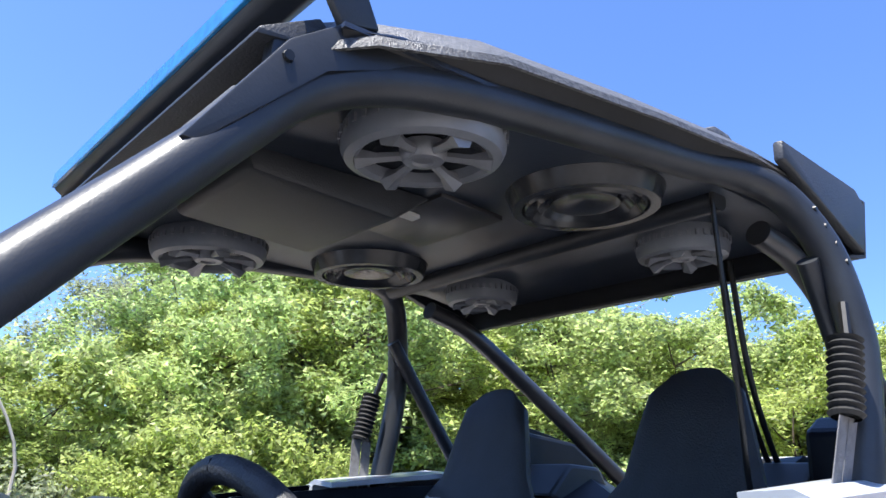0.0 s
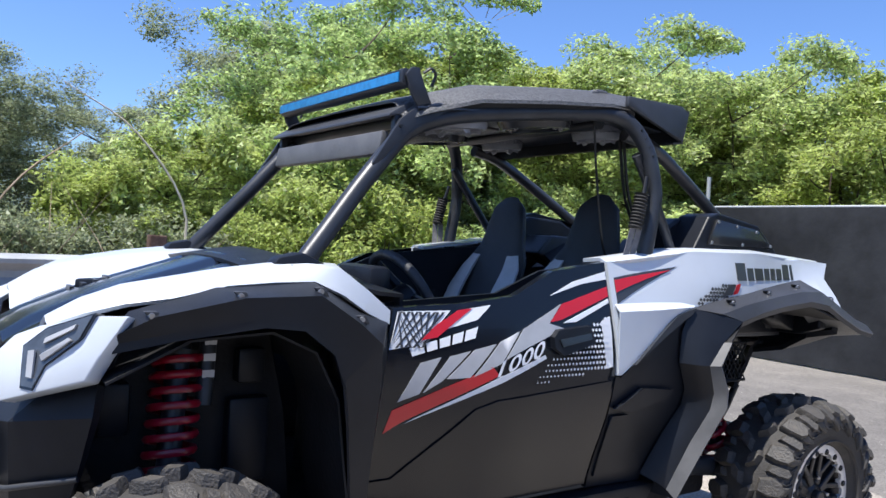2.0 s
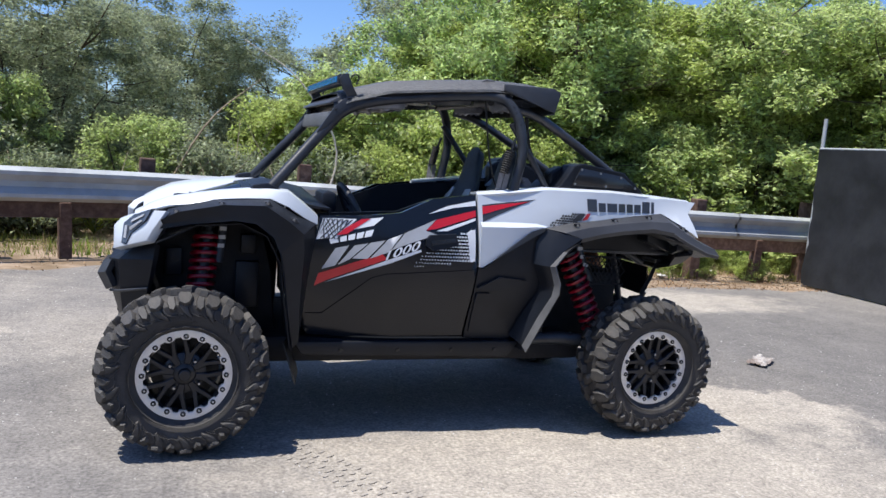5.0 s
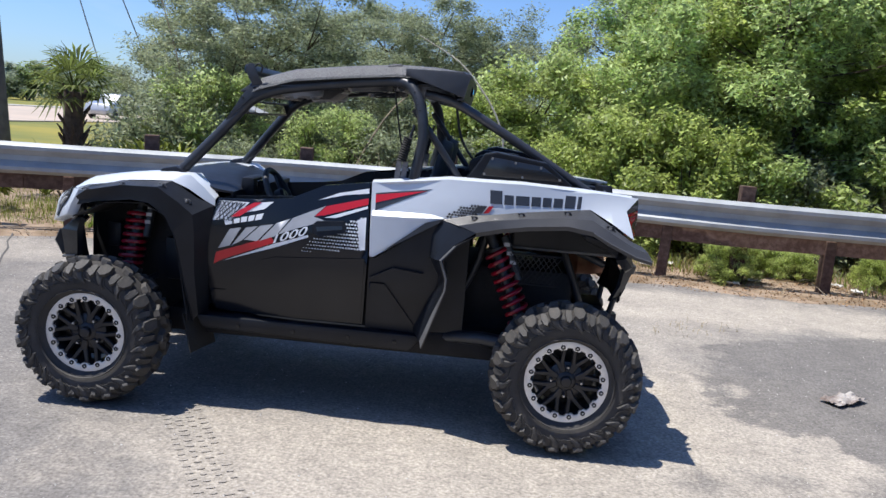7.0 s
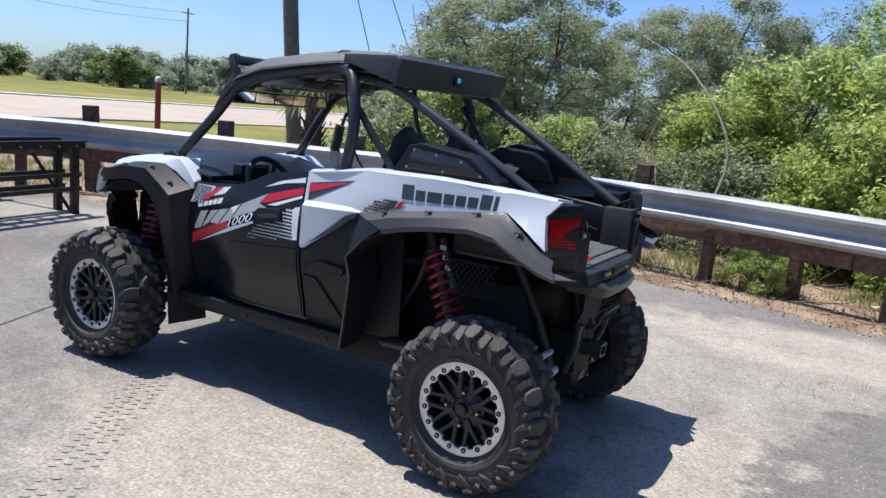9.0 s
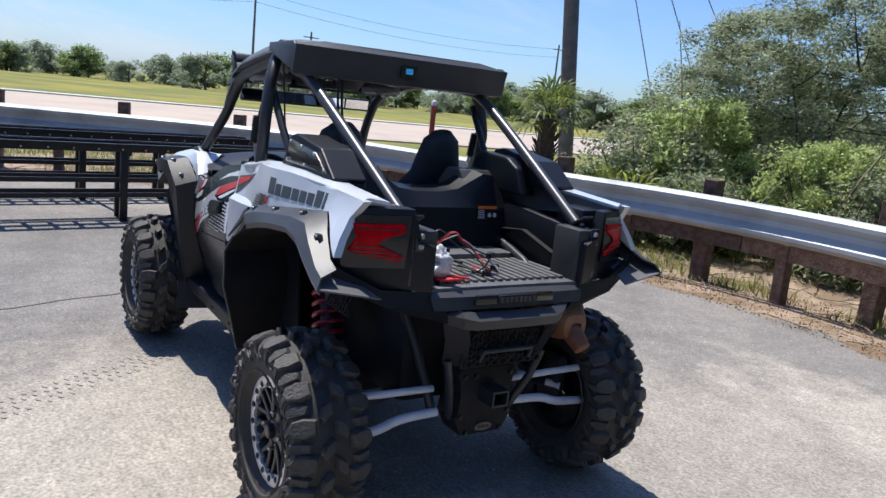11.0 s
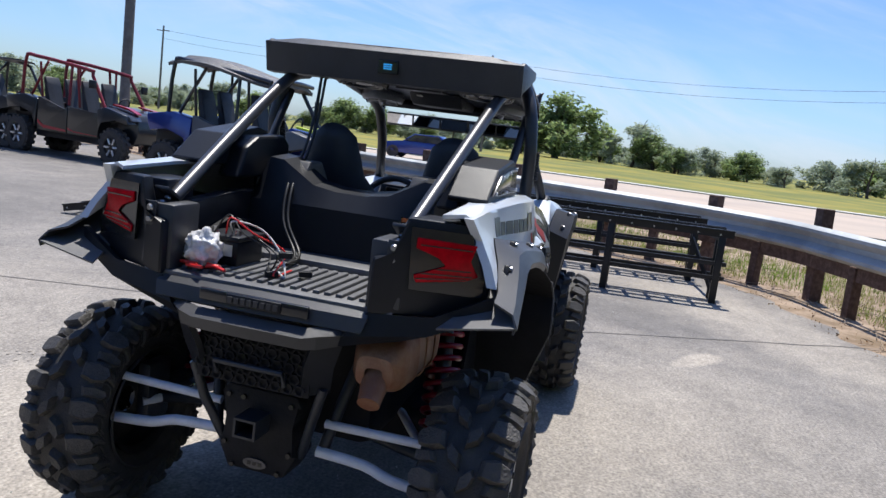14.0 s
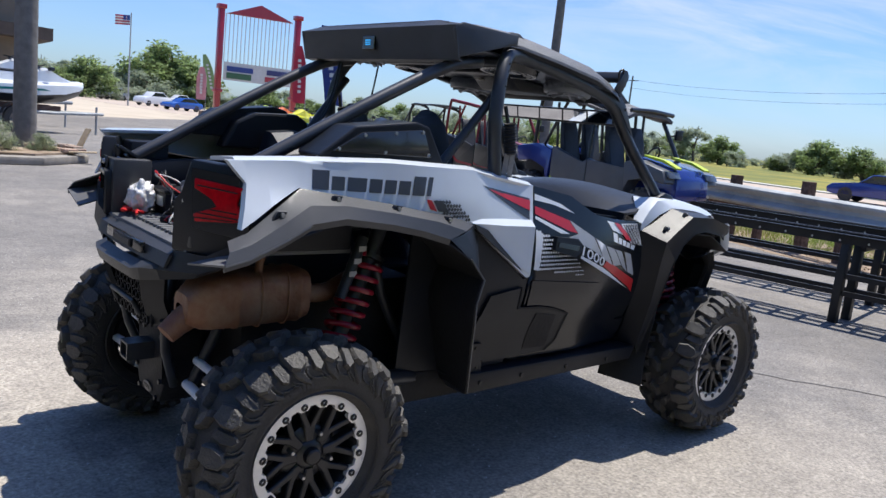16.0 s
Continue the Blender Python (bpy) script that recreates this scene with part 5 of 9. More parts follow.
    pod = part("side_pod", bm, PLASTIC, utv, "black box-shaped rear pod")
    bm = bmesh.new()
    prism(bm, [(-0.73, 1.375), (-0.775, 1.475), (-1.04, 1.447), (-1.155, 1.375)], "xz", s * 0.612, s * 0.628, 0.004)
    part("smoked_panel", bm, SMOKE, pod, "smoked screw-down panel", smooth=30)
    for x, z in ((-0.745, 1.385), (-0.78, 1.465), (-0.90, 1.453), (-1.03, 1.438), (-1.13, 1.385), (-0.94, 1.383)):
        bm = bmesh.new()
        lathe(bm, [(0.0, 0.004), (0.006, 0.004), (0.007, 0.0)], 8, "y", Matrix.Translation((x, s * 0.628, z)) @ Matrix.Scale(s, 4, (0, 1, 0)))
        part("screw", bm, BOLT, pod)
    bm = bmesh.new()
    prism(bm, [(-0.66, 1.44), (-0.72, 1.475), (-0.93, 1.465), (-1.02, 1.42), (-1.08, 1.30), (-0.66, 1.30)], "xz", s * 0.40, s * 0.49, 0.012)
    part("intake_cover", bm, PLASTIC, utv, "faceted black intake cover")


both(body_side)

# hood
bm = bmesh.new()
hx = [(1.56, 0.955), (1.55, 1.0), (1.48, 1.045), (1.34, 1.105), (1.19, 1.155), (1.05, 1.20), (0.95, 1.235)]
loft(bm, [[(x + 0.01 * math.cos(y * 4), y, z + 0.02 * (1 - (y / 0.36) ** 2) - (0.012 if abs(abs(y) - 0.16) < 0.03 else 0)) for y in [-0.30 + 0.60 * k / 16 for k in range(17)]] for x, z in hx], thick=0.012)
hood = part("hood", bm, DOORGREY, utv, "dark glossy centre hood with scoop vents", smooth=35)
for s in (1, -1):
    bm = bmesh.new()
    prism(bm, [(1.34, s * .20), (1.27, s * .255), (1.22, s * .255), (1.20, s * .22), (1.28, s * .17)], "xy", 1.10, 1.146, 0.008)
    part("hood_vent", bm, PLASTIC, hood, "raised black hood vent", smooth=30)
    for k in range(4):
        bm = bmesh.new()
        box(bm, 1.345 - 0.035 * k, 1.36 - 0.035 * k, s * .18 - 0.04, s * .18 + 0.04, 1.100 + 0.011 * k, 1.125 + 0.011 * k, 0.002)
        part("louvre", bm, STEEL, hood)
bm = bmesh.new()
box(bm, 1.42, 1.515, -0.28, 0.28, 0.60, 0.99, 0.03)
grille = part("front_grille", bm, PLASTIC, utv, "black front grille panel", smooth=30)
for k in range(5):
    bm = bmesh.new()
    box(bm, 1.505, 1.525, -0.22, 0.22, 0.68 + 0.055 * k, 0.70 + 0.055 * k, 0.004)
    part("slat", bm, FLARE, grille)
bm = bmesh.new()
loft(bm, [[(1.46, -0.26, 0.64), (1.49, 0, 0.62), (1.46, 0.26, 0.64)], [(1.36, -0.26, 0.44), (1.38, 0, 0.42), (1.36, 0.26, 0.44)], [(0.9, -0.3, 0.37), (0.9, 0, 0.36), (0.9, 0.3, 0.37)]], thick=0.01)
part("front_skid", bm, PLASTIC, utv, "black front skid plate", smooth=30)
# cowl and dash
bm = bmesh.new()
loft(bm, [[(1.0, y, 1.245 - 0.03 * (y / 0.5) ** 2) for y in np.linspace(-.5, .5, 11)], [(0.86, y, 1.275 - 0.05 * (y / 0.5) ** 2) for y in np.linspace(-.52, .52, 11)],
          [(0.66, y, 1.24 - 0.05 * (y / 0.5) ** 2) for y in np.linspace(-.56, .56, 11)], [(0.58, y, 1.17) for y in np.linspace(-.56, .56, 11)], [(0.56, y, 0.85) for y in np.linspace(-.54, .54, 11)]], thick=0.012)
part("dashboard", bm, PLASTIC, utv, "black moulded dashboard", smooth=35)
bm = bmesh.new()
box(bm, 0.52, 0.60, 0.15, 0.39, 1.13, 1.24, 0.02)
part("instrument_hood", bm, PLASTIC, utv, "black instrument housing", smooth=40)
bm = bmesh.new()
box(bm, 0.515, 0.525, 0.19, 0.35, 1.15, 1.22, 0.004)
part("display", bm, SMOKE, utv, "dark instrument display")
# floor tub, tunnel, cabin sides
bm = bmesh.new()
box(bm, -0.95, 0.95, -0.52, 0.52, 0.36, 0.50, 0.03)
part("floor_tub", bm, UNDER, utv, "black cabin floor", smooth=30)
bm = bmesh.new()
prism(bm, [(0.62, 0.48), (0.60, 0.95), (0.2, 0.82), (-0.6, 0.86), (-0.6, 0.48)], "xz", -0.09, 0.09, 0.02)
part("centre_console", bm, PLASTIC, utv, "black centre console", smooth=30)
for s in (1, -1):
    bm = bmesh.new()
    loft(bm, [[(0.64, s * .52, 1.14), (0.24, s * .56, 1.175), (0.06, s * .56, 1.25), (-0.2, s * .56, 1.285), (-0.7, s * .54, 1.33)],
              [(0.60, s * .50, 0.50), (0.24, s * .53, 0.48), (0.06, s * .53, 0.48), (-0.2, s * .53, 0.48), (-0.7, s * .50, 0.5)]], thick=0.012)
    part("inner_door_panel", bm, PLASTIC, utv, "black inner door lining", smooth=30)
# engine and frame mass under the bed
bm = bmesh.new()
box(bm, -1.30, -0.50, -0.33, 0.30, 0.44, 0.86, 0.05)
part("engine_block", bm, UNDER, utv, "dark engine and gearbox", smooth=40)
bm = bmesh.new()
box(bm, 0.80, 1.42, -0.24, 0.24, 0.44, 0.80, 0.04)
part("front_frame", bm, UNDER, utv, "dark front frame box", smooth=40)
for s in (1, -1):
    for pts in ([(1.40, s * .26, 0.92), (1.05, s * .33, 1.10), (0.85, s * .40, 1.15)], [(1.05, s * .33, 1.10), (1.02, s * .28, 0.70), (0.90, s * .28, 0.44)], [(-0.50, s * .40, 0.44), (-0.72, s * .38, 0.80), (-0.80, s * .40, 1.10)],
                [(-0.80, s * .40, 1.10), (-1.2, s * .36, 1.02), (-1.45, s * .30, 0.92)], [(-1.20, s * .34, 1.02), (-1.33, s * .26, 0.72), (-1.42, s * .2, 0.44)]):
        bm = bmesh.new()
        tube(bm, pts, 0.021, 8, 3)
        part("frame_tube", bm, STEEL, utv, "black chassis tube", smooth=60)

# ---- cage ----
for s in (1, -1):
    bm = bmesh.new()
    tube(bm, [(0.925, s * .535, 1.20), (0.80, s * .50, 1.35), (0.695, s * .467, 1.475), (0.60, s * .452, 1.588), (0.535, s * .450, 1.658), (0.44, s * .456, 1.708), (0.30, s * .464, 1.744), (0.05, s * .476, 1.784),
              (-0.14, s * .491, 1.808), (-0.26, s * .52, 1.815), (-0.335, s * .552, 1.79), (-0.39, s * .59, 1.70), (-0.415, s * .61, 1.58), (-0.415, s * .615, 1.50), (-0.385, s * .612, 1.32), (-0.38, s * .605, 1.25)], 0.028, 14, 5)
    part("cage_tube", bm, STEEL, utv, "satin black roll cage tube", smooth=60)
    bm = bmesh.new()
    tube(bm, [(-0.40, s * .47, 1.765), (-0.55, s * .475, 1.735), (-0.78, s * .465, 1.62), (-1.10, s * .445, 1.44), (-1.455, s * .42, 1.235)], 0.0245, 14, 4)
    rt = part("rear_tube", bm, TUBE, utv, "grey satin rear cage tube", smooth=60)
    bm = bmesh.new()
    box(bm, -0.075, 0.012, -0.026, 0.026, -0.006, 0.006, 0.003, Matrix.Translation((-1.455, s * .42, 1.243)) @ Matrix.Rotation(radians(28), 4, "Y"))
    ft = part("foot_plate", bm, STEEL, rt, "bolted black foot plate", smooth=40)
    for d in (0.012, 0.045):
        bm = bmesh.new()
        lathe(bm, [(0.0, 0.012), (0.008, 0.012), (0.011, 0.004), (0.011, 0.0)], 10, "z", Matrix.Translation((-1.475 - d * 0.9, s * .42, 1.243 - d * 0.48)) @ Matrix.Rotation(radians(28), 4, "Y"))
        part("bolt", bm, BOLT, ft, "steel bolt")
    bm = bmesh.new()
    box(bm, -1.566, -1.5585, s * .425 - 0.022, s * .425 + 0.022, 1.155, 1.236, 0.003)
    bk = part("foot_bracket", bm, STEEL, rt, "upright black bracket with two bolts", smooth=40)
    for z in (1.175, 1.212):
        bm = bmesh.new()
        lathe(bm, [(0.0, -0.010), (0.008, -0.010), (0.0125, -0.004), (0.0125, 0.0)], 12, "x", Matrix.Translation((-1.566, s * .425, z)))
        part("bolt", bm, BOLT, bk, "bright steel bolt")
    # brace from the B-pillar to the body
    bm = bmesh.new()
    tube(bm, [(-0.36, s * .57, 1.68), (-0.50, s * .56, 1.50), (-0.62, s * .54, 1.34)], 0.018, 10, 3)
    part("brace_tube", bm, STEEL, utv, "black cage brace", smooth=60)
    # gusset at the top of the A-pillar
    bm = bmesh.new()
    prism(bm, [(0.665, 1.545), (0.575, 1.69), (0.52, 1.735), (0.32, 1.768), (0.40, 1.735), (0.53, 1.675), (0.645, 1.545)], "xz", s * .466, s * .482, 0.003)
    gs = part("gusset", bm, STEEL, utv, "black folded gusset plate", smooth=30)
    for x, z in ((0.575, 1.668), (0.50, 1.72)):
        bm = bmesh.new()
        lathe(bm, [(0.0, 0.004), (0.006, 0.004), (0.007, 0)], 8, "y", Matrix.Translation((x, s * .482, z)) @ Matrix.Scale(s, 4, (0, 1, 0)))
        part("bolt", bm, DARKBOLT, gs)
    # A-pillar foot
    bm = bmesh.new()
    prism(bm, [(1.02, 1.20), (0.97, 1.265), (0.90, 1.28), (0.82, 1.245), (0.84, 1.20)], "xz", s * .50, s * .565, 0.012)
    af = part("pillar_foot", bm, PLASTIC, utv, "black pillar foot cover", smooth=40)
    bm = bmesh.new()
    lathe(bm, [(0.0, 0.01), (0.011, 0.01), (0.012, 0)], 10, "y", Matrix.Translation((0.935, s * .567, 1.235)) @ Matrix.Scale(s, 4, (0, 1, 0)))
    part("bolt", bm, BOLT, af)
    # bolts on the B-pillar
    for k in range(4):
        bm = bmesh.new()
        c = Vector((-0.355 - 0.012 * k, s * (.592 + 0.009 * k), 1.765 - 0.030 * k))
        lathe(bm, [(0.0, 0.005), (0.005, 0.005), (0.006, 0)], 8, "y", Matrix.Translation(c) @ Matrix.Scale(s, 4, (0, 1, 0)))
        part("bolt", bm, DARKBOLT, utv, "cage bolt")
for x, z in ((0.50, 1.705), (-0.27, 1.79)):
    bm = bmesh.new()
    tube(bm, [(x, -0.47, z), (x, 0.47, z)], 0.022, 12)
    part("cross_tube", bm, STEEL, utv, "black cage cross tube", smooth=60)

# ---- roof ----
bm = bmesh.new()
st = [(0.56, 1.742, .47), (0.48, 1.775, .50), (0.30, 1.83, .515), (0.0, 1.868, .535), (-0.25, 1.893, .55), (-0.45, 1.893, .56), (-0.60, 1.880, .56)]
rows = []
for x, z, hw in st:
    half = [(hw, -0.056), (hw - 0.003, -0.044), (hw - 0.055, 0.004), (hw - 0.075, 0.011), (hw * 0.5, 0.017)]
    rows.append([(x, -y, z + dz) for y, dz in half] + [(x, 0, z + 0.019)] + [(x, y, z + dz) for y, dz in reversed(half)])
loft(bm, rows, thick=0.004)
roof = part("roof", bm, ROOFTOP, utv, "black textured aluminium roof", smooth=30)
for s in (1, -1):
    bm = bmesh.new()
    prism(bm, [(-0.14, 1.86), (-0.22, 1.905), (-0.27, 1.905), (-0.29, 1.885)], "xz", s * .44, s * .50, 0.008)
    part("rib", bm, ROOFTOP, roof, "folded roof rib", smooth=30)
    bm = bmesh.new()
    prism(bm, [(-0.30, 1.882), (-0.595, 1.888), (-0.636, 1.862), (-0.603, 1.755), (-0.50, 1.79), (-0.30, 1.845)], "xz", s * .556, s * .575, 0.005)
    part("roof_side", bm, ROOFBOX, roof, "black folded roof side", smooth=30)
for s in (1, -1):
    bm = bmesh.new()
    loft(bm, [[(0.52, s * .487, 1.727), (0.30, s * .513, 1.782), (0.0, s * .533, 1.819), (-0.25, s * .548, 1.844), (-0.36, s * .556, 1.848)],
              [(0.49, s * .455, 1.690), (0.30, s * .463, 1.738), (0.0, s * .480, 1.785), (-0.25, s * .518, 1.822), (-0.36, s * .55, 1.81)]], thick=0.004)
    part("roof_flange", bm, PLASTIC, roof, "black folded roof edge", smooth=30)
bm = bmesh.new()
loft(bm, [[(-0.592, y, 1.901 - 0.02 * (abs(y) > 0.5)) for y in np.linspace(-.565, .565, 9)], [(-0.635, y, 1.873) for y in np.linspace(-.575, .575, 9)], [(-0.605, y, 1.748) for y in np.linspace(-.575, .575, 9)], [(-0.57, y, 1.742) for y in np.linspace(-.56, .56, 9)]], thick=0.006)
part("roof_tail", bm, ROOFBOX, roof, "black folded roof tail with a display", smooth=25)
bm = bmesh.new()
box(bm, -0.632, -0.618, -0.045, 0.045, 1.785, 1.842, 0.003)
part("gauge", bm, SMOKE, utv, "small voltage gauge plate on the roof tail")
GLOW = mat("gauge_glow", (0.0, 0.25, 0.6), 0.4)
GLOW.node_tree.nodes["Principled BSDF"].inputs["Emission Color"].default_value = (0.05, 0.45, 1.0, 1)
GLOW.node_tree.nodes["Principled BSDF"].inputs["Emission Strength"].default_value = 0.45
for q in range(3):
    for z in (1.803, 1.812, 1.821):
        bm = bmesh.new()
        box(bm, -0.6345, -0.632, -0.017 + 0.013 * q, -0.007 + 0.013 * q, z, z + 0.005)
        part("digit_bar", bm, GLOW, utv, "blue glowing gauge digits")
bm = bmesh.new()
loft(bm, [[(x, y, z) for y in np.linspace(-.49, .49, 9)] for x, z in ((0.52, 1.735), (0.35, 1.752), (0.1, 1.775), (-0.2, 1.80), (-0.40, 1.815), (-0.58, 1.80))], thick=0.006)
liner = part("roof_liner", bm, ROOFLINE, utv, "black aluminium roof liner with speakers", smooth=40)


def speaker(x, y, z, r, pod_like):
    t = Matrix.Translation((x, y, z)) @ Matrix.Rotation(radians(5), 4, "Y")
    bm = bmesh.new()
    if pod_like:
        lathe(bm, [(r * 0.76, 0.0), (r * 0.78, -0.015), (r * 0.84, -0.020), (r * 0.95, -0.016), (r, -0.004), (r, 0.022), (r * 0.94, 0.036)], 40, "z", t)
        root = part("speaker", bm, POD, utv, "round speaker with clear ring", smooth=35)
        bm = bmesh.new()
        lathe(bm, [(r * 0.80, -0.002), (r * 0.62, 0.012), (r * 0.45, 0.020), (r * 0.25, 0.014), (0.0, 0.010)], 28, "z", t)
        part("cone", bm, CONE, root, smooth=50)
        for k in range(6):
            bm = bmesh.new()
            a = 2 * math.pi * k / 6 + 0.4
            tube(bm, [t @ Vector((math.cos(a) * r * 0.22, math.sin(a) * r * 0.22, -0.010)), t @ Vector((math.cos(a) * r * 0.56, math.sin(a) * r * 0.56, -0.014)), t @ Vector((math.cos(a) * r * 0.82, math.sin(a) * r * 0.82, -0.016))], [0.007, 0.008, 0.017], 6)
            part("spoke", bm, GRILL, root, "grey grille spoke", smooth=40)
        bm = bmesh.new()
        lathe(bm, [(0.0, -0.016), (r * 0.12, -0.016), (r * 0.14, -0.020), (r * 0.24, -0.019), (r * 0.29, -0.012), (r * 0.29, 0.006)], 20, "z", t)
        part("tweeter", bm, GRILL, root, smooth=40)
        for k in range(36):
            a = 2 * math.pi * k / 36
            bm = bmesh.new()
            box(bm, -0.002, 0.002, -0.0035, 0.0035, -0.006, 0.006, 0, t @ Matrix.Translation((math.cos(a) * r * 1.012, math.sin(a) * r * 1.012, 0.013)) @ Matrix.Rotation(a, 4, "Z"))
            part("led_cell", bm, GRILL, root)
    else:
        lathe(bm, [(r * 0.84, 0.0), (r * 0.86, -0.012), (r * 0.99, -0.012), (r * 1.02, 0.0), (r * 1.10, 0.025)], 40, "z", t)
        root = part("speaker", bm, CONE, utv, "flush round subwoofer", smooth=35)
        bm = bmesh.new()
        lathe(bm, [(r * 0.86, -0.004), (r * 0.80, -0.013), (r * 0.72, 0.002), (r * 0.64, -0.009), (r * 0.54, 0.006), (r * 0.50, 0.006), (r * 0.47, -0.004), (r * 0.40, -0.004), (0, 0.006)], 32, "z", t)
        part("cone", bm, CONE, root, smooth=40)


for s in (1, -1):
    speaker(0.29, s * .345, 1.718, 0.115, True)
    speaker(-0.09, s * .32, 1.767, 0.128, False)
    speaker(-0.43, s * .295, 1.777, 0.092, True)
bm = bmesh.new()
prism(bm, [(0.46, 1.74), (0.44, 1.70), (0.18, 1.70), (0.10, 1.765)], "xz", -0.14, 0.14, 0.01)
part("overhead_console", bm, ROOFBOX, utv, "black wedge-shaped overhead console", smooth=30)
bm = bmesh.new()
box(bm, -0.05, 0.10, -0.08, 0.16, 1.762, 1.772, 0.002)
part("roof_plate", bm, TUBE, utv, "bare metal plate in the roof liner", smooth=30)
bm = bmesh.new()
box(bm, -0.03, 0.03, -0.012, 0.012, -0.004, 0.004, 0.002, Matrix.Translation((0.12, 0.08, 1.745)))
part("dome_light", bm, LABEL, utv, "small dome light")

# light bar on brackets
bar = thing("light_bar", "black light bar with blue lens film on the roof edge", "light bar")
bm = bmesh.new()
prism(bm, [(0.512, 1.812), (0.533, 1.842), (0.563, 1.847), (0.573, 1.840), (0.573, 1.800), (0.560, 1.792), (0.530, 1.794)], "xz", -0.47, 0.47, 0.004)
part("housing", bm, STEEL, bar, "finned black housing", smooth=30)
bm = bmesh.new()
box(bm, 0.572, 0.579, -0.47, 0.455, 1.803, 1.834, 0.002)
lens = part("lens", bm, LEDBLUE, bar, "blue film lens")
for k in range(60):
    y = -0.45 + 0.9 * k / 59
    bm = bmesh.new()
    lathe(bm, [(0.0, 0.0015), (0.0035, 0.0015), (0.004, 0)], 6, "x", Matrix.Translation((0.574, y, 1.8375)))
    part("screw", bm, DARKBOLT, bar)
for s in (1, -1):
    bm = bmesh.new()
    prism(bm, [(0.520, 1.735), (0.470, 1.750), (0.505, 1.800), (0.520, 1.852), (0.548, 1.850), (0.567, 1.825), (0.548, 1.775)], "xz", s * .472, s * .485, 0.004)
    part("bracket", bm, STEEL, bar, "black end bracket", smooth=30)
    bm = bmesh.new()
    tube(bm, [(0.51, s * .49, 1.835), (0.49, s * .50, 1.85), (0.47, s * .495, 1.835), (0.48, s * .49, 1.80)], 0.005, 6, 4)
    part("cable", bm, WIREBLK, bar, smooth=60)
# roof front lip and mirror bar
bm = bmesh.new()
prism(bm, [(0.53, 1.752), (0.598, 1.708), (0.602, 1.697), (0.49, 1.72)], "xz", -0.475, 0.455, 0.004)
part("roof_lip", bm, ROOFBOX, utv, "black folded roof lip", smooth=30)
mb = thing("mirror_bar", "five-panel wide rear-view mirror under the roof lip", "mirror")
bm = bmesh.new()
prism(bm, [(0.572, 1.656), (0.597, 1.660), (0.607, 1.586), (0.582, 1.582)], "xz", -0.42, 0.41, 0.006)
# shell lightened in its base colour for the light on it
part("shell", bm, SUNGREY, mb, "black mirror shell", smooth=30)
for k in range(5):
    bm = bmesh.new()
    y0 = -0.41 + 0.166 * k
    prism(bm, [(0.5695, 1.648), (0.5725, 1.649), (0.5825, 1.595), (0.5795, 1.594)], "xz", y0, y0 + 0.155)
    part("mirror_panel", bm, MIRROR, mb, "silvered mirror panel")
for s in (1, -1):
    bm = bmesh.new()
    box(bm, 0.555, 0.58, s * .44 - 0.012, s * .44 + 0.012, 1.60, 1.71, 0.004)
    part("clamp", bm, STEEL, mb, "black tube clamp", smooth=30)


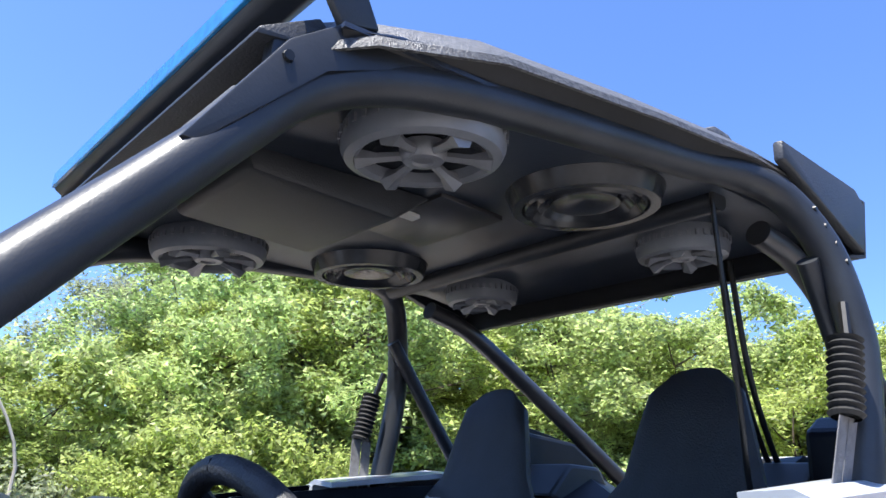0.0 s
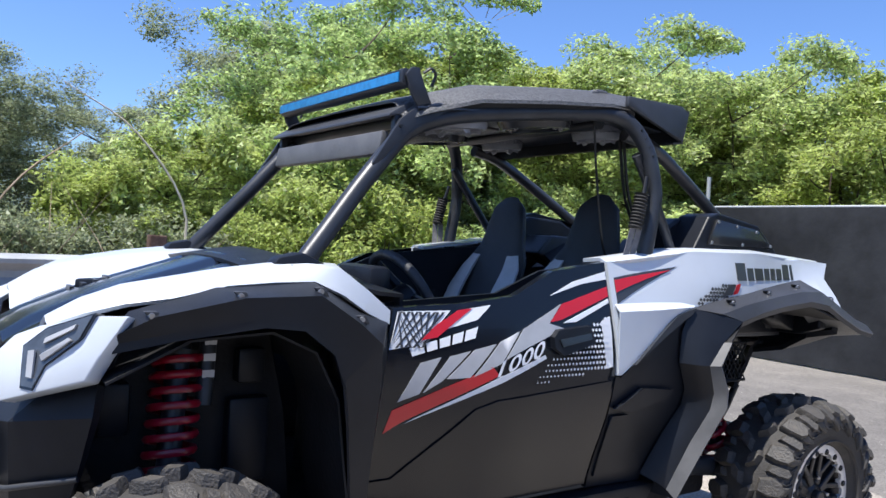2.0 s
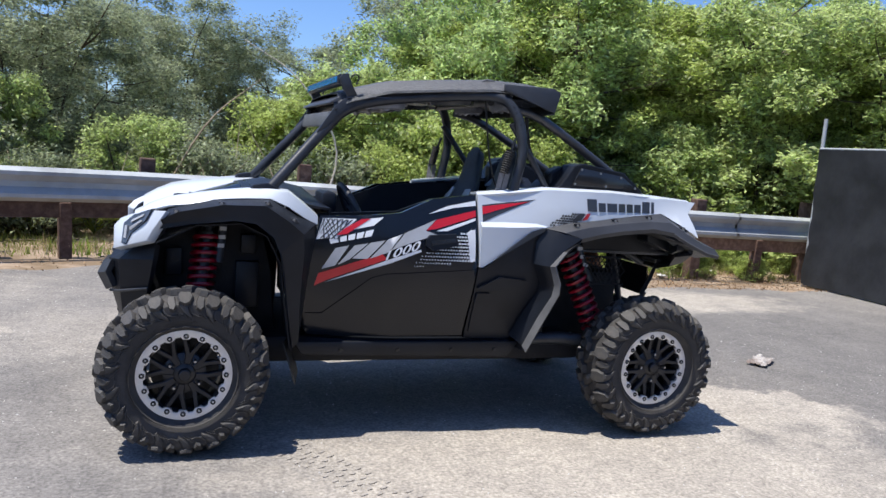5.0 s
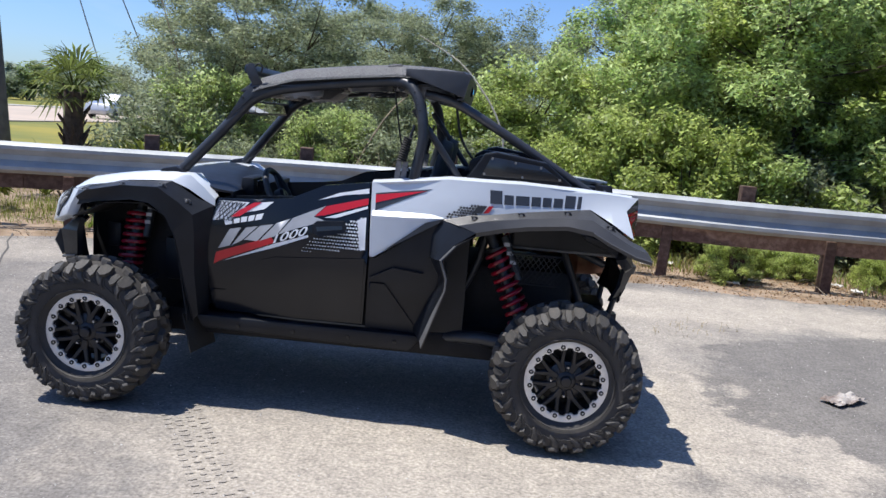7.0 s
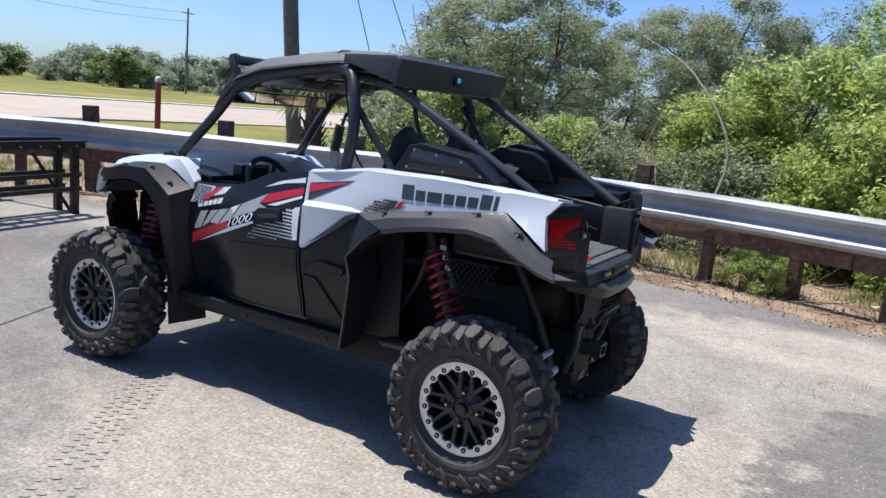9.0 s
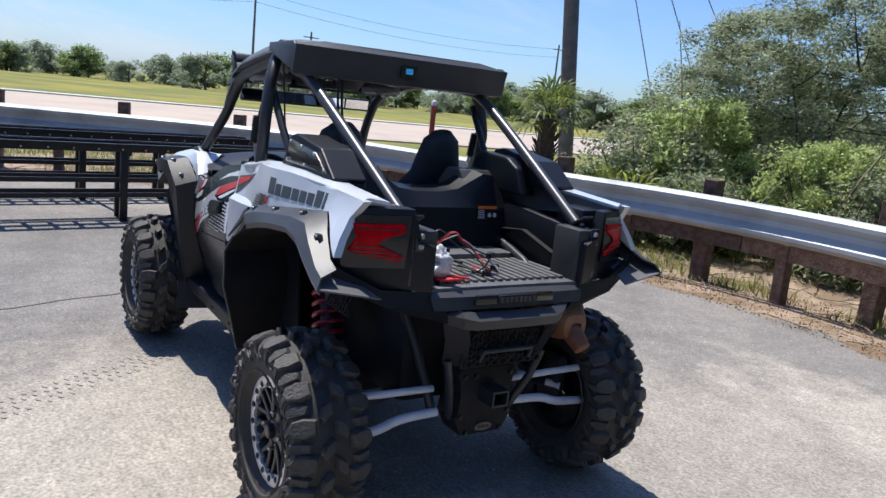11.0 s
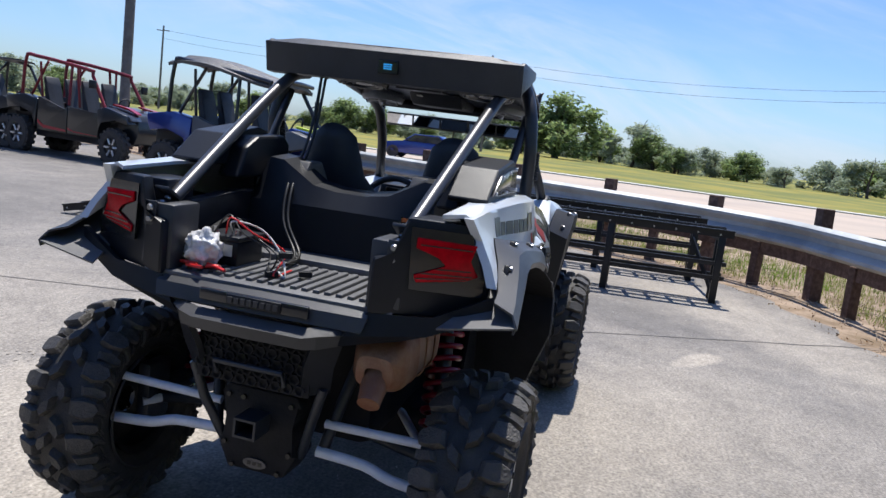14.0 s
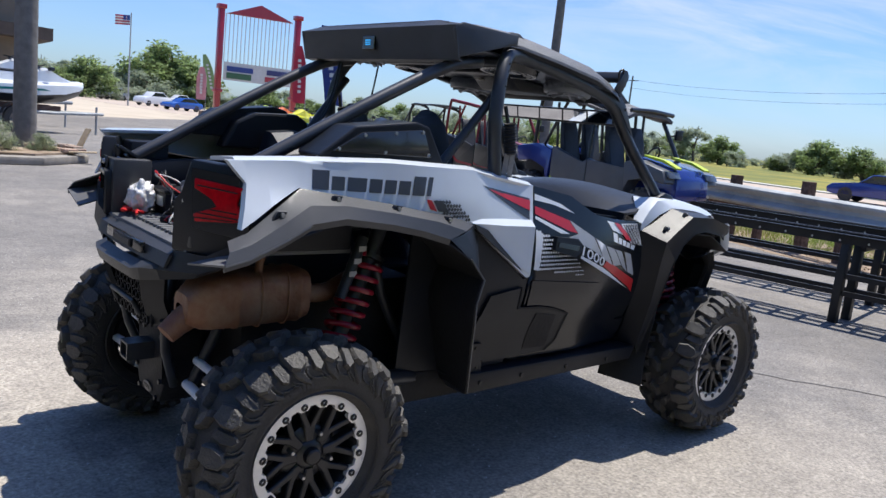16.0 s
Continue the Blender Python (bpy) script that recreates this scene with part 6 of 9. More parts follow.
# ---- seats ----
def make_seat():
    st_ = thing("bucket_seat", "black and grey vinyl bucket seat with tall headrest", "seat", "bucket seats")
    bm = bmesh.new()
    rows = []
    for x, z, w, d in ((-0.28, 0.80, .21, .06), (-0.34, 0.95, .225, .055), (-0.42, 1.12, .235, .05), (-0.47, 1.26, .205, .05), (-0.50, 1.33, .15, .05), (-0.515, 1.42, .128, .045), (-0.53, 1.50, .105, .04), (-0.54, 1.535, .06, .025)):
        rows.append([(x + d * math.cos(a) * (1.0 if math.cos(a) > 0 else 0.7) + 0.03 * (abs(math.sin(a)) ** 3), w * math.sin(a), z + 0.02 * math.cos(a)) for a in (2 * math.pi * k / 18 for k in range(18))])
    loft(bm, rows, close=True)
    bm.faces.new([v for v in bm.verts][-18:])
    part("backrest", bm, SEATBLK, st_, "black padded backrest", smooth=50)
    bm = bmesh.new()
    rows = []
    for x, z, w, h in ((-0.36, 0.70, .20, .07), (-0.2, 0.70, .23, .085), (0.0, 0.715, .235, .085), (0.14, 0.725, .22, .07), (0.17, 0.72, .19, .03)):
        rows.append([(x, w * math.copysign(abs(math.cos(a)) ** 0.6, math.cos(a)), z + h * math.copysign(abs(math.sin(a)) ** 0.6, math.sin(a)) + 0.03 * abs(math.cos(a)) ** 4) for a in (2 * math.pi * k / 20 for k in range(20))])
    loft(bm, rows, close=True)
    bm.faces.new([v for v in bm.verts][:20])
    bm.faces.new([v for v in bm.verts][-20:])
    part("cushion", bm, SEATBLK, st_, "black seat cushion", smooth=50)
    for s in (1, -1):
        bm = bmesh.new()
        rows = []
        for x, z, y0, y1 in ((-0.205, 0.84, .10, .18), (-0.255, 0.97, .11, .215), (-0.335, 1.12, .115, .228), (-0.392, 1.22, .115, .205), (-0.425, 1.28, .10, .165)):
            rows.append([(x + 0.006, s * y0, z), (x + 0.012, s * (y0 + y1) / 2, z), (x - 0.006, s * y1, z + 0.005)])
        loft(bm, rows, thick=0.012)
        part("side_bolster", bm, SEATGRY, st_, "grey vinyl bolster stripe", smooth=40)
    bm = bmesh.new()
    for k in range(4):
        box(bm, -0.478, -0.474, -0.05 + 0.027 * k, -0.03 + 0.027 * k, 1.405, 1.42, 0, None)
    part("headrest_blocks", bm, DECALGREY, st_, "grey blocks of lettering on the headrest")
    bm = bmesh.new()
    box(bm, -0.30, 0.12, -0.17, 0.17, 0.48, 0.66, 0.02)
    part("seat_base", bm, PLASTIC, st_, "black seat base", smooth=30)
    return st_


seat_l = make_seat()
seat_l.matrix_basis = pose(0, 0.265, 0)
copy_thing(seat_l, pose(0, -0.30, 0))


def belt_set(s):
    b = thing("seat_belt", "black harness belt with ribbed retractor boot", "seat belt", "seat belts")
    bm = bmesh.new()
    prof = []
    for k in range(22):
        z = -0.135 + 0.125 * k / 21
        prof.append((0.021 + (0.006 if k % 2 else 0.0), z))
    m = Matrix.Translation((-0.345, s * .622, 1.545)) @ Matrix.Rotation(radians(-12), 4, "Y")
    lathe(bm, prof, 16, "z", m)
    part("boot", bm, RUBFADE, b, "ribbed black rubber boot", smooth=30)
    bm = bmesh.new()
    tube(bm, [(-0.37, s * .615, 1.60), (-0.352, s * .622, 1.535)], 0.008, 8)
    part("anchor", bm, DARKBOLT, b, "dark anchor bolt", smooth=40)
    bm = bmesh.new()
    for dx in (-0.016, 0.016):
        loft(bm, [[(-0.322 + dx - 0.014, s * .622, 1.415), (-0.322 + dx + 0.014, s * .622, 1.415)], [(-0.30 + dx - 0.014, s * .585, 1.20), (-0.30 + dx + 0.014, s * .585, 1.20)]], thick=0.002)
    part("webbing", bm, WEBGREY, b, "grey webbing strap")
    bm = bmesh.new()
    pth = curve_pts([(-0.33, s * .57, 1.25), (-0.20, s * .52, 1.00), (-0.02, s * .48, 0.78)], 5)
    loft(bm, [[p + Vector((-0.02, 0, 0.006)), p + Vector((0.02, 0, -0.006))] for p in pth], thick=0.002)
    part("lap_strap", bm, WEB, b, "black lap strap", smooth=40)


both(belt_set)
# long hanging strap by the driver
bm = bmesh.new()
tube(bm, [(-0.235, .475, 1.79), (-0.265, .47, 1.62), (-0.30, .465, 1.46), (-0.36, .44, 1.33), (-0.46, .40, 1.26)], [0.0045, 0.0055], 6, 4)
strap = part("hanging_cable", bm, WIREBLK, None, smooth=60)
tagged(strap, "black speaker cable hanging from the roof to the bed", "cable")
# steering wheel
sw = thing("steering_wheel", "black padded three-spoke steering wheel", "steering wheel")
m = Matrix.Translation((0.40, 0.27, 1.125)) @ Matrix.Rotation(radians(-62), 4, "Y")
bm = bmesh.new()
ring = [m @ Vector((0.172 * math.cos(a), 0.172 * math.sin(a), 0)) for a in (2 * math.pi * k / 36 for k in range(37))]
tube(bm, ring, 0.017, 10, cap=False)
part("rim", bm, SEATBLK, sw, "padded rim", smooth=60)
for a in (90, 210, 330):
    bm = bmesh.new()
    tube(bm, [m @ Vector((0, 0, 0.02)), m @ Vector((0.165 * math.cos(radians(a)), 0.165 * math.sin(radians(a)), 0))], [0.02, 0.012], 6)
    part("spoke", bm, PLASTIC, sw, smooth=40)
bm = bmesh.new()
disc_caps(bm, lathe(bm, [(0.05, -0.02), (0.055, 0.02), (0.04, 0.035)], 20, "z", m))
part("hub", bm, PLASTIC, sw, smooth=40)
bm = bmesh.new()
tube(bm, [m @ Vector((0, 0, -0.02)), m @ Vector((0, 0, -0.22))], 0.02, 10)
part("column", bm, STEEL, sw, smooth=60)

# ---- cargo bed ----
bm = bmesh.new()
box(bm, -1.56, -0.92, -0.44, 0.44, 0.985, 1.015, 0.006)
# bed floor, ribs and step get their sunlit brightness from the base colour
bed = part("bed_floor", bm, SUNGREY, utv, "black ribbed cargo bed floor", smooth=30)
for k in range(19):
    y = -0.36 + 0.72 * k / 18
    bm = bmesh.new()
    box(bm, -1.51, -1.16, y - 0.0115, y + 0.0115, 1.012, 1.027, 0.004)
    part("rib", bm, SUNGREY, bed, "moulded bed rib")
bm = bmesh.new()
box(bm, -1.12, -0.95, -0.36, 0.36, 1.012, 1.04, 0.01)
part("step", bm, SUNGREY, bed, "moulded bed step", smooth=30)
bm = bmesh.new()
yy = [-.42, -.36, -.30, -.16, -.06, .06, .16, .30, .36, .42]
zt = [1.25, 1.37, 1.375, 1.30, 1.285, 1.285, 1.30, 1.385, 1.39, 1.25]
loft(bm, [[(-0.97, y, 1.0) for y in yy], [(-0.955, y, 1.22) for y in yy], [(-0.90, y, z) for y, z in zip(yy, zt)], [(-0.78, y * 0.95, z + 0.015) for y, z in zip(yy, zt)], [(-0.66, y * 0.9, z - 0.05) for y, z in zip(yy, zt)]], thick=0.012)
part("bed_front_wall", bm, PLASTIC, utv, "faceted black bulkhead of the bed", smooth=20)
for s in (1, -1):
    bm = bmesh.new()
    prism(bm, [(-0.93, 1.0), (-0.93, 1.255), (-1.05, 1.25), (-1.42, 1.225), (-1.50, 1.20), (-1.53, 1.0)], "xz", s * .405, s * .455, 0.012)
    part("bed_side_wall", bm, PLASTIC, utv, "black bed side wall", smooth=30)
    bm = bmesh.new()
    prism(bm, [(-0.62, 1.30), (-0.70, 1.385), (-0.82, 1.385), (-0.92, 1.25), (-0.92, 1.2)], "xz", s * .22, s * .40, 0.01)
    part("bulkhead_hump", bm, FLARE, utv, "faceted hump behind the seat", smooth=20)
# tailgate face, badge recess
bm = bmesh.new()
loft(bm, [[(-1.555, -0.36, 1.005), (-1.56, 0, 1.005), (-1.555, 0.36, 1.005)], [(-1.585, -0.37, 0.985), (-1.60, 0, 0.985), (-1.585, 0.37, 0.985)], [(-1.60, -0.36, 0.94), (-1.615, 0, 0.94), (-1.60, 0.36, 0.94)], [(-1.57, -0.34, 0.925), (-1.58, 0, 0.925), (-1.57, 0.34, 0.925)]], thick=0.02)
part("tailgate_sill", bm, FLARE, utv, "black rear sill of the bed", smooth=25)
bm = bmesh.new()
box(bm, -1.618, -1.60, -0.19, 0.19, 0.955, 0.995, 0.006)
rc = part("badge_recess", bm, SMOKE, utv, "black badge recess", smooth=30)
bm = bmesh.new()
box(bm, -1.626, -1.616, -0.10, 0.09, 0.958, 0.992, 0.004)
part("badge_plate", bm, PLASTIC, rc, "black badge plate", smooth=30)
for k in range(8):
    bm = bmesh.new()
    y = 0.085 - 0.0225 * k
    box(bm, -1.629, -1.6255, y - 0.019, y - 0.003, 0.964, 0.984, 0.001)
    part("badge_block", bm, FLARE, rc, "raised blocks of lettering")
# lower sweep under the lamps
for s in (1, -1):
    bm = bmesh.new()
    loft(bm, [[(-1.50, s * .735, 1.10), (-1.545, s * .56, 1.015), (-1.57, s * .36, 1.0)], [(-1.49, s * .735, 1.03), (-1.56, s * .56, 0.96), (-1.60, s * .30, 0.92)], [(-1.46, s * .62, 1.0), (-1.54, s * .46, 0.92), (-1.58, s * .28, 0.88)]], thick=0.02)
    part("rear_sweep", bm, PLASTIC, utv, "black sweep below the tail lamp", smooth=25)
# bumper
bm = bmesh.new()
loft(bm, [[(-1.56, -0.33, 0.955), (-1.60, -0.22, 0.935), (-1.615, -0.19, 0.93), (-1.62, 0.0, 0.93), (-1.615, 0.19, 0.93), (-1.60, 0.24, 0.935), (-1.56, 0.33, 0.955)],
          [(-1.58, -0.31, 0.92), (-1.64, -0.235, 0.915), (-1.655, -0.19, 0.905), (-1.66, 0.0, 0.905), (-1.655, 0.19, 0.905), (-1.64, 0.245, 0.915), (-1.58, 0.31, 0.92)],
          [(-1.57, -0.29, 0.88), (-1.63, -0.23, 0.87), (-1.64, -0.19, 0.865), (-1.645, 0.0, 0.865), (-1.64, 0.19, 0.865), (-1.63, 0.24, 0.87), (-1.57, 0.29, 0.88)]], thick=0.02)
part("rear_bumper", bm, FLARE, utv, "faceted grey-black rear bumper bar", smooth=20)
for s in (1, -1):
    bm = bmesh.new()
    loft(bm, [[(-1.57, s * .30, 0.90), (-1.63, s * .22, 0.88)], [(-1.56, s * .27, 0.80), (-1.61, s * .19, 0.80)], [(-1.52, s * .25, 0.70), (-1.57, s * .17, 0.69)]], thick=0.02)
    part("bumper_upright", bm, PLASTIC, utv, "black bumper upright", smooth=25)
    bm = bmesh.new()
    tube(bm, [(-1.54, s * .235, 0.72), (-1.52, s * .20, 0.60), (-1.46, s * .145, 0.44)], 0.017, 8)
    part("lower_tube", bm, STEEL, utv, "black lower bumper tube", smooth=60)
bm = bmesh.new()
box(bm, -1.575, -1.565, -0.20, 0.20, 0.69, 0.875, 0)
gr = part("rear_grille", bm, UNDER, utv, "black mesh grille")
for j in range(5):
    for k in range(9):
        bm = bmesh.new()
        y, z = -0.17 + 0.042 * k + 0.021 * (j % 2), 0.71 + 0.034 * j
        lathe(bm, [(0.014, -0.004), (0.020, -0.004), (0.020, 0.004), (0.014, 0.004)], 6, "x", Matrix.Translation((-1.58, y, z)))
        part("mesh_cell", bm, UNDER, gr)
bm = bmesh.new()
tube(bm, [(-1.59, -0.12, 0.72), (-1.61, -0.12, 0.765), (-1.61, 0.12, 0.765), (-1.59, 0.12, 0.72)], 0.010, 8)
part("tow_bar", bm, STEEL, utv, "small black bumper hoop", smooth=60)
# hitch and skid
bm = bmesh.new()
prism(bm, [(0.15, 0.62), (0.13, 0.655), (-0.13, 0.655), (-0.15, 0.62), (-0.11, 0.54), (-0.145, 0.44), (-0.105, 0.36), (0.105, 0.36), (0.145, 0.44), (0.11, 0.54)], "yz", -1.50, -1.36, 0.012)
hp = part("hitch_plate", bm, UNDER, utv, "black hitch and skid plate", smooth=30)
bm = bmesh.new()
for y0, y1, z0, z1 in ((-.04, .04, .575, .583), (-.04, .04, .517, .525), (-.04, -.032, .525, .575), (.032, .04, .525, .575)):
    box(bm, -1.60, -1.46, y0, y1, z0, z1)
part("receiver", bm, STEEL, hp, "square black tow receiver")
bm = bmesh.new()
lathe(bm, [(0.0, -0.004), (0.043, -0.004), (0.045, 0.0)], 24, "x", Matrix.Translation((-1.503, 0, 0.395)) @ Matrix.Diagonal((1, 1, 0.42, 1)))
ov = part("oval_badge", bm, TUBE, hp, "silver oval badge")
bm = bmesh.new()
for k in range(3):
    box(bm, -1.509, -1.507, 0.014 - 0.02 * k, 0.026 - 0.02 * k, 0.389, 0.401)
part("badge_block", bm, DARKBOLT, ov)
for y, z in ((.115, .62), (-.115, .62), (.06, .62), (.12, .45), (-.12, .45), (.085, .375), (-.085, .375)):
    bm = bmesh.new()
    lathe(bm, [(0.0, -0.008), (0.009, -0.008), (0.010, 0.0)], 8, "x", Matrix.Translation((-1.502, y, z)))
    part("bolt", bm, DARKBOLT, hp)


# expanded-metal screen seen through the rear arch
for s in (1,):
    bm = bmesh.new()
    for k in range(9):
        for d in (1, -1):
            x = -0.95 - 0.028 * k
            tube(bm, [(x + 0.03 * d, s * .50, 0.97), (x - 0.03 * d, s * .50, 0.89), (x + 0.03 * d, s * .50, 0.81)], 0.0035, 4)
    for z in (0.81, 0.97):
        tube(bm, [(-0.93, s * .50, z), (-1.20, s * .50, z)], 0.006, 6)
    part("mesh_screen", bm, UNDER, utv, "black expanded-metal screen")


# ---- suspension ----
def coil(bm, a, b, r, wire, turns, n=14):
    a, b = Vector(a), Vector(b)
    d = (b - a).normalized()
    u = d.orthogonal().normalized()
    v = d.cross(u)
    pts = [a.lerp(b, k / (turns * n)) + r * (math.cos(2 * math.pi * k / n) * u + math.sin(2 * math.pi * k / n) * v) for k in range(turns * n + 1)]
    tube(bm, pts, wire, 6)


def shock(top, bot, s, res):
    t, b = Vector(top), Vector(bot)
    bm = bmesh.new()
    coil(bm, t.lerp(b, 0.18), t.lerp(b, 0.95), 0.060, 0.0112, 12)
    spring = part("spring", bm, SPRING, utv, "red coil spring", smooth=60)
    bm = bmesh.new()
    tube(bm, [t, t.lerp(b, 0.62), t.lerp(b, 0.80)], [0.031, 0.031, 0.024], 12)
    part("shock_body", bm, STEEL, utv, "black shock absorber body", smooth=60)
    bm = bmesh.new()
    tube(bm, [t.lerp(b, 0.42), b], 0.012, 10)
    part("shock_shaft", bm, CHROME, utv, "chrome shock shaft", smooth=60)
    bm = bmesh.new()
    tube(bm, [t.lerp(b, 0.165), t.lerp(b, 0.19)], 0.060, 14)
    part("spring_seat", bm, DARKBOLT, utv, "dark spring collar", smooth=40)
    bm = bmesh.new()
    tube(bm, [t.lerp(b, 0.95), t.lerp(b, 0.975)], 0.060, 14)
    part("spring_seat", bm, DARKBOLT, utv, "dark spring collar", smooth=40)
    bm = bmesh.new()
    o = Vector(res)
    tube(bm, [t.lerp(b, 0.06) + o, t.lerp(b, 0.40) + o], 0.022, 12)
    rv = part("reservoir", bm, STEEL, utv, "black shock reservoir", smooth=60)
    for k in range(3):
        bm = bmesh.new()
        c = t.lerp(b, 0.12 + 0.07 * k) + o
        box(bm, c.x - 0.016, c.x + 0.016, c.y + s * 0.0225 - 0.001, c.y + s * 0.0225 + 0.001, c.z - 0.010, c.z + 0.010)
        part("label_block", bm, DECALGREY, rv, "grey block of lettering")


for s in (1, -1):
    shock((-0.79, s * .435, 1.09), (-1.085, s * .512, 0.43), s, (-0.075, s * 0.02, 0.0))
    shock((1.155, s * .37, 1.10), (1.215, s * .49, 0.50), s, (-0.07, s * 0.02, 0.0))
    # rear radius rods, white
    bm = bmesh.new()
    tube(bm, [(-1.40, s * .20, 0.545), (-1.42, s * .62, 0.56)], 0.0155, 10)
    part("control_arm", bm, ARM, utv, "white upper radius rod", smooth=60)
    bm = bmesh.new()
    tube(bm, [(-1.43, s * .19, 0.455), (-1.43, s * .36, 0.445), (-1.43, s * .46, 0.415), (-1.43, s * .62, 0.40)], 0.019, 10, 3)
    part("control_arm", bm, ARM, utv, "white lower radius rod", smooth=60)
    bm = bmesh.new()
    tube(bm, [(-0.9, s * .30, 0.47), (-1.32, s * .58, 0.43)], 0.017, 10)
    part("control_arm", bm, ARM, utv, "white radius rod", smooth=60)
    bm = bmesh.new()
    tube(bm, [(-1.25, s * .20, 0.50), (-1.25, s * .62, 0.42)], 0.022, 10)
    part("drive_shaft", bm, STEEL, utv, "black drive shaft", smooth=60)
    # trailing arm
    bm = bmesh.new()
    tube(bm, [(-0.45, s * .46, 0.44), (-0.80, s * .52, 0.49), (-1.22, s * .58, 0.44)], [0.03, 0.045], 10, 3)
    part("trailing_arm", bm, STEEL, utv, "black trailing arm", smooth=60)
    bm = bmesh.new()
    box(bm, -1.32, -1.18, s * .585 - 0.03, s * .585 + 0.03, 0.34, 0.58, 0.02)
    part("knuckle", bm, STEEL, utv, "black wheel knuckle", smooth=40)
    # front arms
    for z0, z1 in ((0.46, 0.36), (0.66, 0.54)):
        bm = bmesh.new()
        tube(bm, [(1.40, s * .22, z0), (1.27, s * .60, z1)], 0.018, 8)
        tube(bm, [(1.02, s * .22, z0), (1.23, s * .60, z1)], 0.018, 8)
        part("control_arm", bm, STEEL, utv, "black front A-arm", smooth=60)
    bm = bmesh.new()
    box(bm, 1.18, 1.32, s * .585 - 0.03, s * .585 + 0.03, 0.32, 0.58, 0.02)
    part("knuckle", bm, STEEL, utv, "black wheel knuckle", smooth=40)

# exhaust
def can_ring(x, ry, rz, zc):
    out = []
    for k in range(28):
        a = 2 * math.pi * k / 28
        c, d = math.cos(a), math.sin(a)
        out.append((x, -0.40 + ry * math.copysign(abs(c) ** 0.55, c), zc + rz * math.copysign(abs(d) ** 0.6, d)))
    return out


bm = bmesh.new()
loft(bm, [can_ring(x, ry, rz, zc) for x, ry, rz, zc in ((-1.555, .03, .025, .80), (-1.55, .06, .05, .81), (-1.50, .088, .085, .825), (-1.47, .092, .092, .828), (-1.392, .092, .097, .832), (-1.386, .095, .100, .832), (-1.376, .095, .100, .832),
                                                         (-1.37, .092, .097, .833), (-1.16, .092, .097, .840), (-1.154, .095, .100, .840), (-1.144, .095, .100, .840), (-1.138, .092, .097, .841), (-1.11, .088, .088, .842), (-1.09, .05, .05, .842))], close=True)
muf = part("muffler", bm, RUST, utv, "rust-brown boxy exhaust muffler with welded bands", smooth=35)
bm = bmesh.new()
tube(bm, [(-1.49, -0.40, 0.80), (-1.55, -0.405, 0.765), (-1.60, -0.41, 0.725)], [0.05, 0.036], 16, 3)
part("tip", bm, RUST, muf, "angled rusty exhaust tip", smooth=50)
bm = bmesh.new()
tube(bm, [(-1.09, -0.40, 0.83), (-0.98, -0.39, 0.83), (-0.86, -0.34, 0.86), (-0.80, -0.26, 0.80)], 0.035, 14, 4)
part("pipe", bm, RUST, muf, "rusty exhaust pipe", smooth=50)
bm = bmesh.new()
tube(bm, [(-1.30, -0.44, 0.92), (-1.28, -0.42, 0.98), (-1.24, -0.38, 1.0)], 0.015, 8, 3)
part("hanger", bm, RUST, muf, smooth=50)


for x, zc in ((-1.30, .835), (-1.20, .838)):
    bm = bmesh.new()
    ring = [(x, -0.40 + 0.0945 * math.copysign(abs(math.cos(a)) ** 0.5, math.cos(a)), zc + 0.0995 * math.copysign(abs(math.sin(a)) ** 0.5, math.sin(a))) for a in (2 * math.pi * k / 32 for k in range(33))]
    tube(bm, ring, 0.0035, 6)
    part("weld_seam", bm, RUST, muf, "raised weld seam", smooth=60)


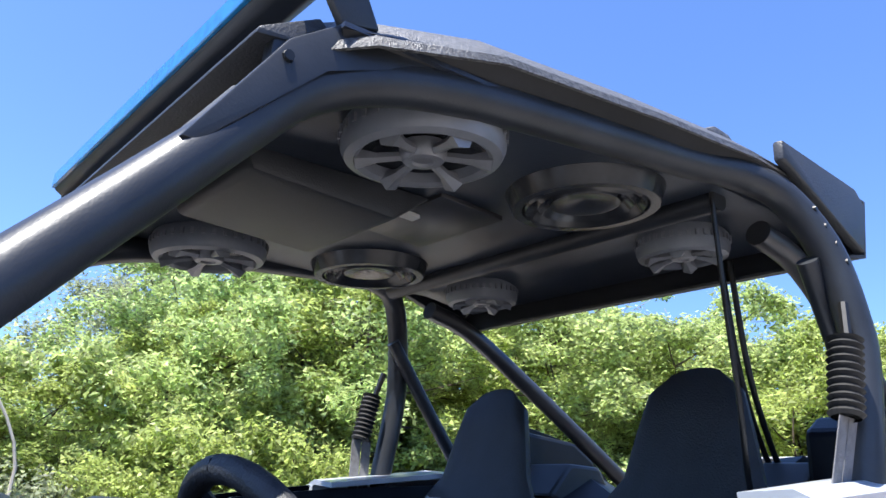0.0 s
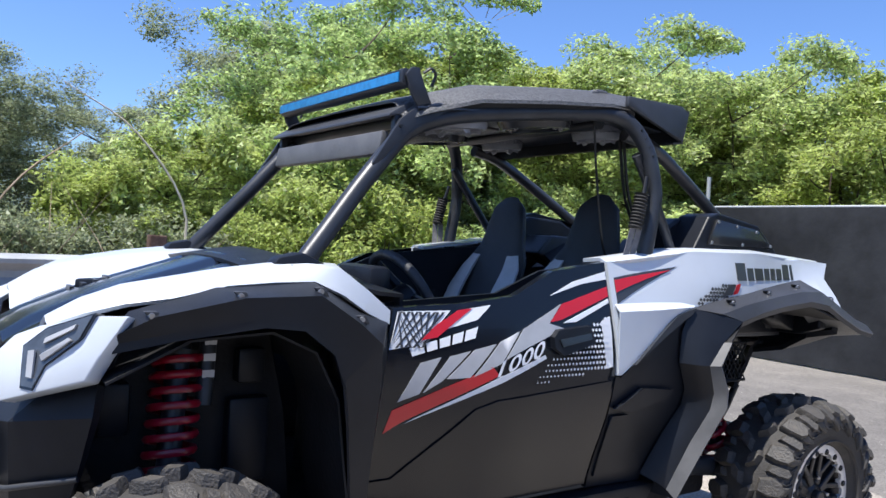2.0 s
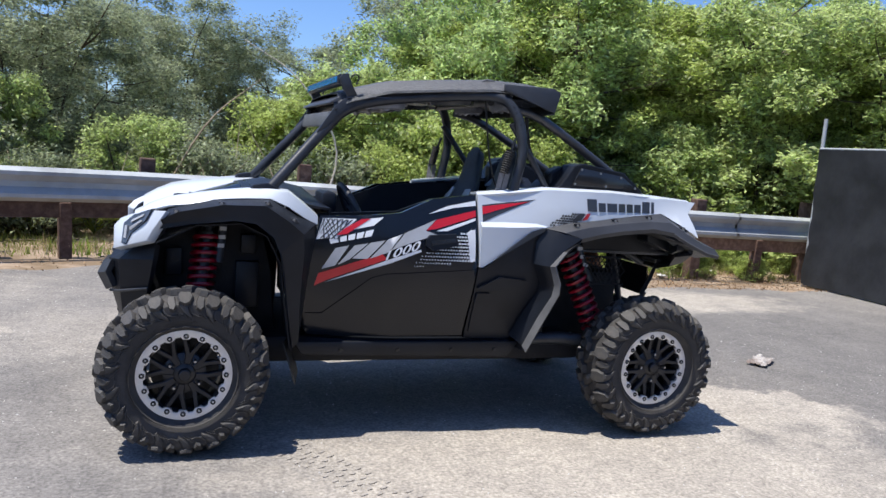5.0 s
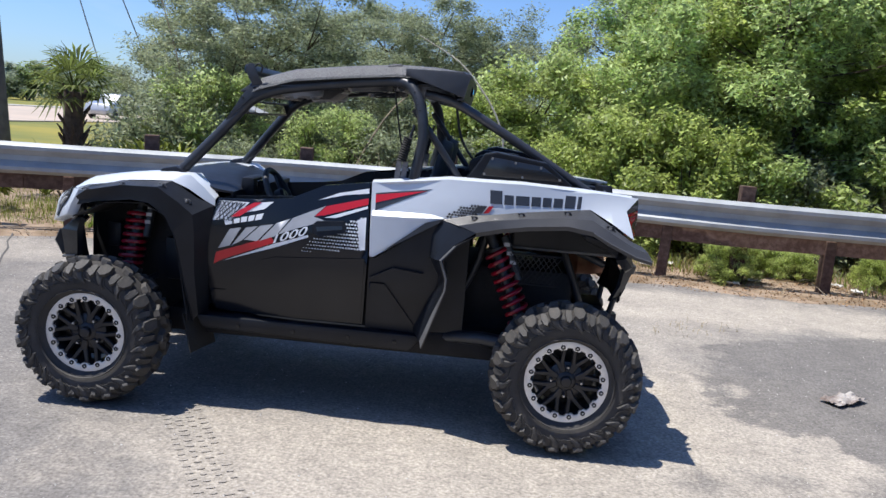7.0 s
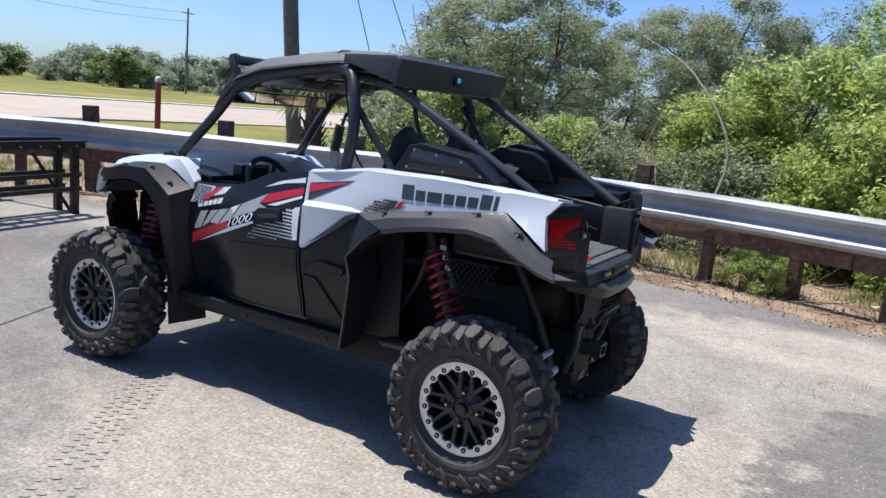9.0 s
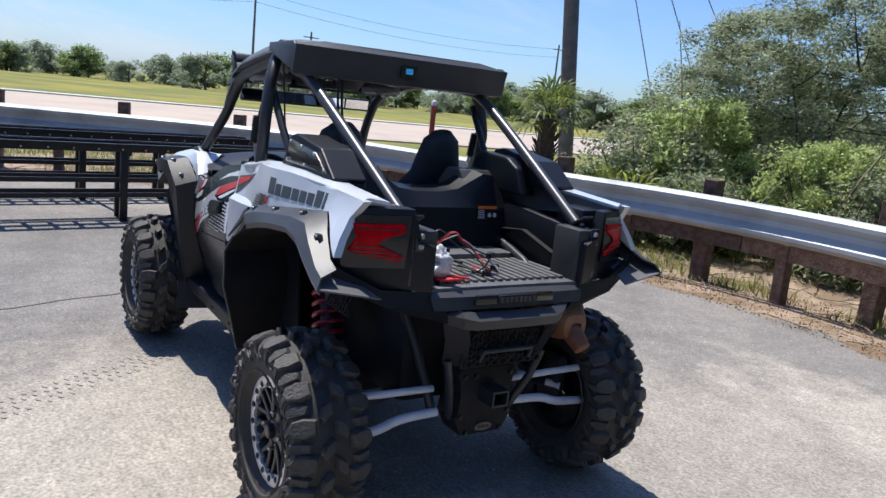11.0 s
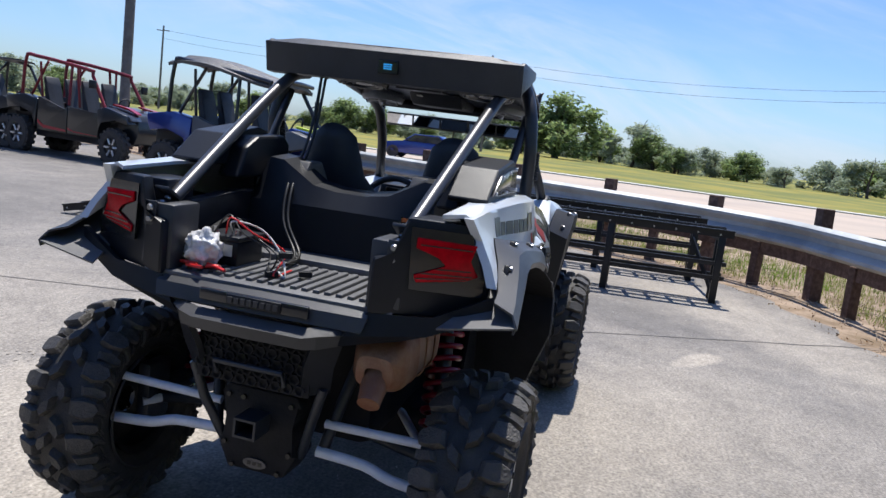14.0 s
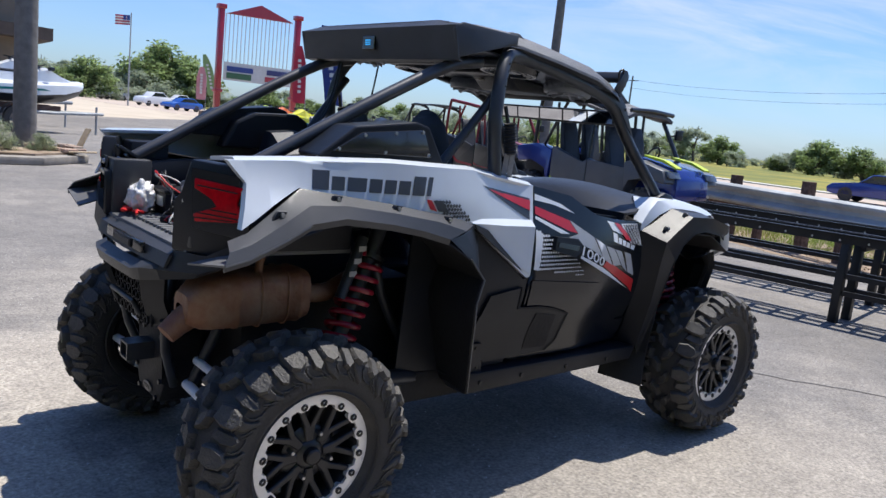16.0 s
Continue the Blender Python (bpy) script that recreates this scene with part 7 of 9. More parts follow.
# ---- wheels ----
def make_wheel():
    w = thing("wheel", "wheel", "wheel")
    bm = bmesh.new()
    prof = [(0.190, -0.09), (0.210, -0.102), (0.222, -0.118), (0.25, -0.136), (0.30, -0.143), (0.335, -0.137), (0.352, -0.118), (0.360, -0.06), (0.362, 0.0), (0.360, 0.06), (0.352, 0.118), (0.335, 0.137), (0.30, 0.143), (0.25, 0.136), (0.222, 0.118), (0.210, 0.102), (0.190, 0.09)]
    lathe(bm, prof, 64, "y")
    n = 18
    step = 2 * math.pi / n
    meridian = [(0.362, 0.0), (0.361, 0.06), (0.353, 0.112), (0.336, 0.137), (0.300, 0.1455), (0.250, 0.138)]

    def on_tyre(m, arc, h, s):
        """A point h above the carcass, m from the centre line over the shoulder and arc round it."""
        left = m
        for (r0, y0), (r1, y1) in zip(meridian, meridian[1:]):
            d = math.hypot(r1 - r0, y1 - y0)
            if left <= d or (r1, y1) == meridian[-1]:
                u = left / d
                r, y = r0 + (r1 - r0) * u, y0 + (y1 - y0) * u
                break
            left -= d
        # the normal leans over gradually towards the side wall
        lean = radians(86) * smooth01(m, 0.03, 0.19)
        r, y = r + h * math.cos(lean), y + h * math.sin(lean)
        return Vector((r * math.cos(arc / 0.37), s * y, r * math.sin(arc / 0.37)))

    def knob(poly, h, s, flat=0.80):
        """A rubber block with a sloping foot and a rounded crown."""
        b2 = bmesh.new()
        cm, ca = sum(p[0] for p in poly) / len(poly), sum(p[1] for p in poly) / len(poly)
        rings = []
        for k, hh in ((1.10, -0.003), (0.97, h * 0.70), (flat, h)):
            rings.append([b2.verts.new(on_tyre(max(cm + (m - cm) * k, 0.0), ca + (c - ca) * k, hh, s)) for m, c in poly])
        for p, q in zip(rings, rings[1:]):
            for i in range(len(poly)):
                j = (i + 1) % len(poly)
                b2.faces.new((p[i], p[j], q[j], q[i]))
        b2.faces.new(rings[-1])
        return b2

    def rib(path, rad, s):
        """A thin raised line curling over the side wall."""
        b2 = bmesh.new()
        tube(b2, [on_tyre(m, c, 0.001, s) for m, c in path], rad, 4)
        return b2

    for s in (1, -1):
        for k in range(9):
            a = 1.2 + 0.055 * k
            vs = [bm.verts.new((r * math.cos(a + d), s * y, r * math.sin(a + d))) for r, d, y in ((0.262, 0, .1448), (0.262, .035, .1448), (0.282, .035, .1455), (0.282, 0, .1455))]
            bm.faces.new(vs)
        for rad in (0.235, 0.292):
            lathe(bm, [(rad - 0.004, s * 0.139), (rad, s * 0.1465), (rad + 0.004, s * 0.139)], 64, "y")
    tyre = part("tyre", bm, RUBBER, w, "chunky black off-road tyre with dusty lugs", smooth=32)
    blocks = []
    for s, o in ((1, 0.0), (-1, 0.5)):
        blocks += [(knob([(0.003, -0.034), (0.040, -0.012), (0.050, 0.020), (0.040, 0.040), (0.006, 0.012)], 0.030, s), o),
                   (knob([(0.060, -0.030), (0.100, -0.040), (0.136, -0.034), (0.150, -0.008), (0.138, 0.020), (0.104, 0.032), (0.064, 0.020)], 0.025, s), o + 0.42),
                   (knob([(0.078, -0.014), (0.120, -0.022), (0.158, -0.016), (0.168, 0.004), (0.150, 0.020), (0.088, 0.016)], 0.016, s), o + 0.93),
                   (knob([(0.140, -0.030), (0.166, -0.024), (0.186, -0.004), (0.206, 0.030), (0.196, 0.034), (0.172, 0.014), (0.142, 0.006)], 0.0085, s, 0.72), o + 0.42),
                   (rib([(0.150, 0.024), (0.164, 0.022), (0.180, 0.034), (0.190, 0.056), (0.192, 0.080)], 0.0034, s), o + 0.42),
                   (rib([(0.168, -0.044), (0.182, -0.030), (0.192, -0.008), (0.204, 0.006)], 0.0026, s), o + 0.42),
                   (rib([(0.176, -0.050), (0.190, -0.036), (0.202, -0.012)], 0.0022, s), o + 0.42)]
    for b2, off in blocks:
        first = part("tread_block", b2, LUGRUB, tyre, smooth=38)
        for k in range(n):
            ob = first if k == 0 else new("tread_block", first.data)
            ob.parent = tyre
            ob.matrix_basis = Matrix.Rotation(-(step * (k + off) + 0.012 * math.sin(5.1 * k)), 4, "Y")
    # rim
    bm = bmesh.new()
    lathe(bm, [(0.195, -0.115), (0.185, -0.10), (0.172, -0.09), (0.165, 0.0), (0.172, 0.085), (0.19, 0.105)], 48, "y")
    rim = part("rim", bm, RIM, w, "black alloy rim", smooth=40)
    bm = bmesh.new()
    nb, nbolt = 144, 16
    rings = []
    for rad_i, y in ((0, 0.084), (0, 0.104), (1, 0.108), (2, 0.106), (2, 0.09)):
        ring = []
        for k in range(nb):
            a = 2 * math.pi * k / nb
            ph = 0.5 + 0.5 * math.cos(nbolt * a)
            r = (0.179 - 0.012 * smooth01(ph, 0.35, 0.65), 0.192, 0.2105)[rad_i]
            ring.append(bm.verts.new((r * math.cos(a), y, r * math.sin(a))))
        rings.append(ring)
    for a, b in zip(rings, rings[1:]):
        for k in range(nb):
            bm.faces.new((a[k], a[(k + 1) % nb], b[(k + 1) % nb], b[k]))
    bl = part("beadlock_ring", bm, SILVER, w, "machined silver beadlock ring", smooth=30)
    bm = bmesh.new()
    lathe(bm, [(0.0, 0.104), (0.005, 0.104), (0.0055, 0.1115), (0.0085, 0.1115), (0.0122, 0.1095), (0.0130, 0.098)], 12, "y", Matrix.Translation((0.183, 0, 0)))
    first = part("ring_bolt", bm, DARKBOLT, bl)
    for k in range(nbolt):
        ob = first if k == 0 else new("ring_bolt", first.data)
        ob.parent = bl
        ob.matrix_basis = Matrix.Rotation(2 * math.pi * k / nbolt, 4, "Y")
    for k in range(8):
        a = 2 * math.pi * k / 8 + 0.2
        for sg in (-1, 1):
            bm = bmesh.new()
            arm = [(0.050, sg * 0.02, 0.0135, 0.088), (0.098, sg * 0.09, 0.0115, 0.086), (0.176, sg * 0.245, 0.0095, 0.097)]
            rows = []
            for r, da, hw, y in arm:
                c, dr = Vector((r * math.cos(a + da), y, r * math.sin(a + da))), Vector((-math.sin(a + da), 0, math.cos(a + da)))
                rows.append([c - dr * hw - Vector((0, 0.034, 0)), c - dr * hw - Vector((0, 0.004, 0)), c - dr * hw * 0.65, c + dr * hw * 0.65, c + dr * hw - Vector((0, 0.004, 0)), c + dr * hw - Vector((0, 0.034, 0))])
            loft(bm, rows)
            part("spoke", bm, RIM, rim, "black split spoke")
    bm = bmesh.new()
    lathe(bm, [(0.096, 0.030), (0.096, 0.066), (0.082, 0.074), (0.05, 0.080)], 32, "y")
    part("centre_plate", bm, RIM, rim, "black centre of the rim", smooth=35)
    bm = bmesh.new()
    rg = lathe(bm, [(0.050, 0.04), (0.050, 0.082), (0.040, 0.090), (0.030, 0.092), (0.027, 0.112), (0.022, 0.116), (0.0, 0.117)], 24, "y")
    part("hub", bm, RIM, w, "black hub with cap", smooth=35)
    for k in range(4):
        a = 2 * math.pi * k / 4 + 0.6
        bm = bmesh.new()
        lathe(bm, [(0.0, 0.104), (0.006, 0.104), (0.0085, 0.099), (0.0085, 0.07)], 6, "y", Matrix.Translation((0.078 * math.cos(a), 0, 0.075 * math.sin(a))))
        part("lug_nut", bm, BOLT, w, "steel lug nut")
    bm = bmesh.new()
    lathe(bm, [(0.155, -0.02), (0.05, -0.02)], 32, "y")
    part("brake_disc", bm, DARKBOLT, w, "dark brake disc", smooth=40)
    return w


wheel = make_wheel()
places = [(1.252, 0.712, 0), (-1.252, 0.722, 33), (1.252, -0.705, 70), (-1.252, -0.712, 15)]
wheel_lab = "black beadlock wheel with silver ring and knobbly off-road tyre"
made = []
for i, (x, y, a) in enumerate(places):
    m = pose(x, y, 0.393, 0, 0, 0 if y > 0 else 180) @ Matrix.Rotation(radians(a), 4, "Y")
    if i == 0:
        wheel.matrix_basis = m
        ob = wheel
    else:
        ob = copy_thing(wheel, m)
    tagged(ob, wheel_lab, "wheel", "wheels of the side-by-side")


# ---- loose things in the cargo bed ----
battery = thing("battery_box", "black battery box with loose wiring on the bed floor", "battery box")
bm = bmesh.new()
box(bm, -1.40, -1.22, 0.19, 0.335, 1.027, 1.112, 0.008)
part("case", bm, PLASTIC, battery, "black plastic case", smooth=30)
bm = bmesh.new()
box(bm, -1.405, -1.215, 0.185, 0.338, 1.112, 1.130, 0.006)
part("lid", bm, PLASTIC, battery, "black lid", smooth=30)
for y in (0.215, 0.305):
    bm = bmesh.new()
    lathe(bm, [(0.0, 0.02), (0.010, 0.02), (0.012, 0.0)], 10, "z", Matrix.Translation((-1.36, y, 1.130)))
    part("terminal", bm, BOLT, battery, "metal terminal")
bm = bmesh.new()
box(bm, -1.403, -1.401, 0.21, 0.28, 1.06, 1.10)
part("label_block", bm, LABEL, battery, "grey label")
rng = random.Random(9)
for k, mt in enumerate((WIRERED, WIREBLK, LABEL, WIREBLK)):
    bm = bmesh.new()
    y0 = rng.uniform(0.20, 0.31)
    pts = [(-1.38 + rng.uniform(-.03, .05), y0, 1.135), (-1.40 + rng.uniform(-.05, .02), y0 - 0.05, 1.195 + rng.uniform(-.01, .01)), (-1.38 + rng.uniform(-.03, .03), y0 - 0.12, 1.16 + rng.uniform(-.03, .02)),
           (-1.40 + rng.uniform(-.05, .05), y0 - 0.22, 1.10), (-1.42 + rng.uniform(-.05, .05), y0 - 0.24 + rng.uniform(-.06, .06), 1.036), (-1.36 + rng.uniform(-.05, .08), y0 - 0.16 + rng.uniform(-.08, .05), 1.034)]
    tube(bm, pts, 0.0032, 6, 5)
    ob = part("wire", bm, mt, battery, "loose insulated wire", smooth=60)
for p in ((-1.42, 0.0, 1.10), (-1.38, -0.06, 1.04), (-1.45, 0.03, 1.035)):
    bm = bmesh.new()
    box(bm, -0.012, 0.012, -0.022, 0.022, -0.008, 0.012, 0.002, Matrix.Translation(p) @ Matrix.Rotation(0.6, 4, "Z"))
    part("connector", bm, PLASTIC, battery, "black plug connector")
bag = thing("plastic_bag", "crumpled clear plastic bag with red parts on the bed floor", "plastic bag")
bm = bmesh.new()
bmesh.ops.create_icosphere(bm, subdivisions=4, radius=1.0)
for v in bm.verts:
    d = 1 + 0.35 * noise.noise(v.co * 2.1) + 0.22 * noise.noise(v.co * 5.3)
    v.co = Vector((-1.46, 0.285, 1.085)) + Vector((v.co.x * 0.050 * d, v.co.y * 0.060 * d, max(v.co.z * 0.066 * d, -0.052)))
part("bag", bm, BAG, bag, "crumpled clear film", smooth=80)
for k in range(7):
    bm = bmesh.new()
    c = Vector((-1.50 + rng.uniform(-.03, .03), 0.26 + rng.uniform(-.06, .05), 1.036))
    tube(bm, [c, c + Vector((rng.uniform(-.03, .03), rng.uniform(-.04, .04), 0.006)), c + Vector((rng.uniform(-.04, .04), rng.uniform(-.05, .05), 0.0))], 0.006, 6, 3)
    part("red_piece", bm, WIRERED, bag, "red fastener", smooth=60)
cable = thing("audio_cable", "pair of black cables hanging from the roof into the bed", "cable")
for o in (0.0, 0.02):
    bm = bmesh.new()
    tube(bm, [(-0.55, 0.33 - o, 1.78), (-0.60, 0.33 - o, 1.55), (-0.72, 0.31 - o, 1.40), (-0.92, 0.26 - o, 1.30), (-1.02, 0.22 - o, 1.16), (-1.10, 0.12 - o, 1.05), (-1.30, 0.05, 1.045)], 0.0065, 8, 5)
    part("strand", bm, WIREBLK, cable, smooth=60)
warn = thing("warning_label", "orange and white warning label on the bed bulkhead", "label")
bm = bmesh.new()
box(bm, -0.963, -0.960, -0.36, -0.24, 1.165, 1.235)
part("plate", bm, SMOKE, warn, "dark label plate")
bm = bmesh.new()
box(bm, -0.9655, -0.9635, -0.355, -0.245, 1.217, 1.231)
part("orange_band", bm, ORANGE, warn)
for k in range(5):
    bm = bmesh.new()
    box(bm, -0.9655, -0.9635, -0.29 + 0.002 * k, -0.25, 1.172 + 0.009 * k, 1.176 + 0.009 * k)
    part("text_bar", bm, LABEL, warn)
for y in (-0.345, -0.315):
    bm = bmesh.new()
    lathe(bm, [(0.0, 0.0), (0.011, 0.0)], 14, "x", Matrix.Translation((-0.9655, y, 1.188)))
    part("pictogram", bm, LABEL, warn)


# ---- loading ramps ----
def beam(bm, a, b, w, h):
    a, b = Vector(a), Vector(b)
    d = (b - a).normalized()
    sd = d.cross(Vector((0, 0, 1)))
    sd = sd.normalized() if sd.length > 1e-3 else Vector((1, 0, 0))
    up = sd.cross(d)
    vs = [bm.verts.new(p + sd * (w / 2 * i) + up * (h / 2 * j)) for p in (a, b) for i, j in ((-1, -1), (1, -1), (1, 1), (-1, 1))]
    for q in ((0, 1, 2, 3), (7, 6, 5, 4), (0, 4, 5, 1), (1, 5, 6, 2), (2, 6, 7, 3), (3, 7, 4, 0)):
        bm.faces.new([vs[i] for i in q])


def ramp_track(pts, label):
    root = thing("loading_ramp", label, "ramp", "loading ramps")
    for a, b in zip(pts, pts[1:]):
        a, b = Vector(a), Vector(b)
        d = (b - a).normalized()
        sd = Vector((-d.y, d.x, 0)).normalized()
        for s in (-1, 1):
            bm = bmesh.new()
            beam(bm, a + sd * 0.19 * s, b + sd * 0.19 * s, 0.035, 0.085)
            part("side_rail", bm, STEELRAMP, root, "black steel channel")
            bm = bmesh.new()
            beam(bm, a + sd * 0.225 * s + Vector((0, 0, 0.045)), b + sd * 0.225 * s + Vector((0, 0, 0.045)), 0.05, 0.012)
            part("lip", bm, STEELRAMP, root)
        n = int((b - a).length / 0.24)
        for k in range(n):
            p = a.lerp(b, (k + 0.5) / n)
            bm = bmesh.new()
            beam(bm, p - sd * 0.175, p + sd * 0.175, 0.055, 0.03)
            part("rung", bm, STEELRAMP, root, "black steel rung")
        for k in range(n):
            p = a.lerp(b, (k + 0.5) / n)
            bm = bmesh.new()
            lathe(bm, [(0.0, 0.006), (0.010, 0.006), (0.012, 0)], 6, "x", Matrix.Translation(p - Vector((0.252, 0, 0.01))) @ Matrix.Scale(-1, 4, (1, 0, 0)))
            part("bolt", bm, BOLT, root)
    return root


near_t = [(5.78, -2.15, 0.83), (5.06, 2.35, 0.83), (4.42, 5.9, 0.06)]
far_t = [(7.30, -1.95, 0.83), (6.56, 2.6, 0.83), (5.95, 6.1, 0.06)]
ramp_track(near_t, "long black steel loading ramp track with rungs on legs")
ramp_track(far_t, "long black steel loading ramp track with rungs on legs")
stand = thing("ramp_stand", "black square-tube stand that carries the loading ramps", "stand")
for f_ in (0.02, 0.30, 0.52, 0.98):
    for a, b in (near_t[:2], far_t[:2]):
        for o in (-0.16, 0.16):
            p = Vector(a).lerp(Vector(b), f_)
            bm = bmesh.new()
            box(bm, p.x + o - 0.04, p.x + o + 0.04, p.y - 0.04, p.y + 0.04, 0.0, 0.79, 0.006)
            part("leg", bm, STEELRAMP, stand, smooth=30)
for z in (0.30, 0.47):
    for a, b in (near_t[:2], far_t[:2]):
        for o in (-0.16, 0.16):
            bm = bmesh.new()
            beam(bm, (a[0] + o, a[1], z), (b[0] + o, b[1], z), 0.04, 0.05)
            part("stringer", bm, STEELRAMP, stand, "black steel stringer")
for f_ in (0.02, 0.5, 0.98):
    bm = bmesh.new()
    beam(bm, Vector(near_t[0]).lerp(Vector(near_t[1]), f_) - Vector((0, 0, 0.08)), Vector(far_t[0]).lerp(Vector(far_t[1]), f_) - Vector((0, 0, 0.08)), 0.05, 0.05)
    part("cross_beam", bm, STEELRAMP, stand)
bm = bmesh.new()
beam(bm, (5.75, -2.1, 0.02), (5.95, -1.75, 0.70), 0.04, 0.04)
part("brace", bm, STEELRAMP, stand)


# ---- poles, wires, palm, marker ----
def pole(x, y, h, r, label, name="utility_pole", lean=0.0):
    root = thing(name, label, "utility pole", at=pose(x, y, 0))
    bm = bmesh.new()
    tube(bm, [(0, -lean * 0.8, -0.8), (0, lean * h * 0.5, h * 0.5), (0, lean * h, h)], [r, r * 0.9, r * 0.72], 12)
    part("shaft", bm, POLEWOOD, root, smooth=60)
    return root


pole(8.5, -9.37, 11.0, 0.17, "weathered grey timber utility pole behind the guardrail", lean=0.12)
pole(16.7, 14.8, 10.5, 0.16, "weathered grey timber utility pole by the lot")
for x, y, h in ((88, -29, 13), (92, 20, 12), (86, -75, 12), (95, 70, 12), (92, -38, 9)):
    p = pole(x, y, h, 0.16, "thin far utility pole beyond the road")
    bm = bmesh.new()
    beam(bm, (0, -1.1, h - 0.7), (0, 1.1, h - 0.7), 0.1, 0.12)
    part("crossarm", bm, POLEWOOD, p)
line = thing("power_line", "thin sagging overhead power lines", "power line")
for (x0, y0, z0), (x1, y1, z1) in (((88, -29, 12.4), (92, 20, 11.4)), ((92, 20, 11.4), (95, 70, 11.4)), ((86, -75, 11.4), (88, -29, 12.4)), ((88, -29, 11.2), (92, 20, 10.2)), ((92, 20, 10.2), (95, 70, 10.2)), ((88, -29, 12.4), (8.5, -8.1, 10.6)), ((86, -75, 10.2), (88, -29, 11.2))):
    bm = bmesh.new()
    tube(bm, [(x0 + (x1 - x0) * k / 10, y0 + (y1 - y0) * k / 10, z0 + (z1 - z0) * k / 10 - 1.2 * (1 - (2 * k / 10 - 1) ** 2)) for k in range(11)], 0.022, 4)
    part("strand", bm, WIREBLK, line)
for k in range(3):
    bm = bmesh.new()
    tube(bm, [(8.5, -8.23, 9.5), (6.5 - 1.0 * k, -10.5 - 0.7 * k, 0.0)], 0.012, 5)
    part("guy_wire", bm, GALV, line, "steel guy wire")
mk = thing("marker_post", "red plastic pipeline marker post with white cap", "marker post", at=pose(9.4, -6.4, 0))
bm = bmesh.new()
tube(bm, [(0, 0, -0.05), (0, 0, 1.62)], 0.055, 12)
part("post", bm, mat("faded_red_plastic", (0.30, 0.05, 0.03), 0.5, vary=0.25, scale=6), mk, smooth=60)
bm = bmesh.new()
tube(bm, [(0, 0, 1.62), (0, 0, 1.70), (0, 0, 1.73)], [0.06, 0.06, 0.03], 12)
part("cap", bm, LABEL, mk, "white cap", smooth=60)


def frond_fan(bm, base, direction, stalk, fan, n, rr):
    """A costapalmate leaf: a stalk and a fan of narrow folded blades."""
    d = Vector(direction).normalized()
    tip = Vector(base) + d * stalk
    tube(bm, [base, Vector(base).lerp(tip, 0.5) + Vector((0, 0, 0.05 * stalk)), tip], [0.014, 0.008], 4)
    side = d.cross(Vector((0, 0, 1))).normalized()
    up = side.cross(d)
    for k in range(n):
        a = radians(-105 + 210 * k / (n - 1))
        bd = (math.cos(a) * d + math.sin(a) * side).normalized()
        ln = fan * (0.75 + 0.25 * math.cos(a)) * rr.uniform(0.9, 1.1)
        p1 = tip + bd * ln * 0.6 + up * 0.03
        p2 = tip + bd * ln - Vector((0, 0, 0.22 * ln * rr.uniform(0.6, 1.5)))
        w = bd.cross(up).normalized() * 0.018
        v = [bm.verts.new(q) for q in (tip, p1 - w, p1 + w, p2)]
        bm.faces.new((v[0], v[1], v[2]))
        bm.faces.new((v[1], v[3], v[2]))


def palm(x, y, h, crown, n, seed, label, trunk=True):
    rr = random.Random(seed)
    root = thing("palm", label, "palm tree", at=pose(x, y, -0.03))
    if trunk:
        bm = bmesh.new()
        tube(bm, [(0, 0, -0.1), (0.02, 0, h * 0.5), (0, 0.02, h)], [0.14, 0.13], 12)
        for k in range(90):
            a, z = rr.uniform(0, 6.28), rr.uniform(0.1, h)
            p = Vector((0.12 * math.cos(a), 0.12 * math.sin(a), z))
            tube(bm, [p, p + Vector((0.10 * math.cos(a), 0.10 * math.sin(a), 0.14))], [0.02, 0.008], 4)
        part("trunk", bm, BARK, root, "trunk with old leaf bases")
    bm = bmesh.new()
    for k in range(n):
        a = 2.4 * k
        el = radians(75 - 100 * k / n) if trunk else radians(rr.uniform(25, 80))
        d = (math.cos(a) * math.cos(el), math.sin(a) * math.cos(el), math.sin(el))
        frond_fan(bm, (0, 0, h if trunk else 0.05), d, crown * 0.45, crown * 0.55, 15, rr)
    part("crown", bm, FROND if trunk else PALMETTO, root, "fan-shaped green fronds")


palm(5.05, -5.75, 1.66, 0.78, 20, 1, "short fan palm with dark shaggy trunk behind the guardrail")
for i, (x, y, c) in enumerate(((3.95, -6.5, 1.35), (4.45, -6.7, 1.3), (3.2, -6.9, 1.1), (2.4, -7.1, 1.05), (5.9, -5.2, 0.6), (6.4, -5.0, 0.55), (4.9, -7.0, 1.25), (6.1, -6.8, 1.0), (1.4, -7.4, 0.9))):
    palm(x, y, 0.4, c, 14, 20 + i, "low saw palmetto clump with yellow-green fans", trunk=False)


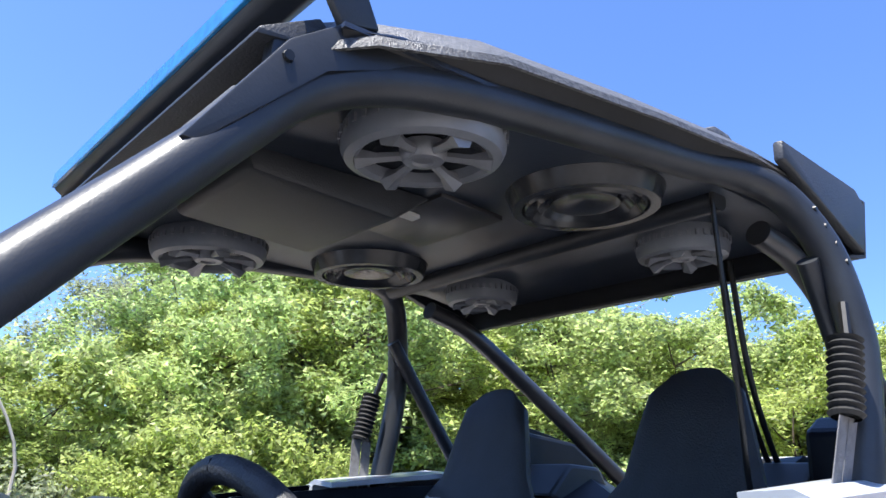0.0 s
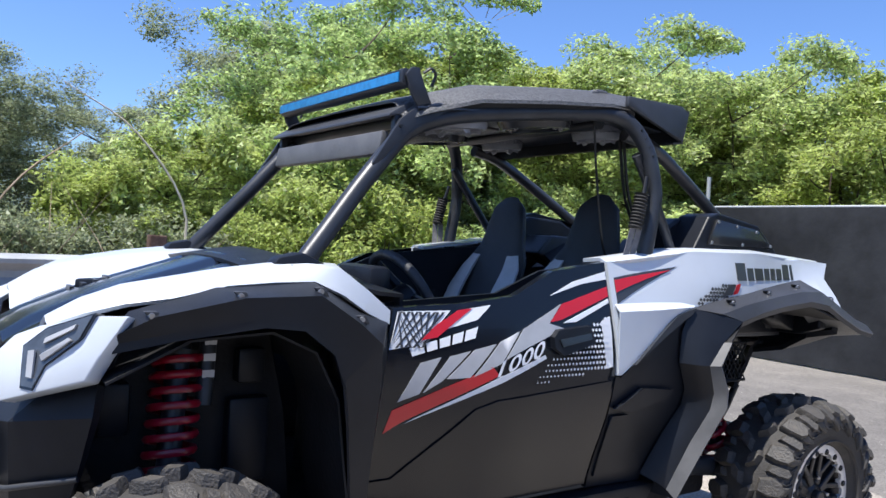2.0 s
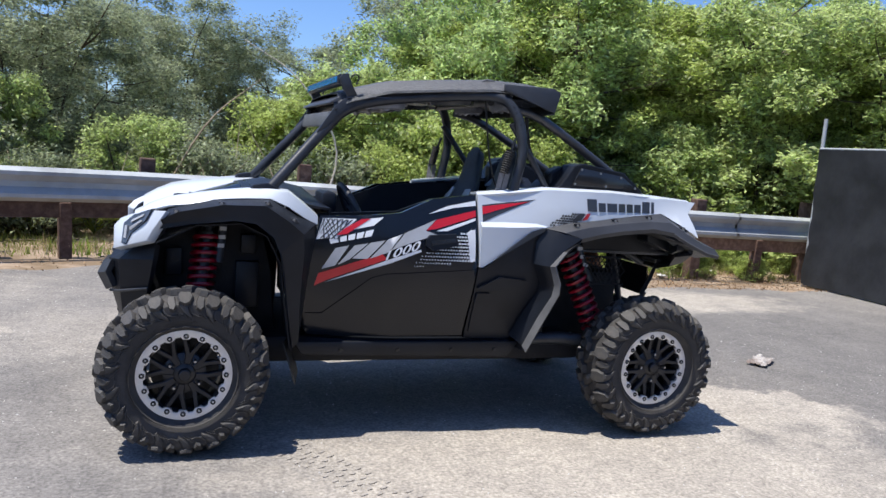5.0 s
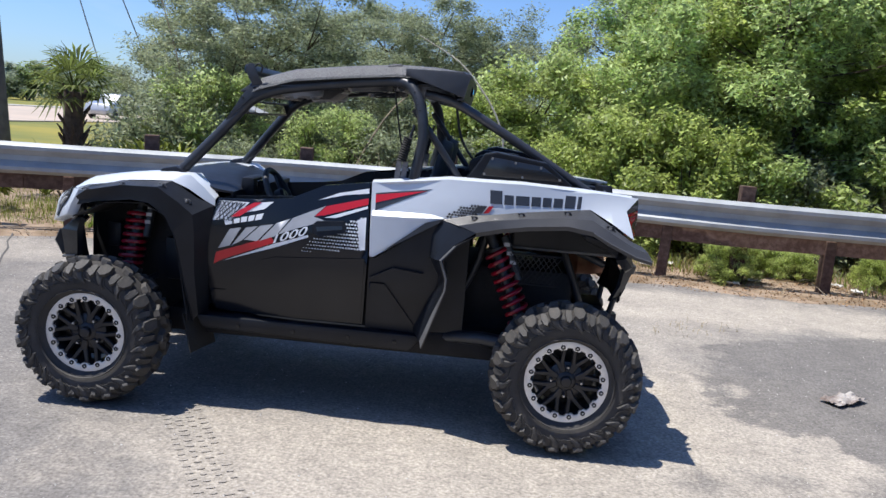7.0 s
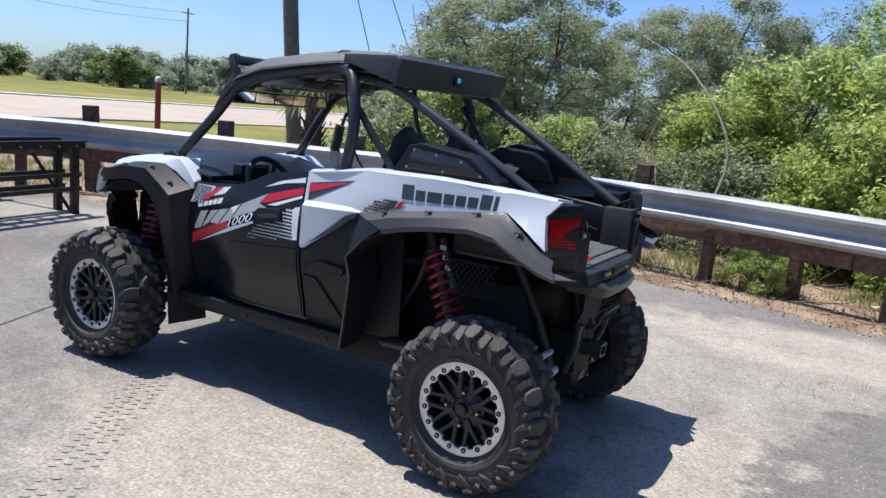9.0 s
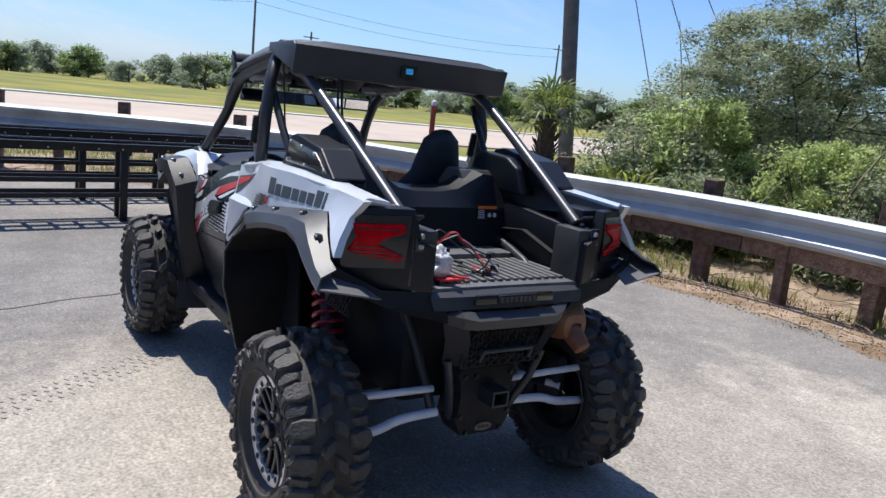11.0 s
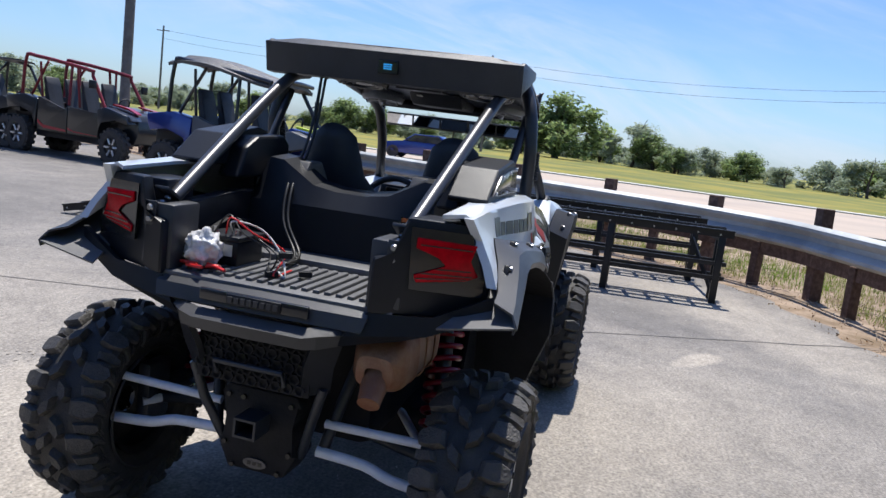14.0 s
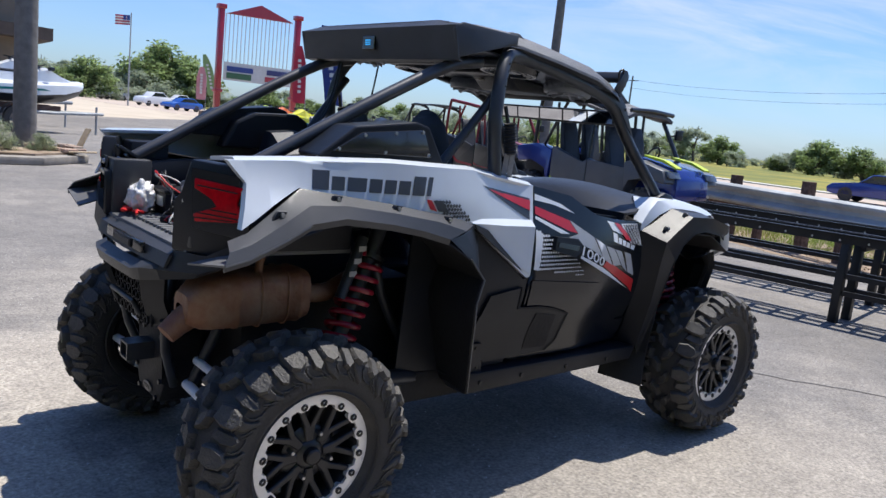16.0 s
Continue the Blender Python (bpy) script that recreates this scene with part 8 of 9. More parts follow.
# ---- parked vehicles ----
def simple_wheel(root, x, y, r, w, tyre_mat, rim_mat, side):
    bm = bmesh.new()
    lathe(bm, [(r * 0.55, -w * 0.42), (r * 0.62, -w / 2), (r * 0.9, -w / 2), (r, -w * 0.36), (r, w * 0.36), (r * 0.9, w / 2), (r * 0.62, w / 2), (r * 0.55, w * 0.42)], 28, "y", Matrix.Translation((x, y, r)))
    wh = part("wheel", bm, tyre_mat, root, "black tyre on alloy rim", smooth=35)
    bm = bmesh.new()
    box(bm, -r * 0.05, r * 0.06, -w * 0.22, w * 0.22, -r * 0.09, r * 0.09)
    first = part("tread_block", bm, tyre_mat, wh)
    for k in range(36):
        ob = first if k == 0 else new("tread_block", first.data)
        a, o = 2 * math.pi * (k // 2) / 18, 0.25 if k % 2 else -0.25
        ob.parent = wh
        ob.matrix_basis = Matrix.Translation((x + math.cos(a + o) * r, y + o * w, r + math.sin(a + o) * r)) @ Matrix.Rotation(-a - o, 4, "Y")
    bm = bmesh.new()
    lathe(bm, [(r * 0.58, side * w * 0.40), (r * 0.52, side * w * 0.44), (r * 0.50, side * w * 0.30), (0.0, side * w * 0.33)], 24, "y", Matrix.Translation((x, y, r)))
    rim = part("rim", bm, RIM, wh, smooth=35)
    for k in range(6):
        a = 2 * math.pi * k / 6
        bm = bmesh.new()
        tube(bm, [(x + 0.06 * math.cos(a), y + side * w * 0.40, r + 0.06 * math.sin(a)), (x + r * 0.52 * math.cos(a), y + side * w * 0.43, r + r * 0.52 * math.sin(a))], 0.02, 5)
        part("spoke", bm, rim_mat, wh)


def small_utv(x, y, heading, body, trim, cage, four, roof_on, label, accent, tall=1.0):
    root = thing("parked_utility_vehicle", label, "off-road vehicle", "parked side-by-sides", at=pose(x, y, 0, 0, 0, heading) @ Matrix.Diagonal((1, 1, tall, 1)))
    L = 1.38 if four else 1.12
    for sx in (L, -L):
        for sy in (1, -1):
            simple_wheel(root, sx, sy * 0.66, 0.34, 0.24, RUBBER, SILVER, sy)
    for s in (1, -1):
        bm = bmesh.new()
        prism(bm, [(L + 0.38, 0.80), (L + 0.30, 0.95), (L - 0.25, 1.06), (L - 0.50, 1.0), (L - 0.45, 0.55), (L - 0.38, 0.78), (L, 0.86), (L + 0.30, 0.78)], "xz", s * 0.42, s * 0.70, 0.02)
        part("front_wing", bm, trim, root, "dark front wing", smooth=30)
        bm = bmesh.new()
        prism(bm, [(-L - 0.42, 0.90), (-L - 0.45, 1.05), (-L + 0.10, 1.12), (-L + 0.52, 1.05), (-L + 0.45, 0.5), (-L + 0.38, 0.78), (-L, 0.88), (-L - 0.36, 0.80)], "xz", s * 0.42, s * 0.70, 0.02)
        part("rear_wing", bm, body, root, "painted rear wing", smooth=30)
        n = 2 if four else 1
        x0, x1 = -L + 0.50, L - 0.46
        for k in range(n):
            a, b = x0 + (x1 - x0) * k / n + 0.008, x0 + (x1 - x0) * (k + 1) / n - 0.008
            bm = bmesh.new()
            prism(bm, [(a, 0.46), (a, 1.10 if k == 0 else 0.99), (a + 0.12, 1.09 if k == 0 else 0.97), (b - 0.1, 0.90), (b, 0.99 if k == 0 else 0.97), (b, 0.46)], "xz", s * 0.60, s * 0.68, 0.02)
            dr = part("door", bm, trim, root, "grey half door", smooth=30)
            bm = bmesh.new()
            prism(bm, [(a + 0.02, 0.60 - 0.06 * k), (a + 0.02, 0.66 - 0.08 * k), (a + 0.2, 0.57 - 0.04 * k), (b - 0.02, 0.53 - 0.03 * k), (b - 0.02, 0.49), (a + 0.2, 0.51)], "xz", s * 0.682, s * 0.686)
            part("accent_stripe", bm, accent, dr)
        bm = bmesh.new()
        box(bm, x0, x1, s * 0.48 - 0.12, s * 0.48 + 0.12, 0.36, 0.45, 0.02)
        part("rocker", bm, PLASTIC, root, smooth=30)
        bm = bmesh.new()
        if four:
            tube(bm, [(L - 0.36, s * .60, 1.02), (L - 0.80, s * .56, 1.60), (L - 0.92, s * .55, 1.70), (-L + 0.25, s * .55, 1.86), (-L - 0.02, s * .56, 1.80), (-L - 0.08, s * .58, 1.05)], 0.036, 8, 3)
        else:
            tube(bm, [(L - 0.42, s * .60, 1.02), (L - 0.80, s * .54, 1.62), (L - 0.95, s * .52, 1.74), (-L + 0.75, s * .53, 1.80), (-L + 0.55, s * .57, 1.70), (-L + 0.45, s * .62, 1.05)], 0.032, 8, 3)
        part("cage_tube", bm, cage, root, smooth=60)
        bm = bmesh.new()
        tube(bm, [(-L + 0.62, s * .53, 1.78), (-L + 0.35, s * .50, 1.45), (-L + 0.05, s * .46, 1.08)] if four else [(-L + 0.62, s * .53, 1.78), (-L + 0.2, s * .50, 1.45), (-L - 0.25, s * .46, 1.08)], 0.028, 8)
        part("rear_tube", bm, cage, root, smooth=60)
        if four:
            bm = bmesh.new()
            tube(bm, [(-0.05, s * .53, 1.77), (-0.02, s * .60, 1.0)], 0.03, 8)
            part("centre_tube", bm, cage, root, smooth=60)
        bm = bmesh.new()
        prism(bm, [(L + 0.42, 0.86), (L + 0.36, 0.94), (L + 0.24, 0.96), (L + 0.28, 0.88)], "xz", s * 0.34, s * 0.64, 0.01)
        part("headlamp", bm, LENSCLEAR, root, smooth=30)
        bm = bmesh.new()
        box(bm, -L - 0.465, -L - 0.445, s * 0.55 - 0.10, s * 0.55 + 0.10, 0.95, 1.02, 0.004)
        part("tail_lamp", bm, LENSRED, root)
    bm = bmesh.new()
    prism(bm, [(L + 0.42, 0.62), (L + 0.40, 0.86), (L + 0.28, 0.98), (L - 0.45, 1.10), (L - 0.60, 0.90), (L - 0.5, 0.4), (L + 0.3, 0.42)], "xz", -0.42, 0.42, 0.03)
    part("hood", bm, body, root, "painted sloping hood", smooth=30)
    bm = bmesh.new()
    prism(bm, [(-L - 0.46, 0.60), (-L - 0.46, 1.02), (-L + 0.48, 1.02), (-L + 0.48, 0.40), (-L - 0.2, 0.45)], "xz", -0.42, 0.42, 0.03)
    part("cargo_box", bm, PLASTIC, root, "black cargo box", smooth=30)
    bm = bmesh.new()
    box(bm, -L + 0.4, L - 0.4, -0.60, 0.60, 0.34, 0.50, 0.03)
    part("floor_tub", bm, PLASTIC, root, smooth=30)
    for bx in ((-0.55, 0.55) if four else (-0.25,)):
        for sy in (0.28, -0.28):
            bm = bmesh.new()
            prism(bm, [(bx + 0.38, 0.62), (bx + 0.36, 0.74), (bx - 0.10, 0.72), (bx - 0.28, 1.36), (bx - 0.36, 1.50), (bx - 0.42, 1.48), (bx - 0.26, 0.60)], "xz", sy - 0.19, sy + 0.19, 0.03)
            part("seat", bm, SEATBLK, root, "black seat", smooth=40)
    bm = bmesh.new()
    m = Matrix.Translation((L - 0.72, 0.28, 1.10)) @ Matrix.Rotation(radians(-60), 4, "Y")
    tube(bm, [m @ Vector((0.16 * math.cos(a), 0.16 * math.sin(a), 0)) for a in (2 * math.pi * k / 20 for k in range(21))], 0.016, 6, cap=False)
    part("steering_wheel", bm, SEATBLK, root, smooth=60)
    if roof_on:
        bm = bmesh.new()
        if four:
            rows = []
            for k, xx in enumerate(np.linspace(L - 0.62, -L - 0.16, 17)):
                f = k / 16
                zc = 1.70 + 0.23 * smooth01(f, 0.0, 0.75) - 0.05 * smooth01(f, 0.88, 1.0)
                wd = 0.58 + 0.05 * math.sin(math.pi * f)
                rows.append([(xx, wd * u, zc + (0.035 if 0.25 < abs(u) < 0.7 and 0.1 < f < 0.9 else 0.0) - 0.07 * abs(u) ** 4) for u in np.linspace(-1, 1, 13)])
            loft(bm, rows, thick=0.045)
            part("roof", bm, ROOFTOP, root, "ribbed grey moulded roof", smooth=40)
            bm = bmesh.new()
            tube(bm, [(L - 0.62, -0.56, 1.71), (L - 0.60, 0, 1.73), (L - 0.62, 0.56, 1.71)], 0.032, 8, 3)
            part("header_tube", bm, cage, root, smooth=60)
        else:
            loft(bm, [[(xx, yy, 1.80 + 0.05 * (1 - (xx / L) ** 2) - 0.04 * (yy / 0.6) ** 2) for yy in np.linspace(-.6, .6, 9)] for xx in np.linspace(L - 0.80, -L + 0.55, 9)], thick=0.03)
            part("roof", bm, ROOFBOX, root, "dark moulded roof", smooth=40)
    if four:
        for s in (1, -1):
            bm = bmesh.new()
            prism(bm, [(L + 0.36, 0.98), (L + 0.10, 1.05), (L - 0.30, 1.10), (L - 0.32, 1.13), (L + 0.10, 1.085), (L + 0.37, 1.0)], "xz", s * 0.30, s * 0.44)
            part("hood_stripe", bm, accent, root, "bright hood stripe")
            bm = bmesh.new()
            tube(bm, [(L - 0.62, s * 0.60, 1.42), (L - 0.60, s * 0.70, 1.45)], 0.012, 6)
            box(bm, L - 0.62, L - 0.56, s * 0.76 - 0.09, s * 0.76 + 0.09, 1.37, 1.52, 0.02)
            part("side_mirror", bm, PLASTIC, root, "black side mirror", smooth=40)
            for bx in (-0.55, 0.55):
                bm = bmesh.new()
                tube(bm, [(bx - 0.36, s * 0.5, 0.98), (bx - 0.40, s * 0.54, 1.5), (bx - 0.42, s * 0.55, 1.76)], 0.026, 6)
                part("hoop_tube", bm, cage, root, smooth=60)
    return root


BLUE = mat("metallic_blue_paint", (0.012, 0.035, 0.22), 0.25, metal=0.3, vary=0.15, scale=3, coat=0.7)
GREYP = mat("grey_body_plastic", (0.105, 0.108, 0.115), 0.4, vary=0.12, scale=4)
REDP = mat("red_paint", (0.36, 0.008, 0.025), 0.3, vary=0.1, scale=4, coat=0.5)
DARKRED = mat("dark_red_tube", (0.20, 0.008, 0.015), 0.4, vary=0.1, scale=4)
BLKP = mat("gloss_black_paint", (0.016, 0.017, 0.02), 0.3, vary=0.2, scale=4, coat=0.4)
LIME = mat("lime_accent", (0.50, 0.62, 0.03), 0.4, vary=0.1)
YELP = mat("yellow_gelcoat", (0.72, 0.68, 0.02), 0.25, vary=0.08, coat=0.6)
TEAL = mat("teal_gelcoat", (0.02, 0.42, 0.62), 0.25, vary=0.08, coat=0.6)
DEEPTEAL = mat("deep_teal_gelcoat", (0.01, 0.20, 0.20), 0.25, vary=0.08, coat=0.6)
ORAP = mat("orange_gelcoat", (0.80, 0.20, 0.03), 0.25, vary=0.08, coat=0.6)
WHTP = mat("white_gelcoat", (0.72, 0.74, 0.76), 0.25, vary=0.06, coat=0.6)
SILP = mat("silver_car_paint", (0.42, 0.44, 0.47), 0.3, metal=0.4, vary=0.08, coat=0.6)
small_utv(8.75, 5.80, -94, BLUE, GREYP, BLKP, True, True, "blue and grey four-seat side-by-side with roof, parked by the ramps", LIME, 1.22)
small_utv(11.1, 11.3, -96, BLKP, BLKP, DARKRED, True, False, "black side-by-side with dark red roll cage, parked in a row", REDP, 1.16)
small_utv(11.5, 14.2, -97, GREYP, BLKP, BLKP, False, True, "black and grey side-by-side with dark roof, parked in a row", GREYP, 1.12)


def jet_ski(x, y, heading, hull, top, label, band=None, size=1.0, up=0.55):
    root = thing("jet_ski", label, "jet ski", "watercraft on trailers", at=pose(x, y, up * size, 0, 0, heading) @ Matrix.Scale(size, 4))
    section = ((-1.5, .48, .12, .45), (-0.8, .58, 0.0, .48), (0.2, .58, 0.0, .52), (1.0, .42, .10, .58), (1.5, .18, .30, .62), (1.68, .03, .48, .60))
    bm = bmesh.new()
    loft(bm, [[(t, -w * 1.02, z0 + (z1 - z0) * 0.5), (t, -w * 0.6, z0 + 0.05), (t, 0, z0), (t, w * 0.6, z0 + 0.05), (t, w * 1.02, z0 + (z1 - z0) * 0.5)] for t, w, z0, z1 in section], thick=0.02)
    part("hull", bm, hull, root, "glossy moulded hull", smooth=45)
    bm = bmesh.new()
    loft(bm, [[(t, w * 1.02, z0 + (z1 - z0) * 0.52), (t, w * 1.01, z1 - 0.06), (t, w, z1), (t, w * 0.5, z1 + 0.08), (t, 0, z1 + 0.10), (t, -w * 0.5, z1 + 0.08), (t, -w, z1), (t, -w * 1.01, z1 - 0.06), (t, -w * 1.02, z0 + (z1 - z0) * 0.52)] for t, w, z0, z1 in section], thick=0.01)
    part("upper_hull", bm, top if band is None else band, root, "glossy upper hull", smooth=45)
    for s in (1, -1):
        bm = bmesh.new()
        prism(bm, [(-1.45, .36), (-0.4, .42), (0.3, .44), (0.5, .40), (-0.3, .36), (-1.45, .31)], "xz", s * 0.585, s * 0.60)
        part("side_flash", bm, top, root, "coloured side flash")
        bm = bmesh.new()
        box(bm, 0.55, 0.68, s * 0.36 - 0.07, s * 0.36 + 0.07, 0.92, 1.02, 0.02)
        part("mirror", bm, BLKP, root, smooth=40)
    bm = bmesh.new()
    rows = []
    for t, w, z in ((-1.35, .22, .68), (-0.9, .20, .82), (-0.3, .17, .84), (0.1, .16, .80), (0.35, .22, .92), (0.62, .26, 1.0), (1.0, .24, .82), (1.4, .12, .68)):
        rows.append([(t, w, .50), (t, w * 0.9, z - 0.05), (t, 0, z), (t, -w * 0.9, z - 0.05), (t, -w, .50)])
    loft(bm, rows, thick=0.02)
    part("deck", bm, top if band is None else band, root, "raised deck and saddle", smooth=45)
    bm = bmesh.new()
    tube(bm, [(0.42, -.36, 1.05), (0.48, 0, 1.02), (0.42, .36, 1.05)], 0.02, 6, 3)
    part("handlebar", bm, PLASTIC, root, smooth=60)
    bm = bmesh.new()
    box(bm, -1.30, -0.1, -0.16, 0.16, .80, .86, 0.03)
    part("seat", bm, SEATBLK, root, "black saddle", smooth=40)
    tr = thing("boat_trailer", "small galvanised watercraft trailer", "trailer", "watercraft trailers", at=pose(x, y, 0, 0, 0, heading) @ Matrix.Diagonal((size, size, size * up / 0.55, 1)))
    for s in (1, -1):
        bm = bmesh.new()
        tube(bm, [(-1.5, s * .52, .42), (0.6, s * .52, .42), (2.3, 0, .45)], 0.035, 6)
        part("frame_rail", bm, GALV, tr)
        bm = bmesh.new()
        lathe(bm, [(0.12, -.06), (0.25, -.06), (0.26, 0), (0.25, .06), (0.12, .06)], 20, "y", Matrix.Translation((-0.5, s * .72, .26)))
        part("wheel", bm, RUBBER, tr, smooth=40)
        bm = bmesh.new()
        lathe(bm, [(0.32, -.08), (0.32, .08)], 14, "y", Matrix.Translation((-0.5, s * .72, .26)), 0.3, 2.84)
        part("mudguard", bm, BLKP, tr, smooth=40)
        bm = bmesh.new()
        box(bm, -1.3, 0.9, s * .3 - .05, s * .3 + .05, .46, .56, 0.01)
        part("bunk", bm, POSTWOOD, tr)
    bm = bmesh.new()
    tube(bm, [(2.1, 0, 0), (2.1, 0, .6)], 0.03, 6)
    part("jack", bm, GALV, tr)


for i, (h_, t_, lb) in enumerate(((YELP, BLKP, "yellow and black jet ski on a trailer"), (WHTP, BLKP, "white and black jet ski on a trailer"), (BLKP, GREYP, "black jet ski on a trailer"),
                                  (TEAL, YELP, "teal and yellow jet ski on a trailer"), (BLKP, ORAP, "black and orange jet ski on a trailer"), (BLKP, LIME, "black and lime jet ski on a trailer"))):
    jet_ski(15.4 + 0.75 * i, 22.0 + 3.4 * i, -150 - 2 * i, h_, t_, lb)
jet_ski(2.5, 22.6, 14, BLKP, DEEPTEAL, "white and deep-teal jet ski on a trailer by the island", WHTP, 1.12, 0.72)
jet_ski(2.4, 26.2, 10, BLKP, WHTP, "white and black jet ski on a raised trailer by the building", WHTP, 1.12, 0.95)


BRIGHTBLUE = mat("bright_blue_paint", (0.02, 0.10, 0.42), 0.25, metal=0.2, vary=0.1, scale=3, coat=0.7)


def car(x, y, heading, paint, label, tall=False):
    root = thing("car", label, "car", at=pose(x, y, 0.01, 0, 0, heading))
    h = 0.25 if tall else 0.0
    bm = bmesh.new()
    prism(bm, [(2.2, .35), (2.25, .60), (2.0, .78 + h), (1.0, .92 + h), (-1.9, .95 + h), (-2.2, .85 + h), (-2.25, .40), (-1.9, .28), (1.9, .28)], "xz", -.86, .86, 0.06)
    part("body", bm, paint, root, "painted body", smooth=40)
    bm = bmesh.new()
    prism(bm, [(0.95, .90 + h), (0.30, 1.36 + 1.4 * h), (-1.1, 1.40 + 1.4 * h), (-1.85, .94 + h)], "xz", -.70, .70, 0.06)
    part("cabin", bm, paint, root, "painted roof", smooth=40)
    for s in (1, -1):
        bm = bmesh.new()
        prism(bm, [(0.78, .95 + h), (0.26, 1.31 + 1.35 * h), (-1.05, 1.34 + 1.35 * h), (-1.62, .97 + h)], "xz", s * .695, s * .712, 0.004)
        part("side_window", bm, CARGLASS, root, "dark window glass")
        for xx in (1.35, -1.35):
            bm = bmesh.new()
            lathe(bm, [(0.0, .10), (0.20, .10), (0.21, .11), (0.33, .10), (0.34, .05), (0.33, -.10)], 22, "y", Matrix.Translation((xx, s * .76, .33)) @ Matrix.Scale(s, 4, (0, 1, 0)))
            part("wheel", bm, RUBBER, root, smooth=40)
    return root


car(36, 10.93, 92, BLUE, "blue sedan on the road")
car(25.5, -46.5, 90, SILP, "silver car on the road", True)
for x, y, hd, pt, lb, tl in ((29.5, 80, 200, BRIGHTBLUE, "bright blue sports car in the far parking row", False), (30.5, 92, 205, WHTP, "white pickup in the far parking row", True), (42, 114, 195, WHTP, "white estate car in the far parking row", True), (33, 116, 195, SILP, "silver van in the far parking row", True)):
    car(x, y, hd, pt, lb, tl)

# ---- pylon sign, flags, building ----
sign = thing("pylon_sign", "red-framed white pylon sign with lattice and boards", "sign")
L_, R_ = Vector((22.9, 55.8, 0)), Vector((28.8, 54.3, 0))
dv = (R_ - L_).normalized()
for p in (L_, R_):
    bm = bmesh.new()
    box(bm, p.x - 0.22, p.x + 0.22, p.y - 0.22, p.y + 0.22, 0, 8.6, 0.05)
    box(bm, p.x - 0.32, p.x + 0.32, p.y - 0.32, p.y + 0.32, 8.6, 8.95, 0.04)
    box(bm, p.x - 0.32, p.x + 0.32, p.y - 0.32, p.y + 0.32, 2.2, 2.45, 0.04)
    part("post", bm, REDP, sign, "red square post", smooth=30)
bm = bmesh.new()
q = [L_ + dv * 0.4 + Vector((0, 0, 8.3)), R_ - dv * 0.4 + Vector((0, 0, 8.3)), L_.lerp(R_, 0.5) + Vector((0, 0, 9.3))]
nrm_ = Vector((-dv.y, dv.x, 0)) * 0.12
lo, hi = [bm.verts.new(p - nrm_) for p in q], [bm.verts.new(p + nrm_) for p in q]
bm.faces.new(lo), bm.faces.new(hi[::-1])
for k in range(3):
    bm.faces.new((lo[k], hi[k], hi[(k + 1) % 3], lo[(k + 1) % 3]))
part("pediment", bm, REDP, sign, "red triangular pediment")
for k in range(17):
    p = L_.lerp(R_, (k + 1.2) / 19.4)
    bm = bmesh.new()
    tube(bm, [p + Vector((0, 0, 4.6)), p + Vector((0, 0, 8.3))], 0.035, 5)
    part("lattice_bar", bm, LABEL, sign, "white lattice bar")
for z0, z1, mt, f0, f1 in ((3.2, 4.6, LABEL, 0.06, 0.94), (3.35, 3.8, mat("sign_green", (0.05, 0.14, 0.07), 0.4, vary=0.1), 0.10, 0.42), (3.9, 4.3, mat("sign_blue", (0.03, 0.06, 0.25), 0.4, vary=0.1), 0.10, 0.44),
                           (3.4, 3.8, REDP, 0.60, 0.90), (3.95, 4.35, mat("sign_navy", (0.04, 0.05, 0.16), 0.4, vary=0.1), 0.62, 0.90)):
    a, b = L_.lerp(R_, f0), L_.lerp(R_, f1)
    bm = bmesh.new()
    o = -0.15 if mt is LABEL else -0.20
    fr = Vector((dv.y, -dv.x, 0)) * (0.15 if mt is LABEL else 0.19)
    beam(bm, a + fr + Vector((0, 0, (z0 + z1) / 2)), b + fr + Vector((0, 0, (z0 + z1) / 2)), 0.08, z1 - z0)
    part("board" if mt is LABEL else "colour_block", bm, mt, sign, "white sign board" if mt is LABEL else "plain colour block")
bm = bmesh.new()
beam(bm, L_ - dv * 1.2 + Vector((0, 0, .3)), R_ + dv * 1.2 + Vector((0, 0, .3)), 1.6, 0.6)
part("planter", bm, mat("brick_planter", (0.20, 0.13, 0.10), 0.8, vary=0.3, scale=5), sign, "low planter base")


